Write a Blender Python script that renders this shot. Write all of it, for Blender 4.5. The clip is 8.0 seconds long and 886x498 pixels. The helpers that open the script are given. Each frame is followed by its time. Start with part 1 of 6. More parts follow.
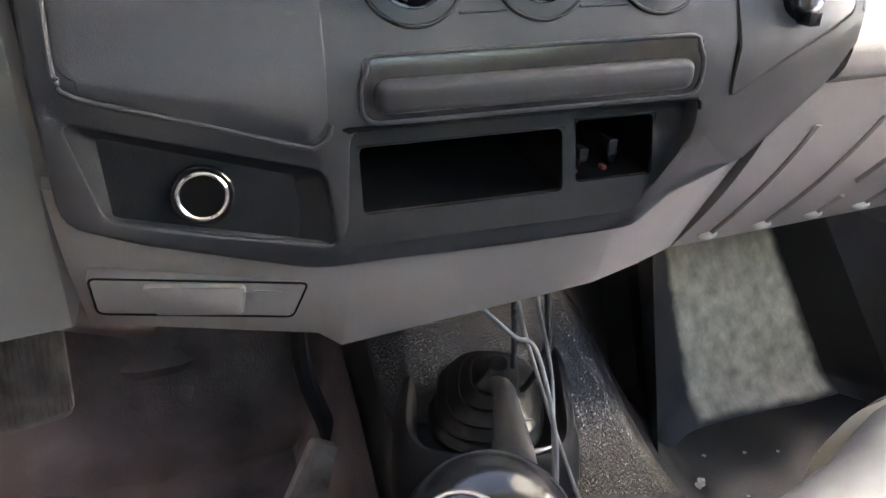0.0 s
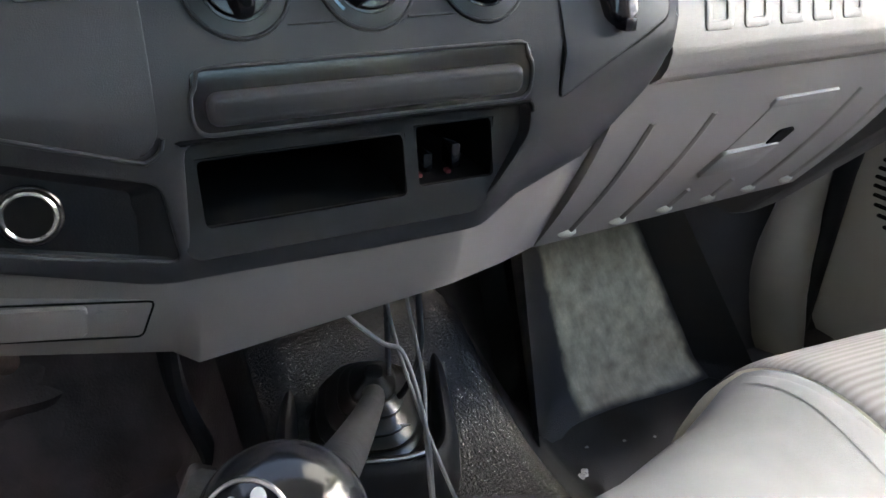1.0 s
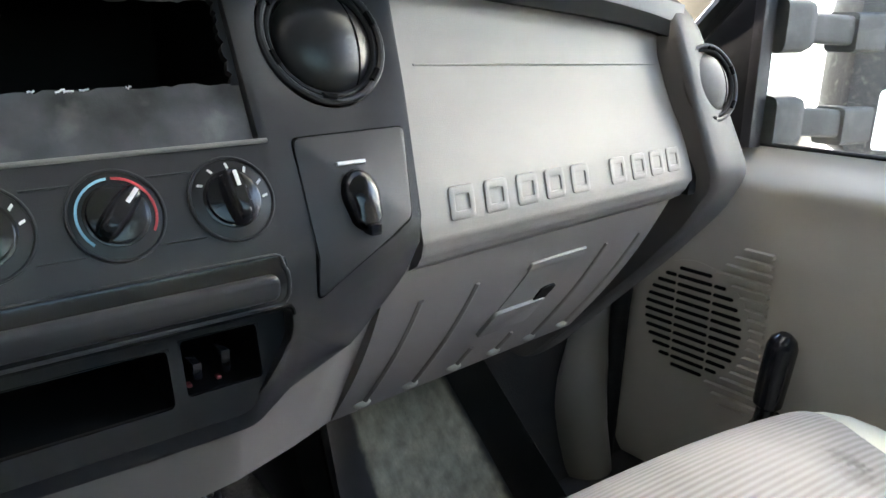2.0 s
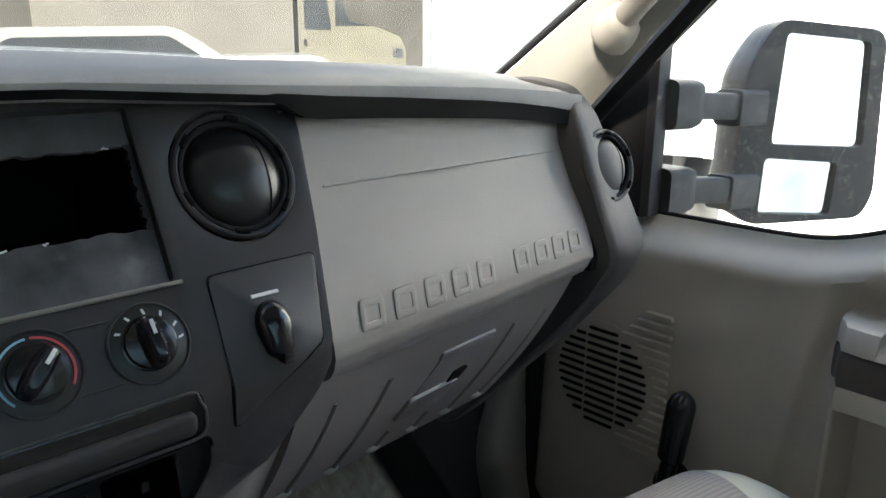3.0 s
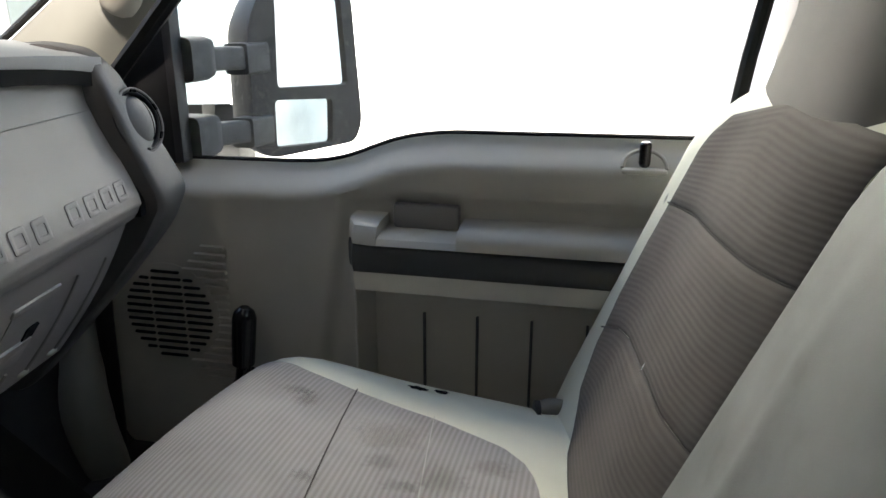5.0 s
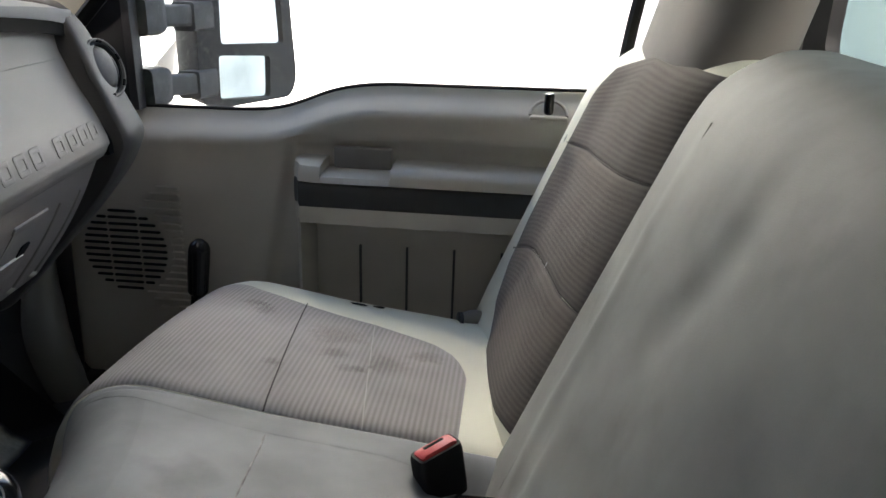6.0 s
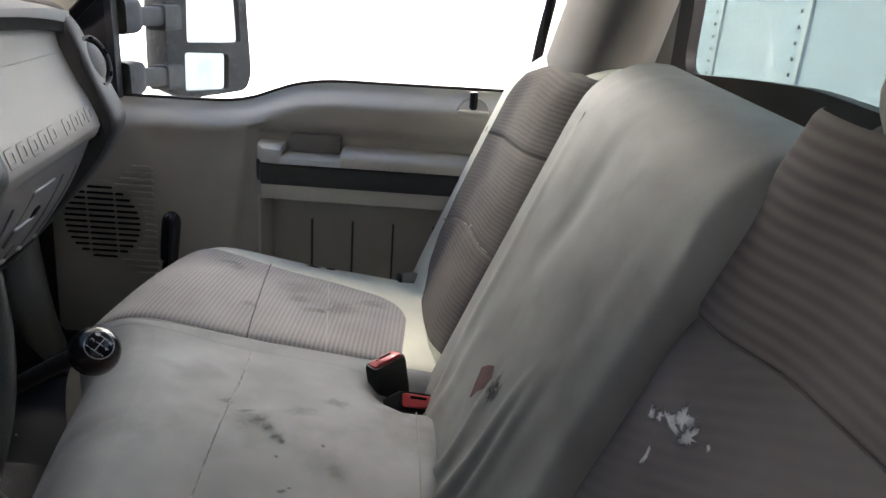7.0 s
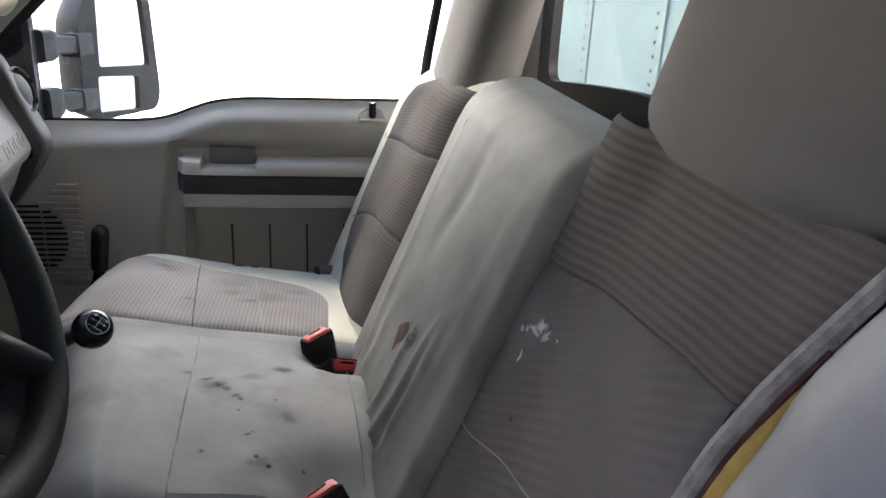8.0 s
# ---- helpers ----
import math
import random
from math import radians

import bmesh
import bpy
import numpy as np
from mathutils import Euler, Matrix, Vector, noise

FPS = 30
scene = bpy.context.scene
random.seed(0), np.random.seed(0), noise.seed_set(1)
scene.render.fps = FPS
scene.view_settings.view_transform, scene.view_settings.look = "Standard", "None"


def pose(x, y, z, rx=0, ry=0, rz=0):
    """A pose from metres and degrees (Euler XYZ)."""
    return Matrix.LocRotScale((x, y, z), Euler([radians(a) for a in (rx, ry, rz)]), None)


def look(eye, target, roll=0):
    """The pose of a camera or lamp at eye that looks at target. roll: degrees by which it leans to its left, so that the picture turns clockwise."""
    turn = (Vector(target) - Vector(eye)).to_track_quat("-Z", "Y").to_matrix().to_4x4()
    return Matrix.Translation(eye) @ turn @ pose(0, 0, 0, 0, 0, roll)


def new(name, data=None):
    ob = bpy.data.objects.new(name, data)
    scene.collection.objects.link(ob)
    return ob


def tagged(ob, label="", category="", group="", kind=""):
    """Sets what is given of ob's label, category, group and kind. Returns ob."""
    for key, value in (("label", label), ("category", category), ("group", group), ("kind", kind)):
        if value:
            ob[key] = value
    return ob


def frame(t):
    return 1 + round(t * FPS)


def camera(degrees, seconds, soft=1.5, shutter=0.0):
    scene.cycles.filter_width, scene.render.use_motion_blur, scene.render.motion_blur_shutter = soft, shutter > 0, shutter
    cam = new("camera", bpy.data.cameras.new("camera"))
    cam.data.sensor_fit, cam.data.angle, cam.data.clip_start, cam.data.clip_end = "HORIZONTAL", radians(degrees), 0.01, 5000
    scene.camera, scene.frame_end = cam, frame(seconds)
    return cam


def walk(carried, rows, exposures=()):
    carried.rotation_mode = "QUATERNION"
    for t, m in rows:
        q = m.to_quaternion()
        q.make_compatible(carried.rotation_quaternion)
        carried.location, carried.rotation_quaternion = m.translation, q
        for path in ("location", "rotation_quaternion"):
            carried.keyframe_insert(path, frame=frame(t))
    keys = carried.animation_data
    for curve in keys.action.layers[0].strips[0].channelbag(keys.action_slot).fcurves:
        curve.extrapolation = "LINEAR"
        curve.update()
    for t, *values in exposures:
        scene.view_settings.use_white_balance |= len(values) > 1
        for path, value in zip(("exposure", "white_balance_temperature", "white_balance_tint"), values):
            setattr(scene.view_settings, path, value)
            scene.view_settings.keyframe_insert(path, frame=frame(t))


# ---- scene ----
cam = camera(60.0, 8.0, soft=1.5)
EXPOSURES = [(0, 5.5, 7900, 22), (0.5, 5.4, 7700, 20), (1.0, 4.75, 7300, 17), (1.5, 4.6, 7100, 14), (2.2, 4.1, 7150, 13), (3.5, 3.0, 6950, 12), (4.2, 3.05, 6950, 12), (5.0, 2.9, 7000, 13), (6.5, 3.0, 7000, 17), (8, 3.3, 6900, 19)]
ROWS = [
    (0, -0.1682, 0.0100, 0.8333, 61.86, -0.77, -17.92),
    (0.5, -0.1649, -0.0040, 0.8294, 60.87, -1.84, -21.22),
    (1, -0.1433, -0.0111, 0.8326, 63.15, -1.12, -25.81),
    (1.5, -0.1253, -0.0360, 0.8526, 69.21, -0.78, -33.08),
    (2, -0.1153, -0.0521, 0.8826, 73.28, -0.39, -38.90),
    (2.2, -0.1139, -0.0575, 0.8961, 74.19, -0.29, -41.09),
    (3.3, -0.1172, -0.0909, 0.9874, 74.42, -0.97, -47.70),
    (3.5, -0.1355, -0.1020, 0.9918, 73.52, -1.13, -52.60),
    (4, -0.1675, -0.1247, 0.9871, 70.67, -1.13, -61.62),
    (4.5, -0.1826, -0.1654, 0.9791, 68.82, -0.04, -70.64),
    (5, -0.2562, -0.1670, 0.9932, 70.93, -0.05, -78.33),
    (5.2, -0.2944, -0.1636, 0.9994, 70.20, -0.01, -80.88),
    (6.3, -0.5396, -0.1682, 0.9939, 69.18, -2.93, -85.66),
    (6.5, -0.6033, -0.1654, 0.9992, 69.44, -3.80, -86.63),
    (7, -0.7158, -0.1601, 1.0289, 69.32, -3.94, -89.65),
    (7.5, -0.8319, -0.1437, 1.0477, 67.21, -3.60, -94.25),
    (8, -0.9264, -0.1298, 1.0774, 70.00, -2.86, -98.02),
]
walk(cam, [(t, pose(x, y, z, rx, ry, rz)) for t, x, y, z, rx, ry, rz in ROWS], EXPOSURES)

# ---- light ----
world = bpy.data.worlds.new("sky")
scene.world = world
world.use_nodes = True
wn = world.node_tree.nodes
sky = wn.new("ShaderNodeTexSky")
sky.sky_type, sky.sun_disc = "NISHITA", False
sky.sun_elevation, sky.sun_rotation = radians(39), radians(247)
sky.air_density, sky.dust_density, sky.ozone_density = 1.0, 3.0, 1.0
wn["Background"].inputs["Strength"].default_value = 0.15
world.node_tree.links.new(sky.outputs[0], wn["Background"].inputs["Color"])
sun = new("sun", bpy.data.lights.new("sun", "SUN"))
sun.data.energy, sun.data.angle, sun.data.color = 5.0, radians(10), (1.0, 0.97, 0.92)
sun.matrix_world = look((-7.0, -3.0, 6.2), (0, 0, 0))


# ---- materials ----
def mat(name, color, rough=0.5, metal=0.0, vary=0.12, scale=9.0, grain=900.0, bump=0.05, dark=None, spots=0.0, spot_scale=30.0, spec=0.5, coat=0.0):
    """A surface with broad mottling, stains and a fine grain relief."""
    m = bpy.data.materials.new(name)
    m.use_nodes = True
    n, l = m.node_tree.nodes, m.node_tree.links
    b = n["Principled BSDF"]
    b.inputs["Metallic"].default_value = metal
    b.inputs["Specular IOR Level"].default_value = spec
    b.inputs["Coat Weight"].default_value = coat
    tc = n.new("ShaderNodeTexCoord")
    n1 = n.new("ShaderNodeTexNoise")
    n1.inputs["Scale"].default_value, n1.inputs["Detail"].default_value = scale, 6
    l.new(tc.outputs["Object"], n1.inputs["Vector"])
    ramp = n.new("ShaderNodeValToRGB")
    d = dark or tuple(c * (1 - 2.2 * vary) for c in color)
    ramp.color_ramp.elements[0].position, ramp.color_ramp.elements[1].position = 0.3, 0.7
    ramp.color_ramp.elements[0].color = (*d, 1)
    ramp.color_ramp.elements[1].color = (*(min(1, c * (1 + vary)) for c in color), 1)
    l.new(n1.outputs["Fac"], ramp.inputs["Fac"])
    out = ramp.outputs["Color"]
    if spots:
        n3 = n.new("ShaderNodeTexNoise")
        n3.inputs["Scale"].default_value, n3.inputs["Detail"].default_value = spot_scale, 8
        l.new(tc.outputs["Object"], n3.inputs["Vector"])
        r3 = n.new("ShaderNodeValToRGB")
        r3.color_ramp.elements[0].position, r3.color_ramp.elements[1].position = 0.56, 0.75
        l.new(n3.outputs["Fac"], r3.inputs["Fac"])
        mix = n.new("ShaderNodeMix")
        mix.data_type = "RGBA"
        sc = n.new("ShaderNodeMath")
        sc.operation = "MULTIPLY"
        sc.inputs[1].default_value = abs(spots)
        l.new(r3.outputs["Color"], sc.inputs[0])
        l.new(sc.outputs[0], mix.inputs["Factor"])
        l.new(out, mix.inputs["A"])
        mix.inputs["B"].default_value = (0.5, 0.47, 0.42, 1) if spots > 0 else (0.04, 0.035, 0.03, 1)
        out = mix.outputs["Result"]
    l.new(out, b.inputs["Base Color"])
    n2 = n.new("ShaderNodeTexNoise")
    n2.inputs["Scale"].default_value, n2.inputs["Detail"].default_value = grain, 3
    l.new(tc.outputs["Object"], n2.inputs["Vector"])
    bp = n.new("ShaderNodeBump")
    bp.inputs["Strength"].default_value, bp.inputs["Distance"].default_value = bump, 0.002
    l.new(n2.outputs["Fac"], bp.inputs["Height"])
    l.new(bp.outputs["Normal"], b.inputs["Normal"])
    rr = n.new("ShaderNodeMapRange")
    rr.inputs["To Min"].default_value, rr.inputs["To Max"].default_value = max(0.02, rough - 0.1), min(1, rough + 0.1)
    l.new(n1.outputs["Fac"], rr.inputs["Value"])
    l.new(rr.outputs["Result"], b.inputs["Roughness"])
    return m


def glass(name, tint=(1, 1, 1), dirt=0.0, gloss=0.6):
    """Thin clear glass: see-through with a faint gloss and a film of dust."""
    m = bpy.data.materials.new(name)
    m.use_nodes = True
    n, l = m.node_tree.nodes, m.node_tree.links
    n.clear()
    o = n.new("ShaderNodeOutputMaterial")
    tr = n.new("ShaderNodeBsdfTransparent")
    tr.inputs["Color"].default_value = (*tint, 1)
    gl = n.new("ShaderNodeBsdfGlossy")
    gl.inputs["Roughness"].default_value = 0.02
    fr = n.new("ShaderNodeLayerWeight")
    pw = n.new("ShaderNodeMath")
    pw.operation, pw.inputs[1].default_value = "POWER", 5.0
    l.new(fr.outputs["Facing"], pw.inputs[0])
    ma = n.new("ShaderNodeMath")
    ma.operation, ma.inputs[1].default_value, ma.inputs[2].default_value = "MULTIPLY_ADD", gloss, 0.02
    l.new(pw.outputs[0], ma.inputs[0])
    mx = n.new("ShaderNodeMixShader")
    l.new(ma.outputs[0], mx.inputs[0])
    l.new(tr.outputs[0], mx.inputs[1])
    l.new(gl.outputs[0], mx.inputs[2])
    last = mx
    if dirt:
        df = n.new("ShaderNodeBsdfTranslucent")
        df.inputs["Color"].default_value = (0.8, 0.8, 0.78, 1)
        nz = n.new("ShaderNodeTexNoise")
        nz.inputs["Scale"].default_value = 6
        tc = n.new("ShaderNodeTexCoord")
        l.new(tc.outputs["Object"], nz.inputs["Vector"])
        ml = n.new("ShaderNodeMath")
        ml.operation = "MULTIPLY"
        ml.inputs[1].default_value = dirt * 2
        l.new(nz.outputs["Fac"], ml.inputs[0])
        m2 = n.new("ShaderNodeMixShader")
        l.new(ml.outputs[0], m2.inputs[0])
        l.new(mx.outputs[0], m2.inputs[1])
        l.new(df.outputs[0], m2.inputs[2])
        last = m2
    l.new(last.outputs[0], o.inputs["Surface"])
    return m


def striped(name, base, line, period=0.0085, bump=0.5, wear=0.3):
    """Ribbed seat cloth: fine light cords over a darker taupe ground, with worn patches."""
    m = mat(name, base, 0.95, vary=0.13, scale=7, grain=1500, bump=0.25, spec=0.2)
    n, l = m.node_tree.nodes, m.node_tree.links
    b = n["Principled BSDF"]
    old = b.inputs["Base Color"].links[0].from_socket
    uv = n.new("ShaderNodeUVMap")
    wv = n.new("ShaderNodeTexWave")
    wv.wave_type, wv.bands_direction = "BANDS", "X"
    wv.inputs["Scale"].default_value = 0.314 / period
    wv.inputs["Distortion"].default_value = 0.25
    wv.inputs["Detail Scale"].default_value = 2.0
    l.new(uv.outputs["UV"], wv.inputs["Vector"])
    mix = n.new("ShaderNodeMix")
    mix.data_type = "RGBA"
    sc = n.new("ShaderNodeMath")
    sc.operation = "MULTIPLY"
    sc.inputs[1].default_value = 0.5
    worn = n.new("ShaderNodeTexNoise")
    worn.inputs["Scale"].default_value, worn.inputs["Detail"].default_value = 8.0, 5
    l.new(n["Texture Coordinate"].outputs["Object"], worn.inputs["Vector"])
    keep = n.new("ShaderNodeMapRange")
    keep.inputs["From Min"].default_value, keep.inputs["From Max"].default_value = 0.38, 0.62
    keep.inputs["To Min"].default_value, keep.inputs["To Max"].default_value = 1.0 - wear, 1.0
    l.new(worn.outputs["Fac"], keep.inputs["Value"])
    rib = n.new("ShaderNodeMath")
    rib.operation = "MULTIPLY"
    l.new(wv.outputs["Fac"], rib.inputs[0])
    l.new(keep.outputs["Result"], rib.inputs[1])
    l.new(rib.outputs[0], sc.inputs[0])
    l.new(sc.outputs[0], mix.inputs["Factor"])
    l.new(old, mix.inputs["A"])
    mix.inputs["B"].default_value = (*line, 1)
    l.new(mix.outputs["Result"], b.inputs["Base Color"])
    bp = n.new("ShaderNodeBump")
    bp.inputs["Strength"].default_value, bp.inputs["Distance"].default_value = bump, 0.0015
    l.new(wv.outputs["Fac"], bp.inputs["Height"])
    l.new(b.inputs["Normal"].links[0].from_socket, bp.inputs["Normal"])
    l.new(bp.outputs["Normal"], b.inputs["Normal"])
    return m


CHARCOAL = mat("charcoal_plastic", (0.036, 0.0345, 0.0365), 0.4, vary=0.1, bump=0.12, grain=1400, spec=0.3)
CHARCOAL_SOFT = mat("charcoal_panel", (0.041, 0.0395, 0.042), 0.45, vary=0.1, bump=0.12, grain=1400, spec=0.42)
GLOSS_BLACK = mat("gloss_black_plastic", (0.012, 0.012, 0.014), 0.18, vary=0.1, bump=0.02)
MATT_BLACK = mat("matt_black_plastic", (0.012, 0.012, 0.013), 0.6, vary=0.1, bump=0.1, spec=0.22)
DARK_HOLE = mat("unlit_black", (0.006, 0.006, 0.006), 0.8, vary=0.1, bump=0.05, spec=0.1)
STONE = mat("stone_grey_plastic", (0.46, 0.432, 0.37), 0.5, vary=0.05, scale=5, bump=0.14, grain=1100)
DASH_STONE = mat("dash_stone_plastic", (0.21, 0.188, 0.173), 0.48, vary=0.07, scale=5, bump=0.14, grain=1100)
STONE_DARK = mat("dark_stone_plastic", (0.2, 0.187, 0.17), 0.5, vary=0.06, scale=5, bump=0.14, grain=1100)
CAP_GREY = mat("end_cap_plastic", (0.07, 0.065, 0.062), 0.5, vary=0.06, bump=0.15, grain=900)
PAD = mat("dash_pad_vinyl", (0.36, 0.35, 0.345), 0.42, vary=0.07, bump=0.16, grain=420)
CHROME = mat("chrome", (0.75, 0.75, 0.75), 0.15, 1.0, vary=0.03, bump=0.0)
STEEL = mat("brushed_steel", (0.5, 0.5, 0.5), 0.3, 1.0, vary=0.1, bump=0.05)
WHITE_INK = mat("white_ink", (0.75, 0.75, 0.75), 0.5, vary=0.03, bump=0.0)
RED_INK = mat("red_ink", (0.55, 0.05, 0.06), 0.4, vary=0.05, bump=0.0)
BLUE_INK = mat("blue_ink", (0.25, 0.5, 0.65), 0.4, vary=0.05, bump=0.0)
BUCKLE_RED = mat("buckle_red", (0.55, 0.045, 0.05), 0.4, vary=0.1, bump=0.03)
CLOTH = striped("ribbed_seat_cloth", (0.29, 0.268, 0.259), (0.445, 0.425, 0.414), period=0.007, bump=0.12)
# back cloths repeat the cushion's in darker tones, painting shade on the backs
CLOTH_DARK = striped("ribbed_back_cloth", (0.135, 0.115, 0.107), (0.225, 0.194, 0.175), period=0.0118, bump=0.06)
CLOTH_SHADED = striped("shaded_back_cloth", (0.118, 0.102, 0.092), (0.172, 0.15, 0.136), period=0.0082, bump=0.06)
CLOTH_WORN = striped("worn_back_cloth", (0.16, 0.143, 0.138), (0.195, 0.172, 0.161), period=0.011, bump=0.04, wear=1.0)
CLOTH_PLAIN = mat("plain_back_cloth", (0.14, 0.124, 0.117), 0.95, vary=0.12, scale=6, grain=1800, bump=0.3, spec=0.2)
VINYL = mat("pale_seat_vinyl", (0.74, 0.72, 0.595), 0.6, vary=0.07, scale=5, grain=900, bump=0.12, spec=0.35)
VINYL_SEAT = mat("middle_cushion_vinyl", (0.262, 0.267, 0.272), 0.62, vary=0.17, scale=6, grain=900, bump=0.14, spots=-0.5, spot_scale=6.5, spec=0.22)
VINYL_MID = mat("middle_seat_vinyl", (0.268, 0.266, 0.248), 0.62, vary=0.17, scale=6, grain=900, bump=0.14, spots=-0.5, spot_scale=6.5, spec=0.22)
FOAM = mat("yellow_foam", (0.55, 0.36, 0.1), 0.95, vary=0.2, scale=40, grain=300, bump=0.6)
FLOOR_VINYL = mat("black_floor_vinyl", (0.022, 0.021, 0.02), 0.35, vary=0.25, scale=14, grain=400, bump=0.25, spots=0.015, spot_scale=16, spec=0.45)
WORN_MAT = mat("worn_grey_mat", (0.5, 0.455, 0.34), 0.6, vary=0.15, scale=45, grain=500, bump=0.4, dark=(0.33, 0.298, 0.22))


def broken(m, most=0.9):
    """Lets a spot thin out and break up towards its rim."""
    n, l = m.node_tree.nodes, m.node_tree.links
    b = n["Principled BSDF"]
    uv = n.new("ShaderNodeUVMap")
    sep = n.new("ShaderNodeSeparateXYZ")
    l.new(uv.outputs["UV"], sep.inputs[0])
    tc = n.new("ShaderNodeTexCoord")
    nz = n.new("ShaderNodeTexNoise")
    nz.inputs["Scale"].default_value, nz.inputs["Detail"].default_value = 160.0, 4
    l.new(tc.outputs["Object"], nz.inputs["Vector"])
    ad = n.new("ShaderNodeMath")
    ad.operation, ad.inputs[1].default_value = "MULTIPLY_ADD", 1.1
    l.new(nz.outputs["Fac"], ad.inputs[0])
    l.new(sep.outputs["X"], ad.inputs[2])
    mr = n.new("ShaderNodeMapRange")
    mr.interpolation_type = "SMOOTHSTEP"
    mr.inputs["From Min"].default_value, mr.inputs["From Max"].default_value = 0.75, 1.45
    mr.inputs["To Min"].default_value, mr.inputs["To Max"].default_value = most, 0.0
    l.new(ad.outputs[0], mr.inputs["Value"])
    l.new(mr.outputs["Result"], b.inputs["Alpha"])
    return m


def trodden_shaded(m, clean):
    """Wear in the middle of a mat, with ragged borders and long scuffs, and shade painted in towards the top; clean is
    the unworn colour.
    """
    n, l = m.node_tree.nodes, m.node_tree.links
    b = n["Principled BSDF"]
    old = b.inputs["Base Color"].links[0].from_socket
    uv = n.new("ShaderNodeUVMap")
    nz = n.new("ShaderNodeTexNoise")
    nz.inputs["Scale"].default_value, nz.inputs["Detail"].default_value = 7.0, 7
    l.new(uv.outputs["UV"], nz.inputs["Vector"])
    off = n.new("ShaderNodeVectorMath")
    off.operation = "MULTIPLY_ADD"
    off.inputs[1].default_value, off.inputs[2].default_value = (0.1, 0.03, 0), (-0.05, -0.015, 0)
    l.new(nz.outputs["Color"], off.inputs[0])
    add = n.new("ShaderNodeVectorMath")
    l.new(uv.outputs["UV"], add.inputs[0])
    l.new(off.outputs[0], add.inputs[1])
    sep = n.new("ShaderNodeSeparateXYZ")
    l.new(add.outputs[0], sep.inputs[0])
    last = None
    # the last Y range darkens the colour upwards in place of shade
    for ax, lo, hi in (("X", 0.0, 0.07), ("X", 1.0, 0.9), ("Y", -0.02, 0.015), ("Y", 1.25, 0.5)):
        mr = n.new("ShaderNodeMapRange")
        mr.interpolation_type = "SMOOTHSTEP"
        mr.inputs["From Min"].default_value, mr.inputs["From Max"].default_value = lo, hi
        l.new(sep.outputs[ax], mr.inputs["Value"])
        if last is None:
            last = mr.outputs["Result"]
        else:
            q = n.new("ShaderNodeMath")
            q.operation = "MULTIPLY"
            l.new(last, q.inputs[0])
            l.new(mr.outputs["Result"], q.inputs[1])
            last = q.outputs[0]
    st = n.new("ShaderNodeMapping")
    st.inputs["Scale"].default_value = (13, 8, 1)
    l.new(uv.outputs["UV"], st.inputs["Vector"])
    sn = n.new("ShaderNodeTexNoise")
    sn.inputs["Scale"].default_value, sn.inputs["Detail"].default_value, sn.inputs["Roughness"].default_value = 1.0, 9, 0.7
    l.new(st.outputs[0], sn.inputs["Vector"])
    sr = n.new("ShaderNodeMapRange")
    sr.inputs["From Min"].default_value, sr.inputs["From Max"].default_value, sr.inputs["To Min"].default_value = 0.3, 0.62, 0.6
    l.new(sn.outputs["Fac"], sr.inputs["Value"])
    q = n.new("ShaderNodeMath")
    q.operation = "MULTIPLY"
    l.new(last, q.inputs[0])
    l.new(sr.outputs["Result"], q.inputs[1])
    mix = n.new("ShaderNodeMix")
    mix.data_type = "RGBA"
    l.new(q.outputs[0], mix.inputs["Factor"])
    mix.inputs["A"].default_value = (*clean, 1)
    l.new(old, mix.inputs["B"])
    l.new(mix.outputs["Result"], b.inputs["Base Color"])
    rm = n.new("ShaderNodeMapRange")
    rm.inputs["To Min"].default_value, rm.inputs["To Max"].default_value = 0.62, 0.75
    l.new(q.outputs[0], rm.inputs["Value"])
    l.new(rm.outputs["Result"], b.inputs["Roughness"])
    return m


trodden_shaded(WORN_MAT, (0.011, 0.0105, 0.0105))
PEBBLE = mat("pebbled_black_rubber", (0.008, 0.0078, 0.0077), 0.22, vary=0.2, scale=12, grain=420, bump=1.0, spots=0.0, spec=0.5)
RUBBER = mat("rubber_boot", (0.008, 0.0078, 0.0078), 0.32, vary=0.2, scale=25, grain=300, bump=0.1, spots=0.02, spec=0.35)
PEDAL = mat("worn_pedal_rubber", (0.16, 0.13, 0.115), 0.7, vary=0.3, scale=30, grain=300, bump=0.4)
CARPET = mat("grimy_footwell", (0.105, 0.083, 0.081), 0.4, vary=0.35, scale=9, grain=350, bump=0.35, spots=0.08, spot_scale=9, spec=0.3)
WIRE = mat("grey_cable", (0.16, 0.16, 0.165), 0.35, vary=0.1, bump=0.0)
HEADLINER = mat("headliner", (0.68, 0.66, 0.6), 0.95, vary=0.05, grain=1500, bump=0.2)
BODY_PAINT = mat("white_body_paint", (0.75, 0.76, 0.76), 0.3, vary=0.03, bump=0.0, coat=0.5)
MIRROR = mat("mirror_glass", (0.9, 0.9, 0.9), 0.02, 1.0, vary=0.01, bump=0.0)
# greyer and duller than MIRROR: dirt, plus a darker reflection put into the colour
MIRROR_DIMMED = mat("dimmed_mirror_glass", (0.72, 0.75, 0.73), 0.12, 1.0, vary=0.12, scale=14, bump=0.02)
MIRROR_BLACK = mat("mirror_housing_plastic", (0.011, 0.011, 0.0125), 0.55, vary=0.2, scale=20, grain=600, bump=0.2, spots=0.16, spot_scale=110, spec=0.3)
MIRROR_ARM = mat("dusty_arm_plastic", (0.05, 0.05, 0.051), 0.6, vary=0.2, scale=20, grain=600, bump=0.2, spots=0.05, spot_scale=40, spec=0.3)
GLASS = glass("window_glass", (0.95, 0.98, 0.97), 0.004)
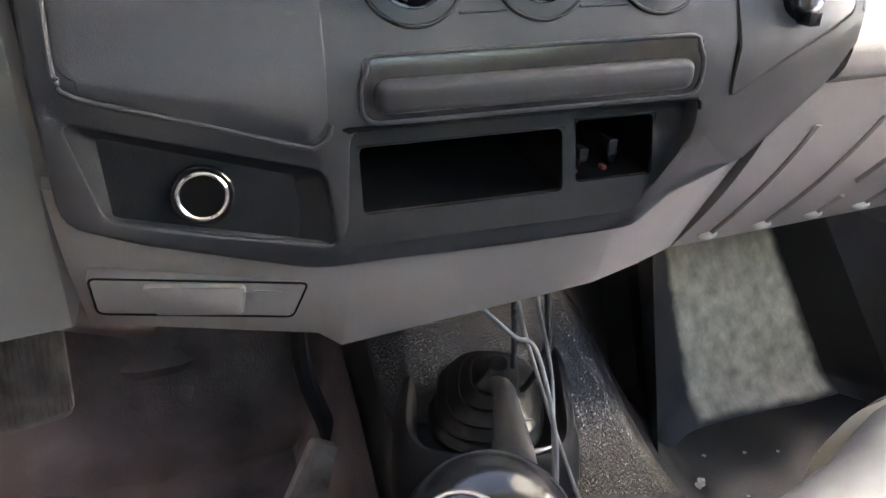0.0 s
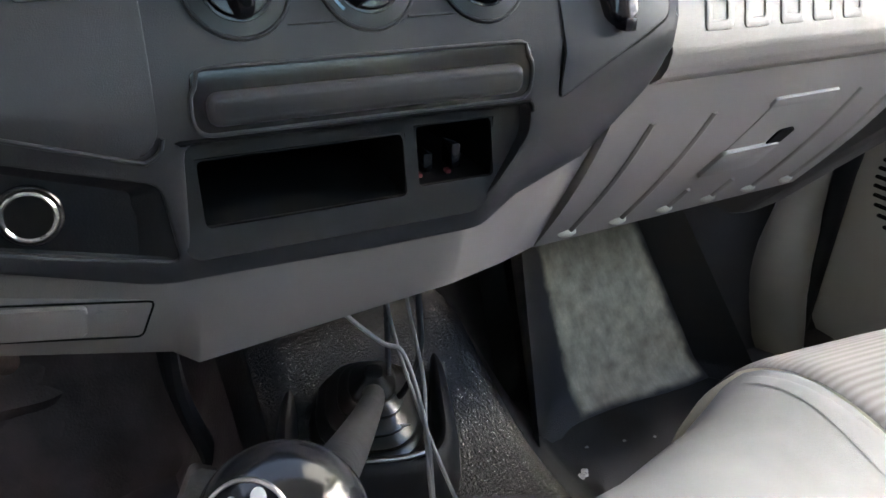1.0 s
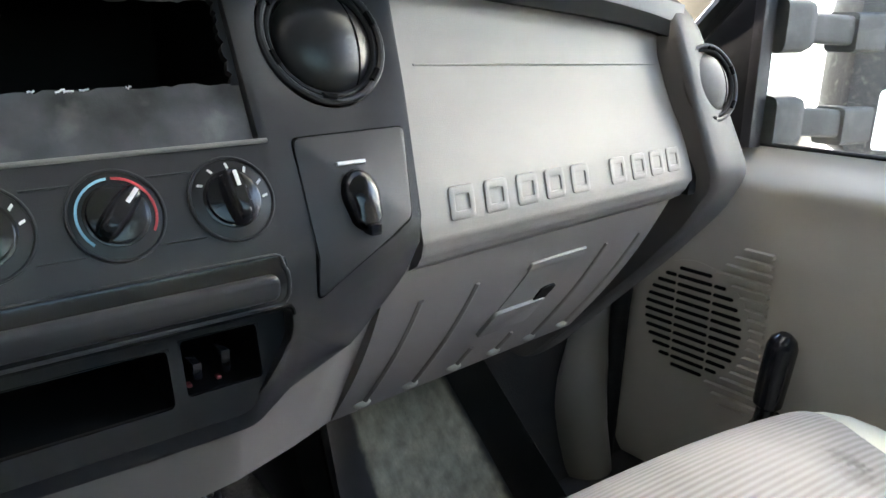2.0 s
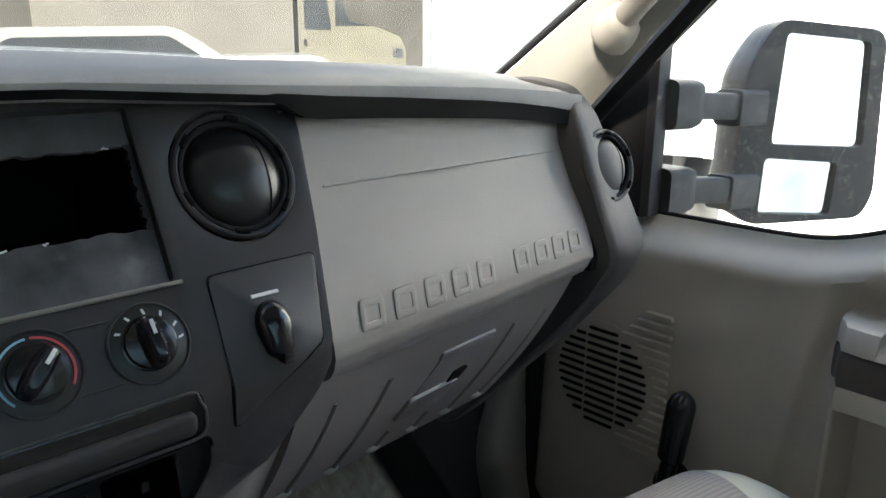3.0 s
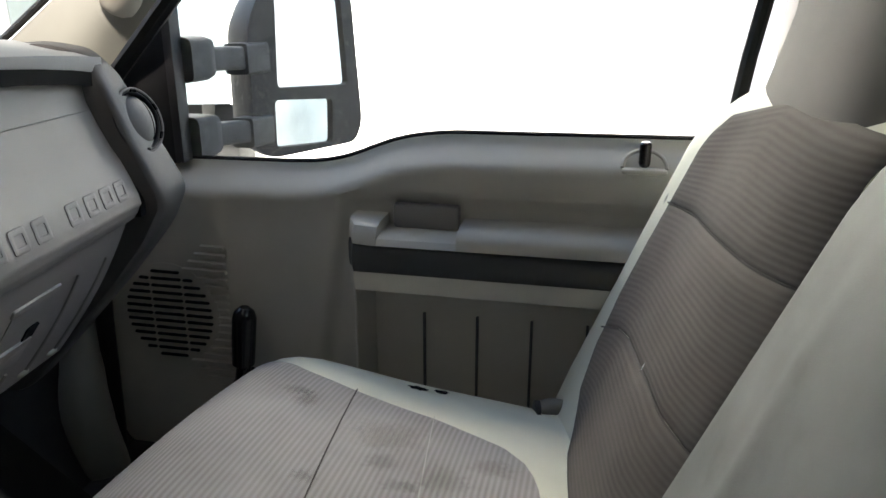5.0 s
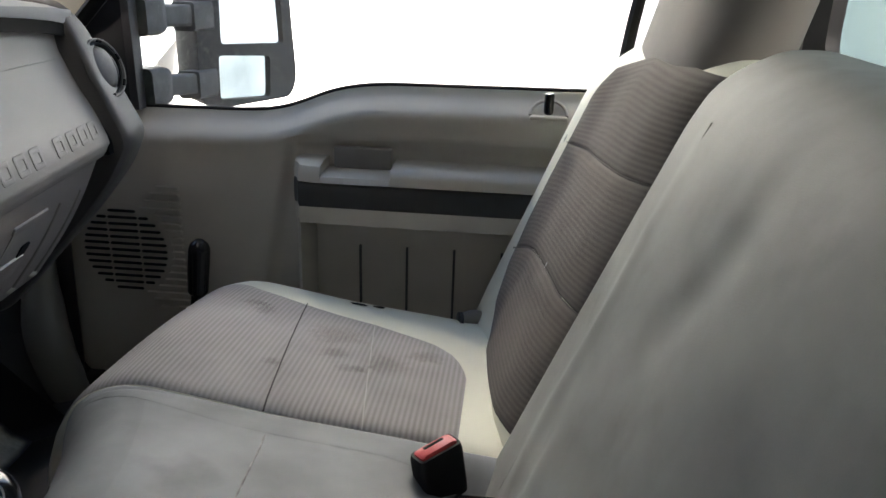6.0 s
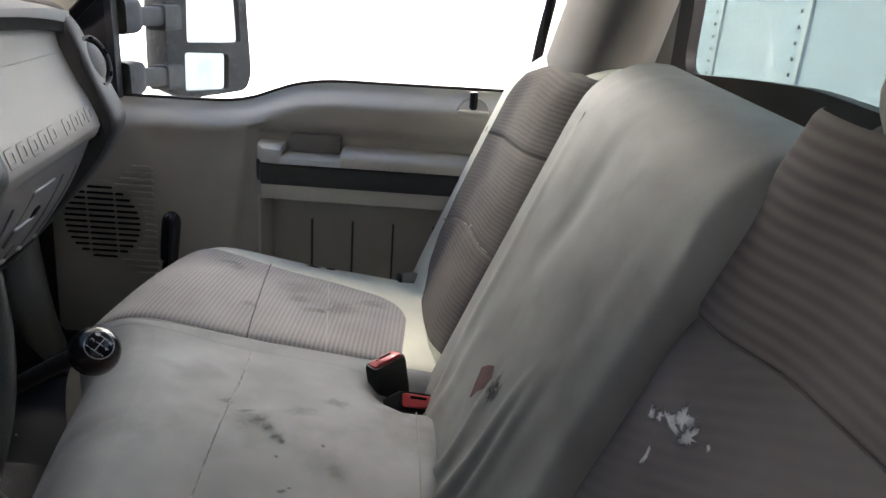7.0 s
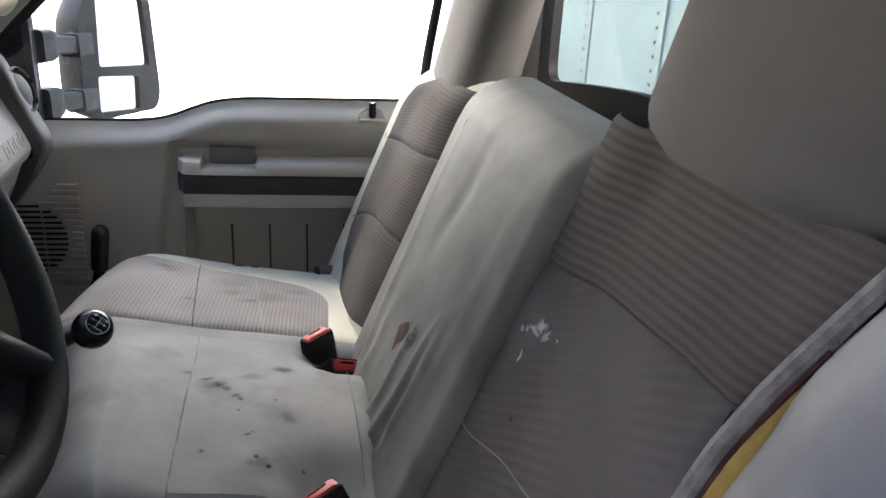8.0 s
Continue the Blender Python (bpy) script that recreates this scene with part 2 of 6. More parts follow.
# heavy tint added to dim the light coming in from the front
SCREEN_GLASS_DIM = glass("dimmed_windscreen_glass", (0.18, 0.195, 0.19), 0.03)
REAR_GLASS = glass("rear_window_glass", (0.45, 0.515, 0.5), 0.0, 0.12)


# ---- mesh tools ----
def part(name, bm, material, parent=None, label="", smooth=True):
    """Link a bmesh as one mesh object under a thing."""
    bmesh.ops.recalc_face_normals(bm, faces=bm.faces[:])
    me = bpy.data.meshes.new(name)
    bm.to_mesh(me)
    bm.free()
    me.materials.append(material)
    if smooth:
        me.shade_smooth()
        me.set_sharp_from_angle(angle=radians(38))
    ob = new(name, me)
    if parent is not None:
        ob.parent = parent
    if label:
        ob["label"] = label
    return ob


def thing(name, label, category, group="", kind="", at=(0, 0, 0)):
    ob = new(name)
    ob.location = at
    ob.empty_display_size = 0.05
    return tagged(ob, label, category, group, kind)


def box(x0, x1, y0, y1, z0, z1, r=0.0, seg=2, bm=None):
    bm = bm or bmesh.new()
    geo = bmesh.ops.create_cube(bm, size=1)
    vs = geo["verts"]
    for v in vs:
        v.co = Vector(((x0 + x1) / 2 + v.co.x * (x1 - x0), (y0 + y1) / 2 + v.co.y * (y1 - y0), (z0 + z1) / 2 + v.co.z * (z1 - z0)))
    if r:
        es = list({e for v in vs for e in v.link_edges})
        bmesh.ops.bevel(bm, geom=es, offset=r, segments=seg, affect="EDGES", profile=0.5)
    return bm


def prism(outline, place, depth, r=0.0, seg=2, bm=None):
    """A plate: the outline's (u, v) go through place(u, v, w), w from 0 to depth."""
    bm = bm or bmesh.new()
    n = len(outline)
    a = [bm.verts.new(place(u, v, 0)) for u, v in outline]
    b = [bm.verts.new(place(u, v, depth)) for u, v in outline]
    top = bm.faces.new(a)
    bm.faces.new(b[::-1])
    for i in range(n):
        bm.faces.new((a[i], a[(i + 1) % n], b[(i + 1) % n], b[i]))
    if r:
        bmesh.ops.bevel(bm, geom=list(top.edges), offset=r, segments=seg, affect="EDGES", profile=0.5)
    return bm


def loft(rings, closed=True, caps=True, bm=None):
    """Skin a list of rings of points."""
    bm = bm or bmesh.new()
    vs = [[bm.verts.new(p) for p in ring] for ring in rings]
    n = len(vs[0])
    for a, b in zip(vs, vs[1:]):
        for i in range(n if closed else n - 1):
            bm.faces.new((a[i], a[(i + 1) % n], b[(i + 1) % n], b[i]))
    if caps and closed:
        bm.faces.new(vs[0][::-1])
        bm.faces.new(vs[-1])
    return bm


def tube(points, radius, sides=10, bm=None, caps=True):
    """A round bar along a line of points; radius may be a number or one for each point."""
    pts = [Vector(p) for p in points]
    rad = radius if isinstance(radius, (list, tuple)) else [radius] * len(pts)
    rings = []
    up = Vector((0.13, 0.27, 0.95))
    for i, p in enumerate(pts):
        d = (pts[min(i + 1, len(pts) - 1)] - pts[max(i - 1, 0)]).normalized()
        s = d.cross(up).normalized()
        up2 = s.cross(d)
        rings.append([p + rad[i] * (math.cos(2 * math.pi * k / sides) * s + math.sin(2 * math.pi * k / sides) * up2) for k in range(sides)])
    return loft(rings, True, caps, bm)


def smooth_line(points, n=8):
    """Catmull-Rom through the points."""
    p = [Vector(q) for q in points]
    p = [2 * p[0] - p[1], *p, 2 * p[-1] - p[-2]]
    out = []
    for i in range(1, len(p) - 2):
        for k in range(n):
            t = k / n
            out.append(0.5 * (2 * p[i] + (p[i + 1] - p[i - 1]) * t + (2 * p[i - 1] - 5 * p[i] + 4 * p[i + 1] - p[i + 2]) * t * t + (3 * p[i] - p[i - 1] - 3 * p[i + 1] + p[i + 2]) * t ** 3))
    out.append(p[-2])
    return out


def sheet(f, us, vs, back=None, bm=None, uv=None):
    """A surface f(u, v) over a grid; with back, a vector, it gets a second skin moved by it and closed edges."""
    bm = bm or bmesh.new()
    nu, nv = len(us), len(vs)
    g = [[bm.verts.new(f(u, v)) for v in vs] for u in us]
    fs = []
    for i in range(nu - 1):
        for j in range(nv - 1):
            fs.append(bm.faces.new((g[i][j], g[i + 1][j], g[i + 1][j + 1], g[i][j + 1])))
    if uv:
        lay = bm.loops.layers.uv.verify()
        at = {g[i][j]: uv(us[i], vs[j]) for i in range(nu) for j in range(nv)}
        for fc in fs:
            for lp in fc.loops:
                lp[lay].uv = at[lp.vert]
    if back is not None:
        w = Vector(back)
        h = [[bm.verts.new(v.co + w) for v in row] for row in g]
        for i in range(nu - 1):
            for j in range(nv - 1):
                bm.faces.new((h[i][j], h[i][j + 1], h[i + 1][j + 1], h[i + 1][j]))
        rim = [(i, 0) for i in range(nu)] + [(nu - 1, j) for j in range(1, nv)] + [(i, nv - 1) for i in range(nu - 2, -1, -1)] + [(0, j) for j in range(nv - 2, 0, -1)]
        for k in range(len(rim)):
            (a, b), (c, d) = rim[k], rim[(k + 1) % len(rim)]
            bm.faces.new((g[c][d], g[a][b], h[a][b], h[c][d]))
    return bm


def span(a, b, n):
    return [a + (b - a) * i / (n - 1) for i in range(n)]


def sstep(a, b, x):
    t = min(1.0, max(0.0, (x - a) / (b - a)))
    return t * t * (3 - 2 * t)


def lerp_list(pairs, x):
    """Piecewise linear look-up in (x, value) pairs."""
    if x <= pairs[0][0]:
        return pairs[0][1]
    for (a, va), (b, vb) in zip(pairs, pairs[1:]):
        if x <= b:
            return va + (vb - va) * (x - a) / (b - a)
    return pairs[-1][1]


def rounded(outline, r, seg=4):
    """Round the corners of a convex or concave outline of (u, v)."""
    out, n = [], len(outline)
    for i in range(n):
        p, a, b = Vector(outline[i]), Vector(outline[i - 1]), Vector(outline[(i + 1) % n])
        da, db = (a - p), (b - p)
        k = min(r, da.length * 0.45, db.length * 0.45)
        s, e = p + da.normalized() * k, p + db.normalized() * k
        for j in range(seg + 1):
            t = j / seg
            out.append(tuple((1 - t) ** 2 * s + 2 * t * (1 - t) * p + t * t * e))
    return out


def disc(center, normal, radius, depth, sides=32, r=0.0, bm=None, inner=0.0):
    """A round plate, or with inner a ring, standing on center and rising along normal."""
    bm = bm or bmesh.new()
    c, w = Vector(center), Vector(normal).normalized()
    u = w.cross(Vector((0, 0, 1)))
    u = u.normalized() if u.length > 1e-3 else Vector((1, 0, 0))
    v = w.cross(u)
    def ring(rad, h):
        return [c + w * h + rad * (math.cos(2 * math.pi * k / sides) * u + math.sin(2 * math.pi * k / sides) * v) for k in range(sides)]
    if inner:
        e = min(r, (radius - inner) / 3) or 0.0003
        return loft([ring(inner, 0), ring(inner, depth - e), ring(inner + e, depth), ring(radius - e, depth), ring(radius, depth - e), ring(radius, 0), ring(inner, 0)], True, False, bm)
    e = r or 0.0003
    return loft([ring(radius, 0), ring(radius, depth - e), ring(radius - 0.3 * e, depth - 0.3 * e), ring(radius - e, depth)], True, True, bm)


def plate(outline, holes, place, depth, cuts=(), r=0.0, folds=()):
    """A plate with holes: outlines in (u, v), filled, cut along the lines v = cut, given depth and laid out by place(u, v, w)."""
    bm = bmesh.new()
    for loop in (outline, *holes):
        vs = [bm.verts.new((u, v, 0)) for u, v in loop]
        for i in range(len(vs)):
            bm.edges.new((vs[i], vs[(i + 1) % len(vs)]))
    bmesh.ops.triangle_fill(bm, edges=bm.edges[:], use_beauty=True, use_dissolve=False)
    for c in cuts:
        bmesh.ops.bisect_plane(bm, geom=bm.verts[:] + bm.edges[:] + bm.faces[:], plane_co=(0, c, 0), plane_no=(0, 1, 0))
    for co, no in folds:
        bmesh.ops.bisect_plane(bm, geom=bm.verts[:] + bm.edges[:] + bm.faces[:], plane_co=co, plane_no=no)
    res = bmesh.ops.extrude_face_region(bm, geom=bm.faces[:])
    for v in (g for g in res["geom"] if isinstance(g, bmesh.types.BMVert)):
        v.co.z = depth
    if r:
        rim = [e for e in bm.edges if len(e.link_faces) == 2 and all(abs(v.co.z - depth) < 1e-6 for v in e.verts)
               and any(any(abs(v.co.z) < 1e-6 for v in f.verts) for f in e.link_faces)]
        bmesh.ops.bevel(bm, geom=rim, offset=r, segments=2, affect="EDGES", profile=0.5)
    for v in bm.verts:
        v.co = place(v.co.x, v.co.y, v.co.z)
    return bm


def rect(x0, x1, z0, z1):
    return [(x0, z0), (x1, z0), (x1, z1), (x0, z1)]


# ---- the cab: shell ----
GROUND_Z = -0.75

ground = part("ground", sheet(lambda u, v: Vector((u, v, GROUND_Z)), [-2500, -60, -15, -4, 0, 4, 15, 60, 2500], [-2500, -60, -15, -4, 0, 4, 15, 60, 2500]),
              mat("asphalt_yard", (0.2, 0.19, 0.18), 0.9, vary=0.25, scale=1.5, grain=60, bump=0.6))
tagged(ground, "dusty grey asphalt yard around the truck", "ground", kind="structure")


def floor_z(x, y):
    """Cab floor: a flat well on each side, a high tunnel between them, steep toe-boards in front."""
    z = 0.185
    tun = (1 - sstep(0.17, 0.33, x)) * sstep(-0.125, -0.03, x)
    z += tun * (0.13 + 0.1 * sstep(0.45, 0.75, y))
    toe = max(0.0, y - (0.655 if x > 0.3 else 0.7))
    return z + (1 - tun) * min(0.35, toe * 2.4)


cab_floor = part("floor", sheet(lambda u, v: Vector((u, v, floor_z(u, v))), span(-0.88, 0.86, 90), sorted(set(span(-0.62, 1.0, 60) + span(0.64, 0.68, 5))), (0, 0, -0.02)), FLOOR_VINYL)
tagged(cab_floor, "black vinyl cab floor with a raised tunnel, dusty and scuffed", "floor", kind="structure")
MAT_A, MAT_B, MAT_C, MAT_D = Vector((0.372, 0.637, 0.19)), Vector((0.592, 0.641, 0.192)), Vector((0.347, 0.733, 0.425)), Vector((0.505, 0.733, 0.425))


def toe_f(u, v):
    """The toe-board: flat and worn between u = 0 and 1, swept up into the tunnel on one side and a low wall on the other."""
    p = MAT_A.lerp(MAT_B, u).lerp(MAT_C.lerp(MAT_D, u), v)
    p.y += 0.003 * math.sin(6 * u) - 0.4 * max(0.0, -u) ** 2 - 0.28 * max(0.0, u - 1.0)
    p.y -= 0.03 * max(0.0, 0.06 - v) / 0.06 * 0.5
    return p


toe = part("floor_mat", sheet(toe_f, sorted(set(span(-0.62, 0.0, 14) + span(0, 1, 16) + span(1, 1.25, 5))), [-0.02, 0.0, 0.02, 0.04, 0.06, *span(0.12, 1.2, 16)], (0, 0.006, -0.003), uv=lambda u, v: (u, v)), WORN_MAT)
tagged(toe, "moulded black toe-board mat worn pale grey by shoes, painted darker towards its shaded top", "floor mat")

firewall = part("wall_front", box(-0.9, 0.9, 1.0, 1.03, 0.1, 0.875), MATT_BLACK)
tagged(firewall, "dark front wall of the cab below the dashboard", "wall", kind="structure")
rear_wall = part("wall_rear", plate(rect(-0.9, 0.9, 0.0, 1.55), [rounded([(-0.71, 0.842), (-0.52, 0.857), (-0.19, 0.885), (0.19, 0.885), (0.52, 0.857), (0.71, 0.842), (0.71, 1.38), (-0.71, 1.38)], 0.05)], lambda u, v, w: Vector((u, -0.585 - w, v)), 0.03), STONE_DARK, smooth=False)
tagged(rear_wall, "grey trimmed rear wall of the cab with a window opening", "wall", kind="structure")
roof = part("ceiling", box(-0.9, 0.9, -0.63, 0.25, 1.5, 1.55, 0.02), HEADLINER)
tagged(roof, "pale cloth headliner of the cab", "ceiling", kind="structure")


# ---- dashboard ----
def yb(z):
    return 0.373 + 0.3 * max(0.0, 0.66 - z) if z < 0.735 else 0.373 + (z - 0.735) * 0.5


def on_bezel(x, z, w):
    """A place on the centre bezel, w metres towards the seats."""
    if z < 0.735:
        return Vector((x, yb(z) - w, z))
    return Vector((x, yb(z) - 0.894 * w, z + 0.447 * w))


FOLD_A, FOLD_N = Vector((0.203, 0.7435)), Vector((0.0755, -0.128)).normalized()


def on_facet(x, z, w):
    """The bezel's front, whose lower corner beside the glovebox is folded back."""
    d = max(0.0, (Vector((x, z)) - FOLD_A).dot(FOLD_N)) * sstep(0.068, 0.105, x)
    return on_bezel(x, z, w) + Vector((0, 0.42 * d, 0))


dash = thing("dashboard", "grey and charcoal truck dashboard with an empty radio slot", "dashboard", at=(0, 0.5, 0.6))


def dpart(name, bm, material, parent=None, label="", smooth=True):
    ob = part(name, bm, material, dash if parent is None else parent, label, smooth)
    ob.matrix_parent_inverse = Matrix.Translation((0, -0.5, -0.6))
    if parent is not None:
        ob.matrix_parent_inverse = Matrix.Identity(4)
    return ob


# dash top pad: overhanging lip, then a long slope to the windscreen
LIP = [(-0.3, 0.94), (0.05, 0.935), (0.2, 0.925), (0.33, 0.9165), (0.5, 0.903), (0.6, 0.892), (0.69, 0.878)]


def pad_ring(x):
    k = 0.16 * max(0.0, x - 0.2)
    dz = lerp_list(LIP, x) - 0.92
    far = 0.95 - 0.055 * (x / 0.85) ** 2
    top = 0.55 * dz if dz > 0 else 0.9 * dz
    pro = [(0.5, 0.905, dz), (0.435, 0.913, dz), (0.426, 0.917, dz), (0.4215, 0.923, dz), (0.4205, 0.929, 0.7 * dz), (0.424, 0.9345, top), (0.432, 0.9385, top), (0.446, 0.9415, top), (0.47, 0.9435, top), (0.55, 0.946, 0.7 * top), (0.66, far, 0), (0.8, far, 0), (0.98, far, 0), (0.98, 0.86, 0)]
    return [Vector((x, y + (k if y < 0.6 else 0.3 * k if y < 0.7 else 0), z + d)) for y, z, d in pro]


dpart("top_pad", loft([pad_ring(x) for x in span(-0.8, 0.69, 22)]), PAD, label="grey grained vinyl dash top")

# centre bezel
outline = [(-0.236, 0.935), (-0.236, 0.6735), (-0.12, 0.628), (0.072, 0.6262), (0.154, 0.66), (0.197, 0.707), (0.204, 0.743), (0.22, 0.825), (0.232, 0.905), (0.232, 0.935)]
radio_hole = rounded(rect(-0.09, 0.098, 0.8035, 0.915), 0.004)
tray_hole = rounded([(-0.104, 0.645), (0.066, 0.645), (0.097, 0.687), (0.097, 0.707), (-0.1, 0.707)], 0.008)
sock_hole = rounded([(-0.227, 0.7225), (-0.114, 0.688), (-0.1085, 0.6425), (-0.2165, 0.6745)], 0.006)
sock_plate = rounded([(-0.215, 0.7135), (-0.127, 0.685), (-0.1305, 0.645), (-0.214, 0.671)], 0.004)
vent_hole = [(0.163 + 0.047 * math.cos(a), 0.864 + 0.045 * math.sin(a)) for a in span(0, 2 * math.pi, 33)[:-1]]
bez = dpart("bezel", plate(rounded(outline, 0.012), [radio_hole, tray_hole, sock_hole, vent_hole], on_facet, 0.012, cuts=(0.735, 0.66), r=0.002, folds=(((*FOLD_A, 0), (*FOLD_N, 0)), ((0.105, 0, 0), (1, 0, 0)))),
            CHARCOAL, label="charcoal plastic centre bezel")
# place of the bezel's front: w = 0.012 in front of the plane
FW = 0.012


def face_plate(name, out, w0, w1, material, parent, r=0.001, label="", cuts=(0.735,), holes=()):
    return dpart(name, plate(out, list(holes), lambda u, v, w: on_bezel(u, v, FW + w0 + w), w1 - w0, cuts=cuts, r=r), material, parent, label)


def grow(outline, d):
    """Move an outline outwards by d."""
    out, n = [], len(outline)
    for i in range(n):
        p, a, b = Vector(outline[i]), Vector(outline[i - 1]), Vector(outline[(i + 1) % n])
        ta, tb = (p - a).normalized(), (b - p).normalized()
        nn = Vector((ta.y + tb.y, -ta.x - tb.x))
        nn = nn.normalized() if nn.length > 1e-6 else Vector((ta.y, -ta.x))
        out.append(tuple(p + nn * d))
    return out


# left blank panel within a ridge, right outlet panel in a dark joint
lp = [(-0.224, 0.806), (-0.224, 0.737), (-0.121, 0.7025), (-0.111, 0.712), (-0.108, 0.806)]
face_plate("blank_panel", rounded(lp, 0.008), -0.002, 0.0012, CHARCOAL_SOFT, bez, r=0.0005)
ridge = [on_bezel(x, z, FW + 0.0011) for x, z in ((-0.2255, 0.8), (-0.2255, 0.742), (-0.2238, 0.7362), (-0.219, 0.7342), (-0.17, 0.7178), (-0.124, 0.7024), (-0.118, 0.7012), (-0.1115, 0.7055), (-0.1092, 0.712))]
dpart("panel_ridge", tube(smooth_line(ridge, 4), 0.0013, 8), CHARCOAL_SOFT, bez)
rp = [(0.119, 0.803), (0.115, 0.706), (0.197, 0.743), (0.211, 0.804)]
face_plate("panel_joint", rounded(rp, 0.006), -0.001, 0.0004, DARK_HOLE, bez)
face_plate("outlet_panel", rounded(grow(rp, -0.002), 0.005), -0.002, 0.0014, CHARCOAL_SOFT, bez)
# silver-framed label on the blank panel, lip below the radio slot, ridges round the dials
face_plate("label_plate", rounded(rect(-0.16, -0.119, 0.7685, 0.791), 0.0015), 0.0012, 0.0028, STEEL, bez, cuts=(), label="silver-edged plate with a dark printed field")
face_plate("label_field", rounded(rect(-0.158, -0.121, 0.7705, 0.789), 0.001), 0.002, 0.0034, MATT_BLACK, bez, cuts=())
for zz in (0.775, 0.7795, 0.784):
    face_plate("print_bar", rect(-0.154, -0.126, zz - 0.0009, zz + 0.0009), 0.003, 0.0038, STONE, bez, r=0.0, cuts=())
# the lip's pale colour paints the light its bevelled edge catches
dpart("slot_lip_glint", tube([on_bezel(x, 0.8025, FW + 0.0003) for x in span(-0.1, 0.103, 8)], 0.0016, 8), STONE_DARK, bez, "lip below the radio slot, painted pale for its highlight")
for xa, xb in ((-0.038, -0.021), (0.027, 0.046)):
    for zz in (0.7535, 0.7895):
        dpart("ridge_line", tube([on_bezel(x, zz, FW + 0.0001) for x in span(xa - 0.004, xb + 0.004, 6)], 0.0008, 6), CHARCOAL_SOFT, bez)

# long moulded bar under the dials
face_plate("bar_frame", rounded(rect(-0.0955, 0.0965, 0.7098, 0.7382), 0.011, 6), -0.001, 0.0008, GLOSS_BLACK, bez)
rim = rounded(rect(-0.0945, 0.0955, 0.7105, 0.7372), 0.0105, 6)
dpart("bar_rim", tube([on_bezel(u, v, FW + 0.0008) for u, v in rim + rim[:1]], 0.0012, 8, caps=False), CHARCOAL_SOFT, bez)


def bar_ring(d, w):
    return [Vector((u, 0.373 - FW - w, v)) for u, v in rounded(rect(-0.0875 + d, 0.0885 - d, 0.7148 + d, 0.7318 - d), 0.0072 - d, 6)]


dpart("trim_bar", loft([bar_ring(d, w) for d, w in ((0, -0.001), (0, 0.002), (0.0006, 0.0035), (0.0016, 0.0048), (0.003, 0.0056), (0.0045, 0.006))]), CHARCOAL, bez)

RUSTY_RED = mat("dull_red_plastic", (0.16, 0.02, 0.02), 0.6, vary=0.1, bump=0.0)
# open tray and switch bay below
def tray_place(u, v, w):
    return Vector((u, 0.373 - FW + 0.004 + (v - 0.645) * 0.2 - w, v))


tray = dpart("storage_tray", plate(grow(tray_hole, 0.002), [rounded(rect(-0.094, 0.02, 0.659, 0.694), 0.004), rounded(rect(0.028, 0.077, 0.663, 0.697), 0.003)], tray_place, 0.002), MATT_BLACK, bez)
for x0, x1, z0, z1 in ((-0.094, 0.02, 0.659, 0.694), (0.028, 0.077, 0.663, 0.697)):
    b = box(x0 - 0.001, x1 + 0.001, 0.372, 0.47, z0 - 0.001, z1 + 0.001)
    bmesh.ops.delete(b, geom=[f for f in b.faces if f.calc_center_median().y < 0.373], context="FACES")
    dpart("tray_bin", b, DARK_HOLE, tray, smooth=False)
for x, h in ((0.041, 0.012), (0.06, 0.016)):
    dpart("switch_stub", box(x - 0.003, x + 0.003, 0.383, 0.398, 0.664, 0.664 + h, 0.001), GLOSS_BLACK, tray)
    dpart("red_wire_end", box(x - 0.0085, x - 0.0055, 0.379, 0.384, 0.663, 0.6655, 0.0005), RUSTY_RED, tray, "small red connector")

# near-black bead drawn for the shadow along the tray opening's top
dpart("tray_shadow_line", tube(smooth_line([Vector((x, 0.373 - FW - 0.0002, z)) for x, z in ((-0.099, 0.7076), (-0.095, 0.7082), (0.0, 0.7082), (0.085, 0.7082), (0.096, 0.7075), (0.0985, 0.702))], 5), 0.0013, 8), DARK_HOLE, bez)

# socket bay
sock = dpart("socket_bay", plate(grow(sock_plate, -0.002), [], lambda u, v, w: Vector((u, 0.373 - FW + 0.009 - w, v)), 0.002), MATT_BLACK, bez)
dpart("bay_side", loft([[Vector((u, yb(v) - FW + d, v)) for u, v in ring] for ring, d in ((grow(sock_hole, 0.0015), 0.0035), (sock_hole, 0.002), (sock_plate, 0.0066), (grow(sock_plate, 0.0006), 0.0075))], caps=False), MATT_BLACK, sock, "black sloping side of the socket bay")
sc = Vector((-0.1725, 0.373 - FW + 0.007, 0.6805))
dpart("socket_collar", disc(sc, (0, -1, 0.05), 0.0152, 0.004, inner=0.0125, r=0.001), GLOSS_BLACK, sock)
dpart("socket_ring", disc(sc, (0, -1, 0.05), 0.0127, 0.0055, inner=0.0104, r=0.001, sides=40), CHROME, sock, "bright metal ring of the lighter socket")
dpart("socket_well", disc(sc + Vector((0, 0.0, 0)), (0, -1, 0.05), 0.0109, 0.003), DARK_HOLE, sock)

# radio slot: deep dark box, and a rough-cut filler plate below
b = box(-0.091, 0.099, 0.398, 0.57, 0.802, 0.93)
bmesh.ops.delete(b, geom=[f for f in b.faces if f.calc_center_median().y < 0.399], context="FACES")
for q in b.verts:
    if q.co.y < 0.4:
        q.co.y = yb(q.co.z) + 0.001
slot = dpart("radio_slot", b, DARK_HOLE, bez, "empty black radio slot", smooth=False)
random.seed(4)
FILLER = mat("scuffed_filler", (0.078, 0.077, 0.082), 0.42, vary=0.4, scale=22, bump=0.08, spots=0.12, spot_scale=50)


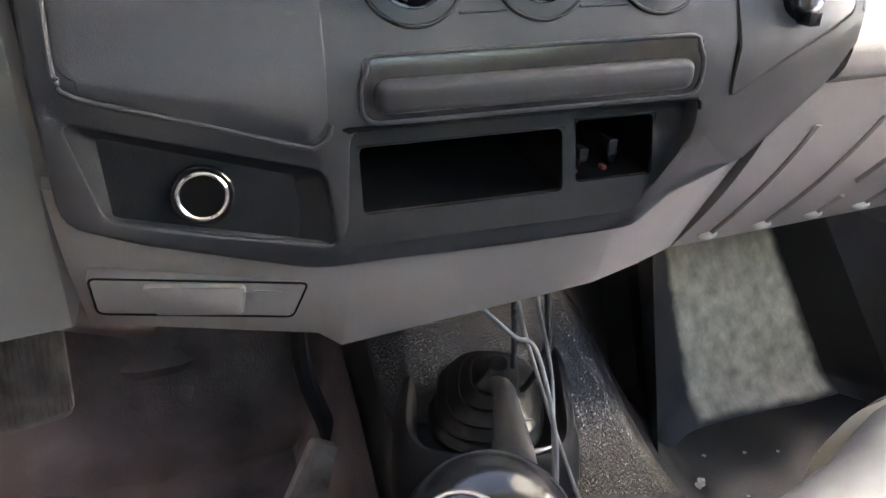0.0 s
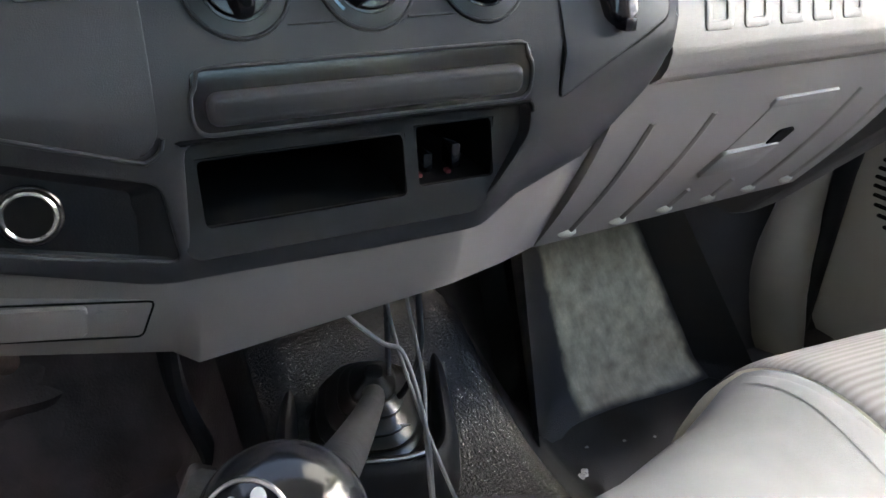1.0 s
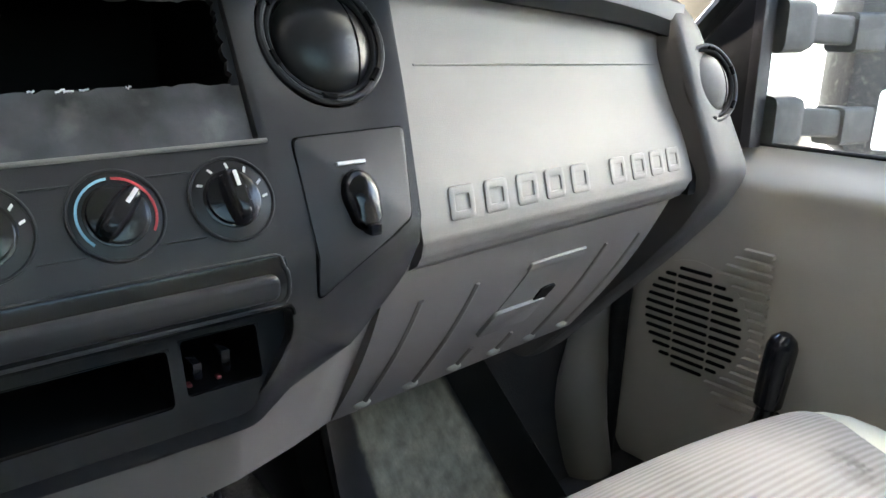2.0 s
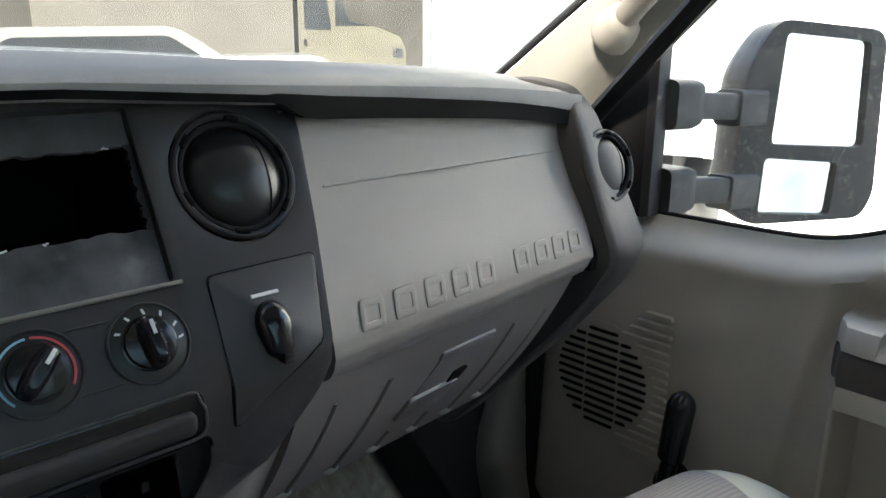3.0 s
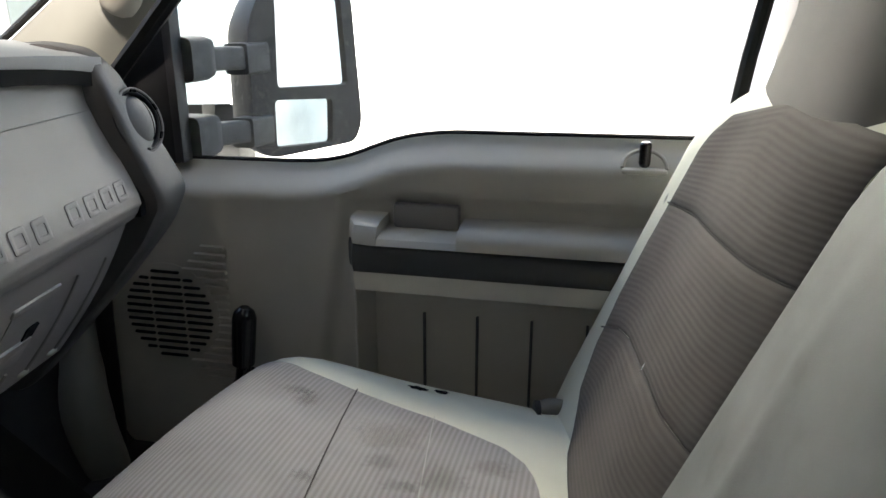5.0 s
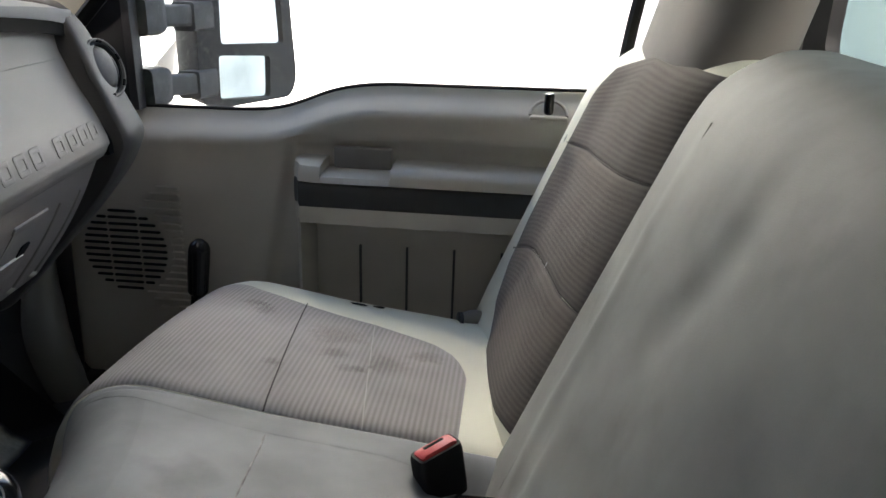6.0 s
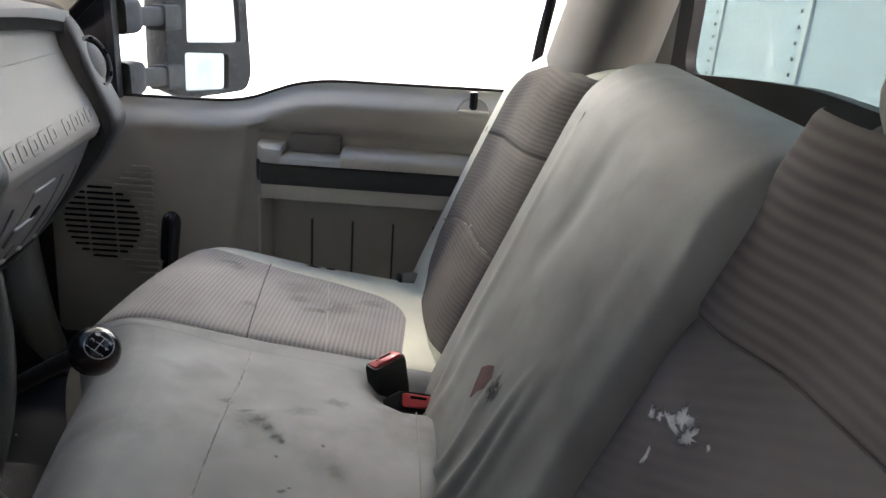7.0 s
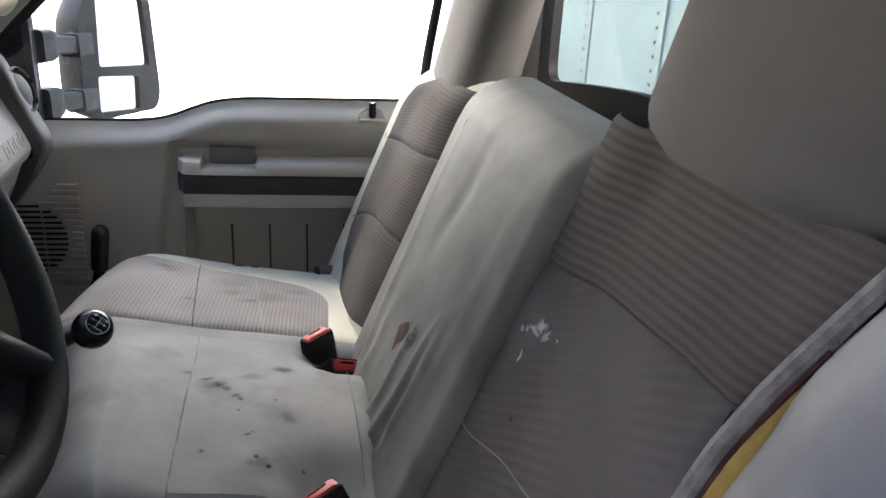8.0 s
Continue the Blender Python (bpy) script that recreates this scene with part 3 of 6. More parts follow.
def rough_edge(x0, x1, z, n):
    return [(x, z + random.uniform(-0.0011, 0.0011)) for x in span(x0, x1, n)]


fill = [(-0.0885, 0.804), (0.0965, 0.804), *rough_edge(0.0965, -0.0885, 0.839, 40)]
filler = face_plate("filler_plate", fill, -0.009, -0.004, FILLER, bez, r=0.0, label="scuffed grey filler plate with a rough-cut opening", cuts=())
face_plate("filler_top", [*rough_edge(-0.0885, 0.0965, 0.8905, 40), (0.0965, 0.9135), (-0.0885, 0.9135)], -0.009, -0.004, FILLER, filler, r=0.0, cuts=())
side = [(0.0968, 0.8375), (0.0968, 0.892), *[(0.0925 + random.uniform(-0.0016, 0.0016), z) for z in span(0.892, 0.8375, 26)]]
face_plate("filler_side", side, -0.0092, -0.0036, MATT_BLACK, filler, r=0.0, cuts=())
for k in range(9):
    x, z = random.uniform(-0.08, 0.09), random.choice((0.839, 0.8905))
    dpart("plastic_burr", tube([on_bezel(x + q, z + random.uniform(-0.0008, 0.0008), FW - 0.0038) for q in span(0, random.uniform(0.003, 0.008), 4)], 0.0006, 5), WHITE_INK, filler)

# three heater dials
DIAL_BLACK = mat("satin_dial_black", (0.014, 0.0138, 0.0145), 0.38, vary=0.12, bump=0.05, grain=900, spec=0.4)


def dial(x, parent, kind):
    z = 0.7715
    c = on_bezel(x, z, FW - 0.001)
    nrm = Vector((0, -0.894, 0.447))
    upv = Vector((0, 0.447, 0.894))
    r = 0.0255
    d = dpart("dial", disc(c, nrm, r, 0.0025, r=0.001), DIAL_BLACK, parent)
    dpart("dial_well", disc(c + nrm * 0.0008, nrm, 0.0182, 0.0022, r=0.0006), GLOSS_BLACK, d)
    dpart("dial_rim", disc(c, nrm, r + 0.0015, 0.0035, inner=r - 0.0005, r=0.001), CHARCOAL, d)
    dpart("knob_base", disc(c + nrm * 0.002, nrm, 0.0165, 0.004, r=0.0015), GLOSS_BLACK, d)
    a = (0.06, -0.75, 0.1)[kind]
    dirv = (upv * math.cos(a) + Vector((1, 0, 0)) * -math.sin(a)).normalized()
    sv = nrm.cross(dirv)
    rings = []
    for k, (h, wd, ln) in enumerate(((0.003, 0.0078, 0.0172), (0.011, 0.0064, 0.0168), (0.0155, 0.0054, 0.0152), (0.0175, 0.0032, 0.012))):
        rings.append([c + nrm * h + dirv * ln * math.cos(t) + sv * wd * math.copysign(abs(math.sin(t)) ** 0.5, math.sin(t)) for t in span(0, 2 * math.pi, 25)[:-1]])
    dpart("knob", loft(rings), GLOSS_BLACK, d)
    p = [c + nrm * 0.0178 + dirv * q + sv * 0.0012 * s for q, s in ((0.004, -1), (0.0135, -1), (0.0135, 1), (0.004, 1))]
    dpart("pointer", prism([(0, 0), (1, 0), (1, 1), (0, 1)], lambda u, v, w: p[0] + (p[1] - p[0]) * u + (p[3] - p[0]) * v + nrm * (0.0006 - w), 0.0006), WHITE_INK, d)
    if kind == 1:
        for nm, a0, a1, mt in (("cold_arc", 0.06, 2.35, BLUE_INK), ("warm_arc", -2.15, -0.06, RED_INK)):
            pts = span(a0, a1, 20)
            rr = (0.0205, 0.0219)
            rings = [[c + nrm * h + (upv * math.cos(t) - Vector((1, 0, 0)) * math.sin(t)) * q for q, h in ((rr[0], 0.002), (rr[0], 0.0033), (rr[1], 0.0033), (rr[1], 0.002))] for t in pts]
            dpart(nm, loft(rings), mt, d)
    else:
        for t in ((-0.62, -0.03, 0.45, 0.95, 1.4) if kind == 0 else (-1.05, -0.5, 0.05, 0.6, 1.15, 1.6)):
            o = upv * math.cos(t) + Vector((1, 0, 0)) * math.sin(t)
            q = nrm.cross(o)
            base = c + nrm * 0.0022
            dpart("tick", prism([(0.0192, -0.0013), (0.0225, -0.0003), (0.0225, 0.0013), (0.0192, 0.0003)], lambda u, v, w: base + o * u + q * v + nrm * (0.0008 - w), 0.0008), WHITE_INK, d)
    return d


for x, k in ((-0.064, 0), (0.003, 1), (0.0705, 2)):
    dial(x, bez, k)

# outlet cover on its panel
c = on_bezel(0.158, 0.762, FW + 0.001)
nrm, upv = Vector((0, -0.894, 0.447)), Vector((0, 0.447, 0.894))
rings = []
for h, s in ((0.0, 1.0), (0.004, 1.0), (0.008, 0.86), (0.0105, 0.55), (0.011, 0.2)):
    rings.append([c + nrm * h + upv * (0.0185 * s * math.cos(t) - (0.006 if math.cos(t) < -0.6 and h < 0.009 else 0)) + Vector((1, 0, 0)) * 0.0135 * s * math.sin(t) for t in span(0, 2 * math.pi, 29)[:-1]])
dpart("outlet_cap", loft(rings), GLOSS_BLACK, bez, "black oval power outlet cap")
dpart("outlet_tab", box(-0.004, 0.004, -0.0115, 0, -0.004, 0.004, 0.001), GLOSS_BLACK, bez).matrix_basis = Matrix.Translation(c + upv * -0.021)
dpart("outlet_mark", box(-0.011, 0.011, -0.0015, 0.001, -0.0012, 0.0012), WHITE_INK, bez).matrix_basis = Matrix.Translation(c + upv * 0.0235 + nrm * 0.001) @ Matrix.Rotation(radians(-26), 4, "X")


# round air vents
BALL_BLACK = mat("satin_black_ball", (0.016, 0.016, 0.0175), 0.33, vary=0.15, bump=0.04, spec=0.45)


def air_vent(c, nrm, r, parent, ball=None, ring=None, shift=0.0):
    """A flush outer ring with notches, a black well, and a domed ball turned to one side in it."""
    nrm = Vector(nrm).normalized()
    c = Vector(c)
    u = nrm.cross(Vector((0, 0, 1))).normalized()
    w = nrm.cross(u)
    v = dpart("air_vent", disc(c - nrm * 0.003, nrm, r, 0.0045, inner=r * 0.9, r=0.0015, sides=48), ring or CHARCOAL, parent)
    dpart("vent_well", disc(c - nrm * 0.016, nrm, r * 0.98, 0.006), DARK_HOLE, v)
    dpart("inner_ring", disc(c - nrm * 0.009, nrm, r * 0.905, 0.008, inner=r * 0.8, r=0.002, sides=48), MATT_BLACK, v)
    bm = bmesh.new()
    bmesh.ops.create_uvsphere(bm, u_segments=40, v_segments=24, radius=r * 0.79)
    tilt = nrm.to_track_quat("Z", "Y").to_matrix()
    bc = c - nrm * 0.011 - u * shift
    for q in bm.verts:
        q.co.z *= 0.5
        q.co = tilt @ q.co + bc
    dpart("ball", bm, ball or BALL_BLACK, v)
    bow = [(0.42 + 0.1 * (1 - k * k), k) for k in span(-0.86, 0.86, 17)]
    pts = [bc + nrm * (r * 0.395 * math.sqrt(max(0.0, 1 - a * a - k * k)) + 0.0002) - (u * a + w * k) * r * 0.79 for a, k in bow]
    dpart("ball_joint", tube(pts, 0.0007, 6), DARK_HOLE, v)
    for a0 in (0.2, 1.25, 2.3, 3.35, 4.4, 5.45):
        pts = [c + nrm * 0.0006 + (u * math.cos(a) + w * math.sin(a)) * r * 0.9 for a in span(a0, a0 + 0.24, 5)]
        dpart("ring_slot", tube(pts, 0.0024, 6), DARK_HOLE, v)
    return v


air_vent(on_bezel(0.1655, 0.864, FW), (0, -0.894, 0.447), 0.0485, bez, shift=0.003)

# lower console skin below the bezel, rolling into the knee panel
CON = [(0.0, (-0.242, 0.372, 0.69), (-0.24, 0.40, 0.598)), (0.28, (-0.12, 0.372, 0.645), (-0.118, 0.40, 0.568)), (0.33, (-0.1, 0.372, 0.645), (-0.104, 0.40, 0.556)),
       (0.7, (0.06, 0.372, 0.641), (0.068, 0.402, 0.571)), (0.85, (0.147, 0.383, 0.667), (0.145, 0.465, 0.54)), (1.0, (0.203, 0.387, 0.722), (0.209, 0.514, 0.52))]


def con_f(u, v):
    a = Vector([lerp_list([(c[0], c[1][i]) for c in CON], u) for i in range(3)])
    b = Vector([lerp_list([(c[0], c[2][i]) for c in CON], u) for i in range(3)])
    p = a.lerp(b, v)
    p.y -= 0.006 * math.sin(math.pi * v) * (1 - u)
    return p


con = dpart("lower_console", sheet(con_f, sorted(set(span(0, 1, 25) + [c[0] for c in CON])), span(0, 1, 9), (0, 0.006, 0.004)), DASH_STONE, label="stone-grey lower console panel")
ash = [(-0.2315, 0.642), (-0.124, 0.616), (-0.133, 0.59), (-0.232, 0.616)]


def ash_y(v):
    return 0.372 + (0.645 - v) * 0.36 - 0.0015


dpart("ashtray_joint", prism(rounded(ash, 0.004), lambda u, v, w: Vector((u, ash_y(v) + 0.0005 + w, v)), 0.012), DARK_HOLE, con)
dpart("ashtray_door", prism(rounded(grow(ash, -0.0016), 0.004), lambda u, v, w: Vector((u, ash_y(v) - 0.002 + w, v)), 0.012, 0.001), DASH_STONE, con)
edge_line = rounded(ash, 0.004)
dpart("ashtray_gap", tube([Vector((u, ash_y(v) - 0.0022, v)) for u, v in edge_line + edge_line[:1]], 0.0007, 6, caps=False), DARK_HOLE, con)
dpart("ashtray_pull", prism(rounded([(-0.208, 0.6335), (-0.157, 0.6225), (-0.16, 0.601), (-0.207, 0.612)], 0.004), lambda u, v, w: Vector((u, ash_y(v) - 0.006 + w, v)), 0.008, 0.002), DASH_STONE, con)
dpart("ashtray_notch", prism(rounded([(-0.154, 0.617), (-0.138, 0.613), (-0.141, 0.604), (-0.154, 0.608)], 0.003), lambda u, v, w: Vector((u, ash_y(v) - 0.0026 + w, v)), 0.006), STONE_DARK, con)
# driver's side knee panel beside it
dpart("column_panel", prism([(-0.8, 0.9), (-0.8, 0.56), (-0.2465, 0.602), (-0.2455, 0.70), (-0.241, 0.9)], lambda u, v, w: Vector((u, 0.385 - (v - 0.7) * 0.05 + w, v)), 0.03, 0.004), STONE_DARK, label="dull grey steering column panel")

# glovebox
GPRO = [(0.91, 0.45), (0.86, 0.44), (0.80, 0.416), (0.76, 0.396), (0.735, 0.386), (0.722, 0.383), (0.711, 0.3855), (0.703, 0.391), (0.697, 0.4)]


def glove_y(x, z):
    return lerp_list([(a, b) for a, b in sorted(GPRO)], z + 0.04 * (x - 0.23)) + 0.16 * (x - 0.236)


def glove_right(z):
    return lerp_list([(0.697, 0.645), (0.703, 0.657), (0.722, 0.668), (0.9, 0.668)], z)


def glove_f(u, v):
    z = lerp_list([(i / (len(GPRO) - 1), GPRO[i][0]) for i in range(len(GPRO))], v)
    x = 0.216 + u * (glove_right(z) - 0.216)
    z2 = z - (0.04 + 0.045 * sstep(0.86, 0.91, z)) * (x - 0.23)
    return Vector((x, glove_y(x, z2), z2))


glove = dpart("glovebox_door", sheet(glove_f, span(0, 1, 24), span(0, 1, 33), (0, 0.012, 0)), DASH_STONE, label="stone-grey glovebox door with raised marks")
# seam line across the door
pts = [Vector((x, glove_y(x, 0.848 - 0.035 * (x - 0.25)) - 0.0002, 0.848 - 0.035 * (x - 0.25))) for x in span(0.25, 0.65, 20)]
dpart("door_crease", tube(pts, 0.0011, 6), STONE_DARK, glove)
# raised plain marks, one for each character
xs = [0.25, 0.293, 0.336, 0.378, 0.42, 0.49, 0.533, 0.573, 0.612]
for i, x in enumerate(xs):
    def mp(u, v, w, x=x):
        zz = 0.733 + v - 0.035 * (x + u - 0.247)
        return Vector((x + u + v * 0.15, glove_y(x + u, zz) - w, zz))
    o = rounded(rect(-0.001, 0.029, 0, 0.025), 0.004, 3)
    dpart("raised_mark", plate(o, [rounded(rect(0.0055, 0.0225, 0.0065, 0.0185), 0.002, 3)], mp, 0.001, r=0.0005), DASH_STONE, glove)

# knee panel below the glovebox
def knee_f(u, v):
    top = Vector((0.195 + u * 0.45, 0.393 + 0.07 * u, 0.7035 - 0.0195 * u))
    bot = Vector((0.209 + u * 0.361, 0.514 + 0.028 * u, 0.519 - 0.003 * u))
    p = top.lerp(bot, v)
    p.y -= 0.010 * math.sin(math.pi * v)
    return p


knee = dpart("knee_panel", sheet(knee_f, span(0, 1, 20), span(0, 1, 12), (0, 0.008, 0.008)), DASH_STONE, label="ribbed stone-grey panel below the glovebox")
for i in range(6):
    u = 0.1 + i * 0.165
    pts = [knee_f(u + 0.03 * (0.5 - t), t) + Vector((0, 0.0015, -0.001)) for t in span(0.22, 0.92, 10)]
    if i not in (2, 3):
        dpart("rib", tube(pts, 0.0035, 8), DASH_STONE, knee)
    else:
        dpart("rib", tube(pts[7:], 0.0035, 8), DASH_STONE, knee)
    q = knee_f(u - 0.02, 0.92) + Vector((0, -0.75, -0.65)) * 0.0005
    bm = bmesh.new()
    bmesh.ops.create_uvsphere(bm, u_segments=12, v_segments=8, radius=0.006)
    for vv in bm.verts:
        vv.co = Vector((vv.co.x * 1.7, vv.co.y * 0.8, vv.co.z * 0.75)) + q
    # bosses take the paler plastic to paint the highlights on them
    dpart("clip_boss", bm, STONE, knee, "clip boss painted pale for its highlight")


def on_knee(u, v, w):
    return knee_f(u, v) + Vector((0, -0.75, -0.65)) * w


dpart("pull_recess", prism(rounded([(0.46, 0.22), (0.66, 0.22), (0.6, 0.62), (0.4, 0.62)], 0.02), lambda u, v, w: on_knee(u, v, 0.002 - w), 0.004), STONE_DARK, knee)
dpart("pull_ledge", prism(rounded([(0.41, 0.5), (0.61, 0.5), (0.59, 0.66), (0.39, 0.66)], 0.02), lambda u, v, w: on_knee(u, v, 0.0045 - w), 0.0045, 0.0015), DASH_STONE, knee)
dpart("pull_lip", prism(rounded([(0.45, 0.2), (0.67, 0.2), (0.665, 0.25), (0.445, 0.25)], 0.01), lambda u, v, w: on_knee(u, v, 0.003 - w), 0.003, 0.001), DASH_STONE, knee)

dpart("pull_hole", prism(rounded([(0.565, 0.42), (0.625, 0.42), (0.605, 0.53), (0.555, 0.53)], 0.02), lambda u, v, w: on_knee(u, v, 0.0028 - w), 0.003), DARK_HOLE, knee)
# black sheet in place of the shade between the pad's lip and the glovebox door
def lip_f(u, v):
    x = -0.23 + 0.895 * u
    return Vector((x, 0.4235 + 0.16 * max(0.0, x - 0.2), lerp_list(LIP, x) + 0.003 - (0.0085 + 0.0125 * sstep(0.2, 0.235, x)) * v))


dpart("lip_shade", sheet(lip_f, sorted(span(0, 1, 40) + [0.4804, 0.4805]), span(0, 1, 4), (0, 0.012, 0)), DARK_HOLE, label="black sheet standing for the shade below the dash lip")

# a second black sheet paints the shade in the gap beside the door
dpart("side_shade", sheet(lambda u, v: Vector((glove_right(v) - 0.003 + 0.013 * u, glove_y(glove_right(v), v) - 0.0035, v - 0.017)), span(0, 1, 4), span(0.705, 0.9, 24), (0, 0.012, 0)), DARK_HOLE, label="black sheet standing for the shaded gap beside the glovebox door")

# passenger end: black gap band painted for shade, and end cap with its vent
cap = rounded([(0.56, 0.918), (0.51, 0.91), (0.492, 0.885), (0.465, 0.81), (0.433, 0.712), (0.434, 0.692), (0.452, 0.645), (0.492, 0.585), (0.56, 0.5), (0.6, 0.45), (0.67, 0.45), (0.8, 0.9)], 0.014)


def cap_place(u, v, w):
    x0 = lerp_list([(0.45, 0.56), (0.5, 0.59), (0.6, 0.645), (0.69, 0.688), (0.78, 0.67), (0.9, 0.662)], v)
    x1 = lerp_list([(0.45, 0.66), (0.5, 0.69), (0.6, 0.755), (0.66, 0.792), (0.7, 0.8), (0.78, 0.775), (0.87, 0.745), (0.92, 0.71)], v)
    return Vector((x0 + (x1 - x0) * w, u + 0.02 * w * w, v))


bm = bmesh.new()
lev = [0, 0.04, 0.12, 0.3, 0.6, 0.85, 0.95, 1.0]
ins = [0.006, 0.002, 0, 0, 0, 0.002, 0.006, 0.014]
ring0 = [(u, v) for u, v in cap]
loft([[cap_place(u + d, v, w) for u, v in ring0] for w, d in zip(lev, ins)], True, True, bm)
ecap = dpart("end_cap", bm, CAP_GREY, label="grey end cap with a round air vent")
air_vent((0.714, 0.4685, 0.812), (-0.1, -0.94, 0.3), 0.047, ecap, CAP_GREY, CAP_GREY)

# ---- passenger door ----
door = thing("passenger_door", "stone-grey truck door trim with a black armrest strip", "door", kind="structure", at=(0.88, 0, 0.6))
door.name = "door_1"


def ppart(name, bm, material, parent, label="", smooth=True):
    """A part built in world metres under a thing or one of its parts."""
    ob = part(name, bm, material, parent, label, smooth)
    off = Vector((0, 0, 0))
    q = parent
    while q is not None:
        off += q.location
        q = q.parent
    ob.matrix_parent_inverse = Matrix.Identity(4) if parent.type == "MESH" else Matrix.Translation(-off)
    return ob


SILL = [(-0.62, 0.78), (-0.30, 0.779), (0.06, 0.775), (0.12, 0.768), (0.16, 0.757), (0.21, 0.735), (0.255, 0.722), (0.31, 0.718), (0.72, 0.714)]


def sill_z(y):
    return (lerp_list(SILL, y - 0.02) + lerp_list(SILL, y) + lerp_list(SILL, y + 0.02)) / 3


def door_x(y, z):
    """The inner skin: rolled top, recess round the armrest, deep pocket below it."""
    s = sill_z(y)
    x = 0.845 + 0.05 * sstep(0.05, 0.0, s - z)
    e = 0.228 + 0.16 * max(0.0, 0.66 - z)
    m = sstep(e + 0.006, e - 0.02, y)
    x += 0.007 * sstep(0.45, 0.4, y) * sstep(0.03, 0.085, s - z) * sstep(0.57, 0.64, z)
    rec = m * sstep(0.69, 0.668, z)
    x += 0.016 * rec + 0.03 * sstep(0.2, 0.188, y) * sstep(0.548, 0.535, z)
    low = sstep(0.215, 0.2, y) * (1 - sstep(0.192, 0.186, y)) * sstep(0.545, 0.535, z)
    x -= 0.03 * low
    return x


ys = sorted(set(span(-0.62, 0.72, 50) + span(0.18, 0.55, 80)))
vs = span(0, 1, 70)
skin = ppart("door_skin", sheet(lambda y, v: Vector((door_x(y, 0.18 + v * (sill_z(y) - 0.18)), y, 0.18 + v * (sill_z(y) - 0.18))), ys, vs, (0.02, 0, 0)), STONE, door)
# window seal along the sill
ppart("window_seal", tube([Vector((0.9, y, sill_z(y) + 0.002)) for y in span(-0.62, 0.53, 50)], 0.004, 8), MATT_BLACK, door)
ARM_STRIP = mat("soft_charcoal_strip", (0.04, 0.0375, 0.0355), 0.5, vary=0.1, scale=8, bump=0.12, grain=800)
# armrest: pale top, black strip, pale lower lip
def arm_ring(y, pro):
    k = sstep(0.205, 0.185, y)
    return [Vector((0.87 - (0.87 - x) * (0.55 + 0.45 * k), y, z)) for x, z in pro]


arm = ppart("armrest", loft([arm_ring(y, [(0.87, 0.652), (0.82, 0.652), (0.8, 0.648), (0.79, 0.636), (0.788, 0.622), (0.795, 0.62), (0.87, 0.62)]) for y in (0.205, 0.2, 0.19, 0.165, 0.152)]), STONE, door)
ppart("armrest_ledge", loft([arm_ring(y, [(0.87, 0.634), (0.81, 0.634), (0.795, 0.631), (0.788, 0.622), (0.795, 0.62), (0.87, 0.62)]) for y in (0.153, 0.05, 0.03)]), STONE, arm)
ppart("armrest_top", loft([arm_ring(y, [(0.87, 0.65), (0.82, 0.65), (0.8, 0.646), (0.79, 0.636), (0.788, 0.622), (0.795, 0.62), (0.87, 0.62)]) for y in (0.03, 0.01, -0.62)]), STONE, arm)
ppart("pull_cup", box(0.846, 0.866, 0.036, 0.139, 0.634, 0.672, 0.004), STONE_DARK, arm)
ppart("armrest_strip", loft([arm_ring(y, [(0.87, 0.62), (0.793, 0.62), (0.788, 0.6175), (0.7845, 0.612), (0.783, 0.604), (0.783, 0.592), (0.7855, 0.582), (0.79, 0.576), (0.87, 0.576)]) for y in (0.206, 0.2, 0.19, -0.62)]), ARM_STRIP, door, "black soft armrest strip")
ppart("armrest_lip", loft([arm_ring(y, [(0.87, 0.576), (0.79, 0.576), (0.787, 0.566), (0.793, 0.545), (0.81, 0.54), (0.87, 0.54)]) for y in (0.206, 0.2, 0.19, -0.62)]), STONE, door)
# ribs of the lower pocket
for y in span(0.19, -0.436, 8):
    ppart("rib", box(0.885, 0.9, y - 0.0022, y + 0.0022, 0.2, 0.475, 0.001), CAP_GREY, door)
# lock pin in its cup
pin = ppart("lock_cup", box(0.843, 0.885, -0.264, -0.2, 0.736, 0.744, 0.0035), STONE, door)
ppart("cup_rim", tube([Vector((0.853 + 0.022 * math.sin(a), -0.232 + 0.031 * math.cos(a), 0.744 + 0.022 * math.sin(a))) for a in span(0, math.pi, 18)], 0.003, 8), STONE, pin)
ppart("lock_pin", tube([(0.865, -0.232, 0.74), (0.865, -0.232, 0.777), (0.865, -0.232, 0.78)], [0.0085, 0.0085, 0.006], 12), GLOSS_BLACK, pin)
# speaker slots, each row broken by two upright ribs, and the ridges that run on beside them
def capsule(y0, y1, z, hz, x0, x1):
    """A bar with half-round ends and a rounded front, lying along y."""
    def loop(k, x):
        out = []
        for c, a0 in ((y1 - hz, -math.pi / 2), (y0 + hz, math.pi / 2)):
            out += [Vector((x, c + k * hz * math.cos(a0 + q), z + k * hz * math.sin(a0 + q))) for q in span(0, math.pi, 6)]
        return out
    return loft([loop(1.0, x1), loop(1.0, x0 + 0.4 * (x1 - x0)), loop(0.7, x0)])


GY, GZ, GR = 0.543, 0.452, 0.083
gr = ppart("speaker_grille", prism([(GY + 0.094 * math.cos(a), GZ + 0.094 * math.sin(a)) for a in span(0, 2 * math.pi, 41)[:-1]], lambda u, v, w: Vector((0.8438 + w, u, v)), 0.003), STONE, door)
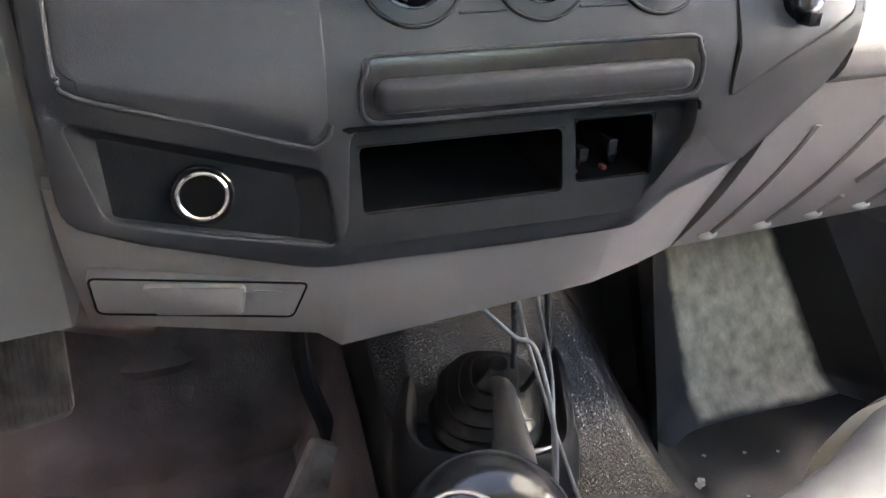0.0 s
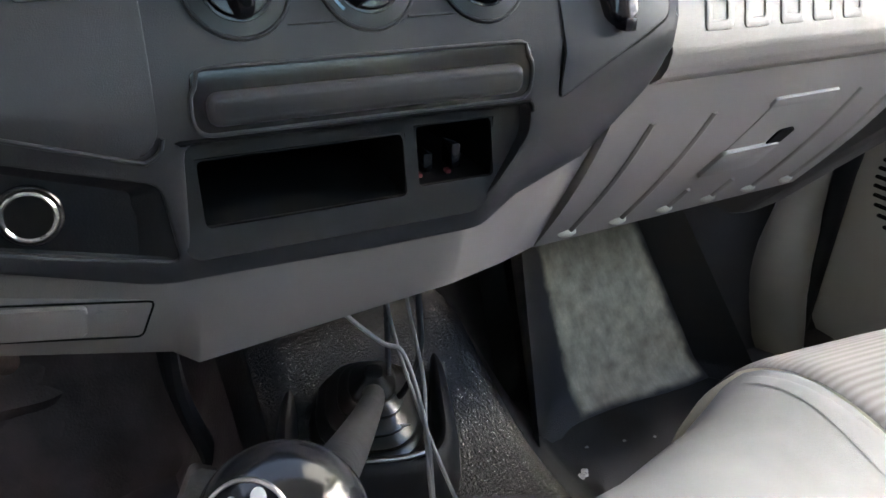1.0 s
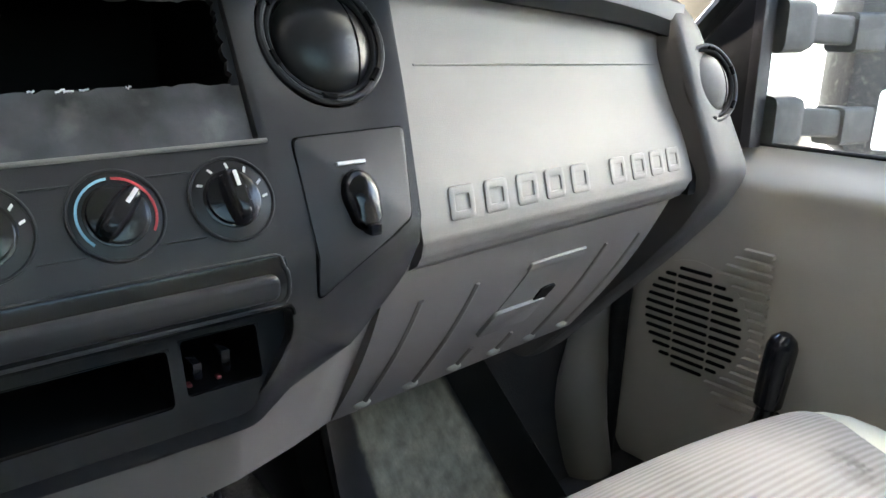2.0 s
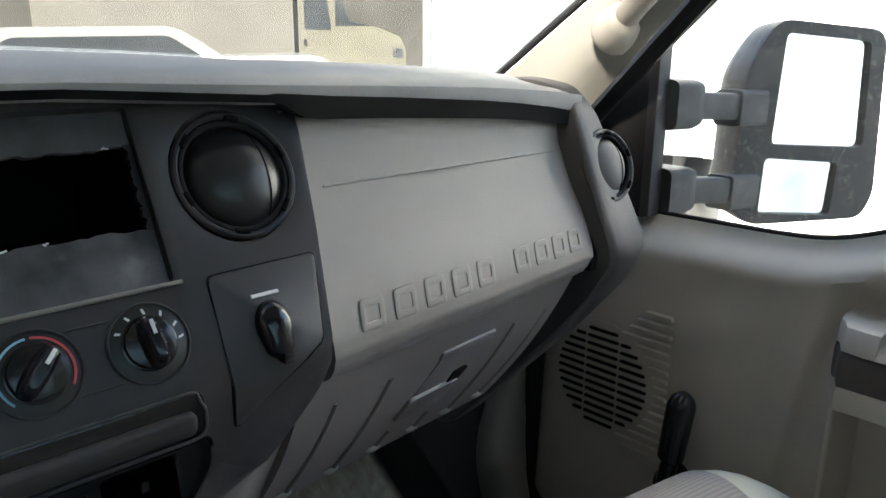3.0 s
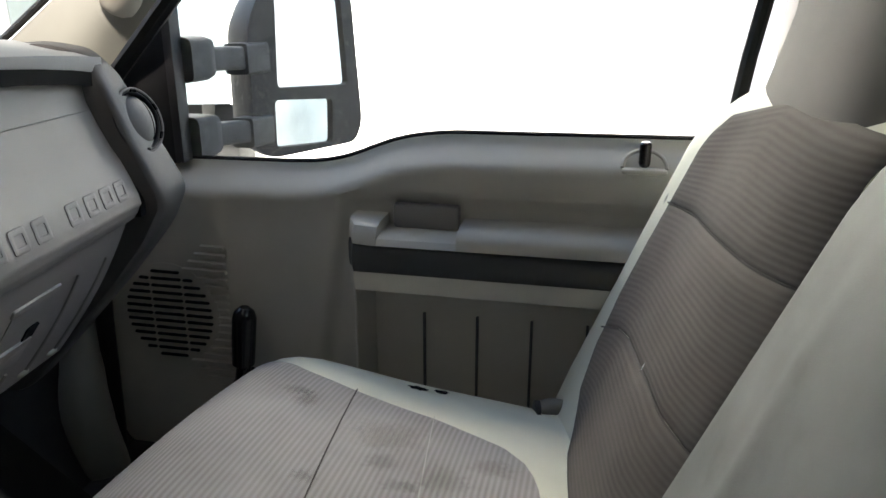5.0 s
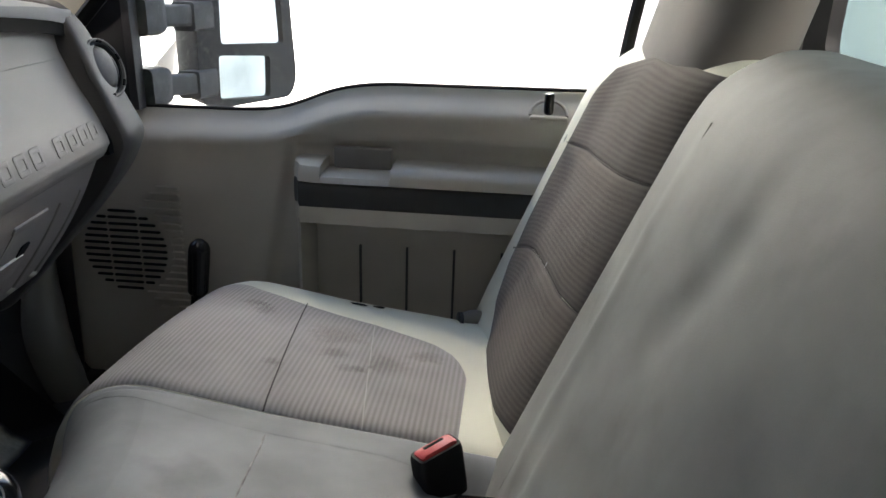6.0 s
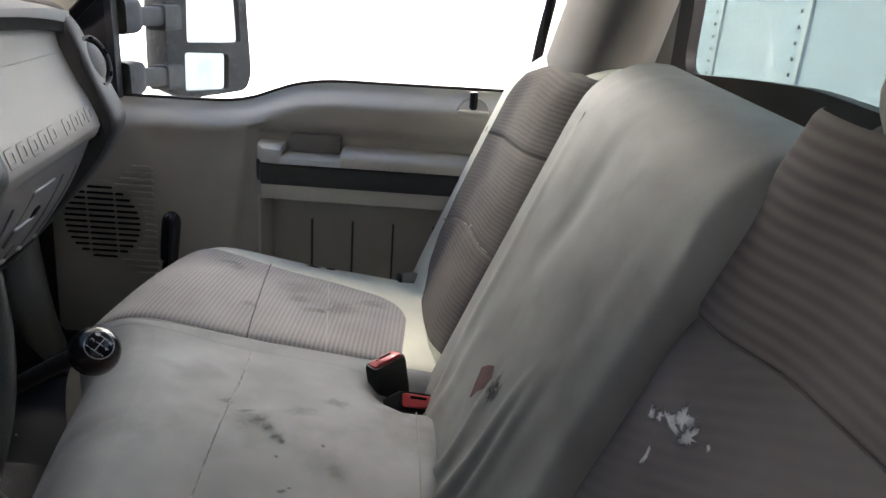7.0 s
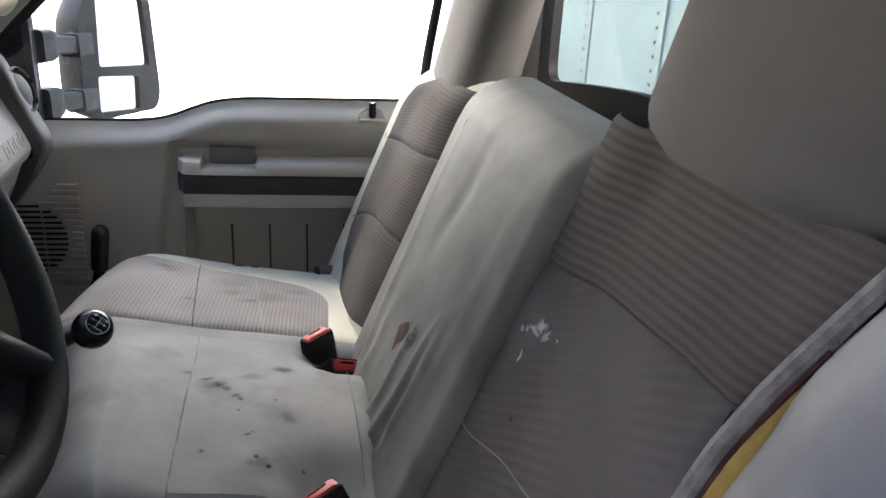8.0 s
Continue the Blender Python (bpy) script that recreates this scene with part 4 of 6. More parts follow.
for i in range(13):
    z = GZ - GR + 0.005 + i * (2 * GR - 0.01) / 12
    h = math.sqrt(max(0.0, GR ** 2 - (z - GZ) ** 2))
    cuts = [GY - h, *[c for c in (GY - 0.03, GY + 0.03) if GY - h + 0.014 < c < GY + h - 0.014], GY + h]
    for y0, y1 in zip(cuts, cuts[1:]):
        if y1 - y0 > 0.013:
            ppart("speaker_slot", capsule(y0 + 0.0011, y1 - 0.0011, z, 0.0031, 0.8415, 0.85), DARK_HOLE, gr)
for i in range(18):
    z = 0.338 + i * 0.0142
    y0 = 0.424 + 0.004 * math.sin(9 * (z - 0.33))
    inner = GY - math.sqrt(max(0.0, (GR + 0.008) ** 2 - (z - GZ) ** 2)) if abs(z - GZ) < GR else GY - 0.03 - 0.9 * (abs(z - GZ) - GR)
    if inner - y0 > 0.014:
        ppart("ridge", capsule(y0, inner, z, 0.0042, 0.8385, 0.85), STONE, gr)
# window crank
crank = ppart("window_crank", tube([(0.845, 0.4, 0.345), (0.81, 0.4, 0.345), (0.8, 0.4, 0.345)], [0.02, 0.019, 0.014], 16), GLOSS_BLACK, door, "black window crank pointing up")
ppart("crank_arm", tube(smooth_line([(0.806, 0.4, 0.345), (0.8, 0.392, 0.375), (0.797, 0.386, 0.41)]), [0.013] * 17, 12), GLOSS_BLACK, crank)
ppart("crank_knob", tube([(0.792, 0.3865, 0.393), (0.792, 0.386, 0.4), (0.79, 0.381, 0.44), (0.788, 0.375, 0.485), (0.788, 0.374, 0.496), (0.788, 0.373, 0.503)], [0.012, 0.0185, 0.0195, 0.0195, 0.016, 0.008], 18), GLOSS_BLACK, crank)
# glass
gl = ppart("window_pane", box(0.893, 0.897, -0.36, 0.51, 0.715, 1.36), GLASS, door, "clear door glass")
gl.visible_shadow = False
# black corner panel and the frame round the glass
ppart("sail_panel", prism([(0.512, 0.712), (0.66, 0.712), (0.68, 0.80), (0.56, 0.93), (0.512, 0.956)], lambda u, v, w: Vector((0.872 + w, u, v)), 0.03, 0.004), MATT_BLACK, door)
ppart("glass_run", prism(rect(0.498, 0.514, 0.715, 0.962), lambda u, v, w: Vector((0.868 + w, u, v)), 0.03, 0.003), CHARCOAL, door)
ppart("window_frame", tube([(0.888, 0.56, 0.915), (0.885, 0.5, 0.968), (0.875, 0.42, 1.04), (0.85, 0.2, 1.22), (0.82, 0.04, 1.36), (0.82, -0.36, 1.38)], 0.012, 8), MATT_BLACK, door)
ppart("rear_run", tube([(0.89, -0.347, 0.78), (0.885, -0.36, 0.9), (0.88, -0.378, 1.02), (0.87, -0.4, 1.36)], 0.011, 8), MATT_BLACK, door)
# pillars and trims of the shell
PILLAR_TRIM = mat("hinge_pillar_plastic", (0.17, 0.16, 0.132), 0.3, vary=0.1, scale=5, bump=0.08, grain=900, spec=0.5)
PILLAR_DULL = mat("dusty_pillar_plastic", (0.27, 0.262, 0.228), 0.6, vary=0.08, scale=5, bump=0.1, grain=900)
for s_, nm in ((1, "passenger"), (-1, "driver")):
    def edge_a(t):
        return Vector((0.852 - 0.17 * t, 0.80 - 0.88 * t, 0.885 + 0.53 * t))
    def edge_b(t):
        return Vector((0.815 - 0.12 * t, 0.575 - 0.6 * t, 0.872 + 0.56 * t))
    def pil(u, v):
        p = edge_a(u).lerp(edge_b(u), v)
        p += Vector((-0.03, -0.012, -0.012)) * math.sin(math.pi * v)
        return Vector((p.x * s_, p.y, p.z))
    a = part("pillar_front", sheet(pil, span(-0.05, 1, 24), span(0, 1, 12), (0.012 * s_, 0.004, 0.006)), PILLAR_DULL)
    tagged(a, "pale grey windscreen pillar trim", "pillar", kind="structure")
    st = part("trim", tube([Vector(((edge_b(t).x + 0.035) * s_, edge_b(t).y + 0.005, edge_b(t).z - 0.005)) for t in span(-0.05, 1, 12)], 0.014, 8), MATT_BLACK)
    tagged(st, "black rubber door seal along the pillar", "seal", kind="structure")
    wsl = part("trim", tube([Vector(((edge_a(t).x + 0.004) * s_, edge_a(t).y + 0.012, edge_a(t).z + 0.006)) for t in span(-0.02, 1, 12)], 0.006, 6), MATT_BLACK)
    tagged(wsl, "black windscreen seal along the pillar", "seal", kind="structure")
    k = part("wall_kick", box(min(s_ * 0.79, s_ * 0.86), max(s_ * 0.79, s_ * 0.86), 0.7, 0.99, 0.1, 0.6, 0.01), MATT_BLACK)
    tagged(k, "dark kick panel beside the footwell", "panel", kind="structure")
    hp = smooth_line([(s_ * 0.84, 0.715, 0.6), (s_ * 0.824, 0.705, 0.48), (s_ * 0.798, 0.695, 0.39), (s_ * 0.766, 0.68, 0.28), (s_ * 0.76, 0.66, 0.19), (s_ * 0.758, 0.64, 0.1)])
    kc = part("pillar_hinge", tube(hp, [lerp_list([(0.1, 0.046), (0.28, 0.045), (0.39, 0.033), (0.6, 0.03)], q[2]) for q in hp], 20), PILLAR_TRIM)
    tagged(kc, "rounded stone-grey hinge pillar trim beside the footwell", "pillar", kind="structure")
    ks = part("trim", tube([(s_ * 0.826, 0.64, 0.62), (s_ * 0.82, 0.655, 0.45), (s_ * 0.82, 0.668, 0.1)], 0.015, 10), MATT_BLACK)
    tagged(ks, "black rubber door seal beside the footwell", "seal", kind="structure")
    rail = part("trim", box(min(s_ * 0.7, s_ * 0.9), max(s_ * 0.7, s_ * 0.9), -0.63, -0.02, 1.4, 1.5, 0.02), HEADLINER)
    tagged(rail, "pale roof rail trim above the door", "trim", kind="structure")
    jamb = part("pillar_rear", prism([(-0.585, 0.1), (-0.40, 0.1), (-0.40, 0.78), (-0.43, 1.45), (-0.585, 1.45)], lambda u, v, w: Vector((s_ * (0.86 + w), u, v)), 0.08, 0.01), STONE_DARK)
    tagged(jamb, "grey trimmed rear pillar beside the door", "pillar", kind="structure")
# out of view: a closed door added to hold back low light from the left
d2 = thing("door_2", "unseen driver's door, added closed with its window down to block low light", "door", kind="structure", at=(-1.0, 0, 0.5))
ppart("door_skin", box(-1.06, -1.0, -0.45, 0.72, 0.16, 0.85, 0.02), STONE_DARK, d2)
ppart("armrest", box(-1.01, -0.965, -0.4, 0.2, 0.56, 0.63, 0.012), CHARCOAL, d2)
sillp = part("trim", box(-0.98, -0.88, -0.45, 0.75, 0.08, 0.16, 0.01), MATT_BLACK)
tagged(sillp, "black sill of the open driver's doorway", "sill", kind="structure")
header = part("trim", prism([(-0.14, 1.4), (0.1, 1.345), (0.31, 1.295), (0.315, 1.312), (0.06, 1.46), (-0.14, 1.5)], lambda u, v, w: Vector((-0.72 + 1.44 * w, u, v)), 1.0), HEADLINER)
tagged(header, "pale header trim above the windscreen", "trim", kind="structure")
ws = part("window_front", sheet(lambda u, v: Vector((u * (0.855 - 0.17 * v), 0.98 - 0.17 * abs(u) ** 2.2 - 0.9 * v, 0.955 - 0.065 * u * u + (0.53 - 0.03 + 0.03 * u * u) * v)), span(-1, 1, 16), span(0, 1, 6)), SCREEN_GLASS_DIM)
tagged(ws, "windscreen glass tinted dark to dim light from the front", "window", kind="structure")
ws.visible_shadow = False
rw = thing("window_rear", "pale tinted rear cab window in a black frame", "window", kind="structure", at=(0, -0.6, 1.15))
pane = ppart("pane", box(-0.70, 0.70, -0.612, -0.608, 0.86, 1.38), REAR_GLASS, rw)
pane.visible_shadow = False
ppart("frame", plate(rounded([(-0.73, 0.815), (-0.52, 0.835), (-0.19, 0.865), (0.19, 0.865), (0.52, 0.835), (0.73, 0.815), (0.73, 1.4), (-0.73, 1.4)], 0.06), [rounded([(-0.65, 0.872), (-0.37, 0.902), (-0.17, 0.92), (0.17, 0.92), (0.37, 0.902), (0.65, 0.872), (0.65, 1.35), (-0.65, 1.35)], 0.045)], lambda u, v, w: Vector((u, -0.582 - w, v)), 0.02, r=0.003), MATT_BLACK, rw)
grab = thing("grab_handle", "pale plastic grab handle on the windscreen pillar", "grab handle", at=(0.77, 0.45, 1.0))
gp = [(0.792, 0.53, 0.972), (0.772, 0.5, 0.99), (0.752, 0.46, 1.02), (0.735, 0.36, 1.1), (0.72, 0.25, 1.19), (0.725, 0.2, 1.24)]
gl_ = smooth_line(gp, 6)
ppart("grip", tube(gl_, [0.028, 0.032, 0.032, 0.031, 0.03, 0.028, 0.026, 0.024] + [0.017] * (len(gl_) - 8), 14), STONE, grab)

# ---- door mirror outside ----
mir = thing("wing_mirror", "black towing mirror with two panes on twin arms", "mirror", at=(1.15, 0.4, 0.7))
A0, AD = Vector((1.083, 0.433, 0)), Vector((0.131, -0.07, 0)).normalized()
AN = Vector((AD.y, -AD.x, 0))


def on_mirror(u, v, w):
    return A0 + AD * u + Vector((0, 0, v)) + AN * w


house = rounded([(-0.048, 0.705), (-0.01, 0.682), (0.205, 0.682), (0.226, 0.72), (0.205, 0.985), (0.0, 1.0), (-0.045, 0.93)], 0.03, 6)
ppart("housing", plate(house, [rounded([(0.012, 0.81), (0.19, 0.8), (0.178, 0.968), (0.018, 0.98)], 0.012), rounded([(0.002, 0.7), (0.142, 0.69), (0.146, 0.777), (0.004, 0.789)], 0.01)], lambda u, v, w: on_mirror(u, v, 0.004 - w), 0.02, r=0.004), MIRROR_BLACK, mir)
ppart("shell", loft([[on_mirror(0.085 + (u - 0.085) * k, 0.84 + (v - 0.84) * k, -d) for u, v in house] for k, d in ((1, 0.012), (0.97, 0.05), (0.85, 0.085), (0.6, 0.1))]), MIRROR_BLACK, mir)
ppart("upper_glass", prism([(0.008, 0.805), (0.195, 0.795), (0.183, 0.974), (0.014, 0.985)], lambda u, v, w: on_mirror(u, v, -0.004 - w), 0.003), MIRROR, mir, "flat mirror glass")
ppart("lower_glass", prism([(-0.002, 0.695), (0.147, 0.686), (0.15, 0.782), (0.0, 0.794)], lambda u, v, w: on_mirror(u, v, -0.004 - w), 0.003), MIRROR_DIMMED, mir, "small convex mirror glass, dirty and tinted for a darker reflection")
for z0, z1 in ((0.752, 0.738), (0.877, 0.868)):
    ppart("arm", prism(rounded(rect(-0.017, 0.017, -0.02, 0.02), 0.008), lambda u, v, w: Vector((0.9, 0.5, z0)).lerp(Vector((1.06, 0.455, z1)), w) + Vector((0, u, v)), 1.0), MIRROR_ARM, mir)
    ppart("arm_sleeve", loft([[Vector((x, 0.51 - 0.28 * (x - 0.9) + a, (z0 + z1) / 2 + 0.004 + b)) for a, b in rounded(rect(-0.03 * k, 0.03 * k, -0.036 * k, 0.036 * k), 0.014)] for x, k in ((0.897, 1), (0.935, 1), (0.95, 0.9), (0.955, 0.75))]), MIRROR_ARM, mir)
    ppart("arm_clamp", prism(rounded(rect(-0.022, 0.022, -0.027, 0.027), 0.008), lambda u, v, w: Vector((1.02, 0.466, z1)).lerp(Vector((1.075, 0.45, z1)), w) + Vector((0, u, v)), 1.0), MIRROR_ARM, mir)


# ---- seats ----
def seat_z(x, y):
    """Height of the bench top."""
    return 0.517 - 0.13 * max(0.0, x) + 0.12 * y + 0.008 * sstep(0.05, 0.24, y)


def back_y(z):
    return 0.005 - 0.40 * z


def roll(d, r):
    """Drop of a rolled edge of radius r at distance d inside it."""
    if d >= r:
        return 0.0
    d = max(0.0, d)
    return r - math.sqrt(max(0.0, r * r - (r - d) ** 2))


def cushion_top(x, y, x0, x1, y0, y1, rl, rr, rf, rb, crown):
    z = seat_z(x, y) + crown * math.sin(math.pi * min(1, max(0, (x - x0) / (x1 - x0))))
    z -= 0.062 * math.exp(-((x - 0.2) / 0.05) ** 2 - ((y + 0.152) / 0.052) ** 2)
    z -= 0.05 * math.exp(-((x + 0.185) / 0.04) ** 2 - ((y + 0.13) / 0.045) ** 2)
    return z - roll(x - x0, rl) - roll(x1 - x, rr) - roll(y1 - y, rf) - roll(y - y0, rb)


def edge_grid(a, b, ra, rb, n):
    """Steps from a to b, close together where the edges roll over."""
    e = [1 - math.cos(t) for t in span(0, math.pi / 2, 8)]
    return sorted(set([a + ra * q for q in e] + [b - rb * q for q in e] + span(a + ra, b - rb, n)))


def cushion(x0, x1, y0, y1, material, parent, rl=0.05, rr=0.05, rf=0.09, rb=0.04, crown=0.008, bottom=0.21, plan=None):
    xs, ys = edge_grid(x0, x1, rl, rr, 12), edge_grid(y0, y1, rb, rf, 14)
    bm = bmesh.new()
    g = []
    for x in xs:
        col = []
        for y in ys:
            px, py = x, y
            if plan:
                px, py = plan(x, y)
            col.append(bm.verts.new((px, py, cushion_top(x, y, x0, x1, y0, y1, rl, rr, rf, rb, crown))))
        g.append(col)
    for i in range(len(xs) - 1):
        for j in range(len(ys) - 1):
            bm.faces.new((g[i][j], g[i + 1][j], g[i + 1][j + 1], g[i][j + 1]))
    loop = [g[i][0] for i in range(len(xs))] + [g[-1][j] for j in range(1, len(ys))] + [g[i][-1] for i in range(len(xs) - 2, -1, -1)] + [g[0][j] for j in range(len(ys) - 2, 0, -1)]
    low = [bm.verts.new((v.co.x, v.co.y, bottom)) for v in loop]
    for i in range(len(loop)):
        k = (i + 1) % len(loop)
        bm.faces.new((loop[i], loop[k], low[k], low[i]))
    bm.faces.new(low)
    return ppart("cushion", bm, material, parent)


def rr_ring(x0, x1, yf, th, r, z, bow=0.0, ruck=None, fine=10):
    """A rounded rectangle seen from above: front at yf, bowed forward by bow in its middle."""
    pts = []
    xm, hw = (x0 + x1) / 2, (x1 - x0) / 2
    r = min(r, th / 2 - 0.001, hw - 0.001)
    for cx, cy, a0 in ((x1 - r, yf - r, 0.0), (x0 + r, yf - r, math.pi / 2), (x0 + r, yf - th + r, math.pi), (x1 - r, yf - th + r, 1.5 * math.pi)):
        for k in range(7):
            a = a0 + k * math.pi / 12
            pts.append((cx + r * math.cos(a), cy + r * math.sin(a)))
    out = []
    n = len(pts)
    for i in range(n):
        p, q = pts[i], pts[(i + 1) % n]
        m = fine if abs(p[0] - q[0]) > 0.05 else 1
        for k in range(m):
            x, y = p[0] + (q[0] - p[0]) * k / m, p[1] + (q[1] - p[1]) * k / m
            f = 1 - ((x - xm) / hw) ** 2
            out.append(Vector((x, y + (bow * f + (ruck(x, z) if ruck else 0.0)) * (1 if y > yf - th / 2 else 0), z)))
    return out


def backrest(levels, material, parent, name="backrest", ruck=None, fine=10):
    """levels: rows of height, x0, x1, front offset, thickness, corner radius, bow."""
    def at(z, k):
        return lerp_list([(l[0], l[k]) for l in levels], z)
    z0, z1 = levels[0][0], levels[-1][0]
    rings = []
    for z in [*span(z0, z1 - 0.05, 60 if ruck else 18), *[z1 - 0.05 + 0.05 * math.sin(a) for a in span(0.15, math.pi / 2, 8)]]:
        t = max(0.0, (z - (z1 - 0.05)) / 0.05)
        s = 0.05 * (1 - math.sqrt(max(0.0, 1 - t * t)))
        x0, x1, off, th, r, bow = (at(z, k) for k in range(1, 7))
        rings.append(rr_ring(x0 + s * 0.5, x1 - s * 0.5, back_y(z) + off - s, max(0.03, th - 2 * s), r, z, bow, ruck, fine))
    return ppart(name, loft(rings), material, parent)


def sewn(name, place, left, right, vs, material, parent, nu=18, uvf=None, puff=0.004):
    """A sewn-in panel on a surface: place(u, v, w); its sides run along left(v) and right(v), its rim is tucked in."""
    v0, v1 = vs[0], vs[-1]
    def f(u, v):
        x = left(v) + (right(v) - left(v)) * u
        e = min(1.0, 14 * u, 14 * (1 - u), 14 * (v - v0) / (v1 - v0) + 0.0, 14 * (v1 - v) / (v1 - v0))
        return place(x, v, 0.0005 + (puff - 0.0005) * math.sqrt(max(0.0, e)))
    us = sorted(set(span(0, 1, nu) + [0.01, 0.03, 0.97, 0.99]))
    dv = v1 - v0
    vs = sorted(set(list(vs) + [v0 + 0.01 * dv, v0 + 0.03 * dv, v1 - 0.03 * dv, v1 - 0.01 * dv]))
    return ppart(name, sheet(f, us, vs, uv=uvf or (lambda u, v: (v, left(v) + (right(v) - left(v)) * u))), material, parent)


def seam(name, pts, r, material, parent):
    return ppart(name, tube(pts, r, 6), material, parent)


def blot(name, place, cu, cv, ru, rv, material, parent, seed, w=0.0012, spread=0.22, n=20, turn=0.0):
    """An irregular flat spot on a surface."""
    random.seed(seed)
    rim = [1 + random.uniform(-spread, spread) for _ in range(n)]
    bm = bmesh.new()
    c = bm.verts.new(place(cu, cv, w))
    ring = []
    for k in range(n):
        a = 2 * math.pi * k / n
        du, dv = ru * rim[k] * math.cos(a), rv * rim[k] * math.sin(a)
        ring.append(bm.verts.new(place(cu + du * math.cos(turn) - dv * math.sin(turn), cv + du * math.sin(turn) + dv * math.cos(turn), w)))
    lay = bm.loops.layers.uv.verify()
    for k in range(n):
        fc = bm.faces.new((c, ring[k], ring[(k + 1) % n]))
        for lp in fc.loops:
            lp[lay].uv = (0.0, 0.0) if lp.vert is c else (1.0, 0.0)
    return ppart(name, bm, material, parent)


SEAM_DARK = mat("dark_thread", (0.07, 0.06, 0.055), 0.9, vary=0.1, bump=0.1)
PIPING = mat("pale_piping", (0.42, 0.405, 0.37), 0.6, vary=0.08, scale=20, bump=0.1)
STAIN_SHADE = broken(mat("dark_stain_and_shade", (0.09, 0.085, 0.08), 0.7, vary=0.35, scale=60, bump=0.1), 0.55)
STAIN_SOFT = broken(mat("soft_stain", (0.2, 0.19, 0.17), 0.75, vary=0.2, scale=40, bump=0.1), 0.28)
STAIN_CLOTH = broken(mat("cloth_smudge", (0.15, 0.135, 0.124), 0.95, vary=0.2, scale=40, bump=0.1), 0.22)
STAIN_TAN = broken(mat("tan_tide_mark", (0.36, 0.29, 0.2), 0.95, vary=0.2, scale=40, bump=0.1), 0.2)
RUST = mat("reddish_brown_stain", (0.095, 0.034, 0.03), 0.7, vary=0.3, scale=60, bump=0.1)
CHALK = broken(mat("white_paint_spot", (0.62, 0.62, 0.6), 0.8, vary=0.2, scale=80, bump=0.2))

HEAD_CLOTH = mat("headrest_cloth", (0.225, 0.207, 0.188), 0.9, vary=0.08, scale=5, grain=1600, bump=0.2, spec=0.25)

HEM_PALE = mat("frayed_hem", (0.3, 0.285, 0.28), 0.85, vary=0.2, scale=60, grain=700, bump=0.5)
BOLSTER = mat("bolster_vinyl", (0.3, 0.295, 0.3), 0.6, vary=0.12, scale=9, grain=900, bump=0.15, spec=0.3)
THREAD = mat("taupe_thread", (0.09, 0.078, 0.07), 0.9, vary=0.1, bump=0.1)
HEM = mat("dull_hem", (0.24, 0.23, 0.215), 0.8, vary=0.1, bump=0.1)

# passenger seat
PX0, PX1, PY0, PY1 = 0.262, 0.775, -0.2, 0.362
PRF = 0.135
pseat = thing("passenger_seat", "pale vinyl passenger seat with ribbed taupe cloth panels", "seat", at=(0.5, 0, 0.17))
cushion(PX0, PX1, PY0, PY1, VINYL, pseat, rl=0.04, rr=0.07, rf=PRF, rb=0.03, crown=0.012)


def on_pcush(x, y, w):
    return Vector((x, y, cushion_top(x, y, PX0, PX1, PY0, PY1, 0.04, 0.07, PRF, 0.03, 0.012) + w))


def pin_right(y):
    return lerp_list([(-0.13, 0.46), (-0.122, 0.5), (-0.105, 0.535), (-0.075, 0.565), (0.02, 0.605), (0.138, 0.634), (0.22, 0.66), (0.29, 0.7), (0.36, 0.745)], y)


cush_vs = [*span(-0.13, PY1 - PRF - 0.005, 28), *[PY1 - PRF + (PRF - 0.0005) * math.sin(a) for a in span(0.05, math.pi / 2, 16)]]


def arc_uv(u, v):
    f = PY1 - PRF
    k = v if v < f else f + PRF * math.asin(min(1, (v - f) / PRF))
    return (k, u)


sewn("seat_insert", on_pcush, lambda y: 0.287, pin_right, cush_vs, CLOTH, pseat, uvf=arc_uv)
seam("insert_seam", [on_pcush(x, 0.136 - 0.04 * (0.634 - x) / 0.35, 0.0042) for x in span(0.285, 0.632, 16)], 0.0011, SEAM_DARK, pseat)
seam("insert_seam", [on_pcush(x, 0.022 - 0.045 * (0.606 - x) / 0.35, 0.004) for x in span(0.285, 0.604, 16)], 0.0007, PIPING, pseat)
for k, (x, y, a) in enumerate(((0.698, 0.066, 0.02), (0.703, 0.032, 0.015))):
    blot("burn_hole", on_pcush, x, y, 0.0075, a * 0.7, DARK_HOLE, pseat, 40 + k, w=0.0015, spread=0.25)
for k, (x, y) in enumerate(((0.294, 0.197), (0.36, 0.12), (0.52, 0.1), (0.45, -0.05), (0.4, 0.16), (0.55, 0.2))):
    blot("lint_speck", on_pcush, x, y, 0.0022, 0.0016, CHALK, pseat, 60 + k, w=0.0062)
for k, (x, y, a, b, tn, mt) in enumerate(((0.58, 0.2, 0.018, 0.03, 0.4, STAIN_CLOTH), (0.56, 0.18, 0.03, 0.022, 0.1, STAIN_CLOTH), (0.42, 0.02, 0.02, 0.034, 0.2, STAIN_CLOTH), (0.46, 0.05, 0.026, 0.03, 0.5, STAIN_CLOTH), (0.395, 0.12, 0.016, 0.02, 0.3, STAIN_CLOTH), (0.5, -0.07, 0.03, 0.035, 0.4, STAIN_TAN), (0.52, 0.06, 0.05, 0.06, 0.2, STAIN_TAN), (0.45, -0.02, 0.04, 0.045, 0.0, STAIN_TAN))):
    blot("soft_mark", on_pcush, x, y, a, b, mt, pseat, 5 + k, w=0.0052, turn=tn)

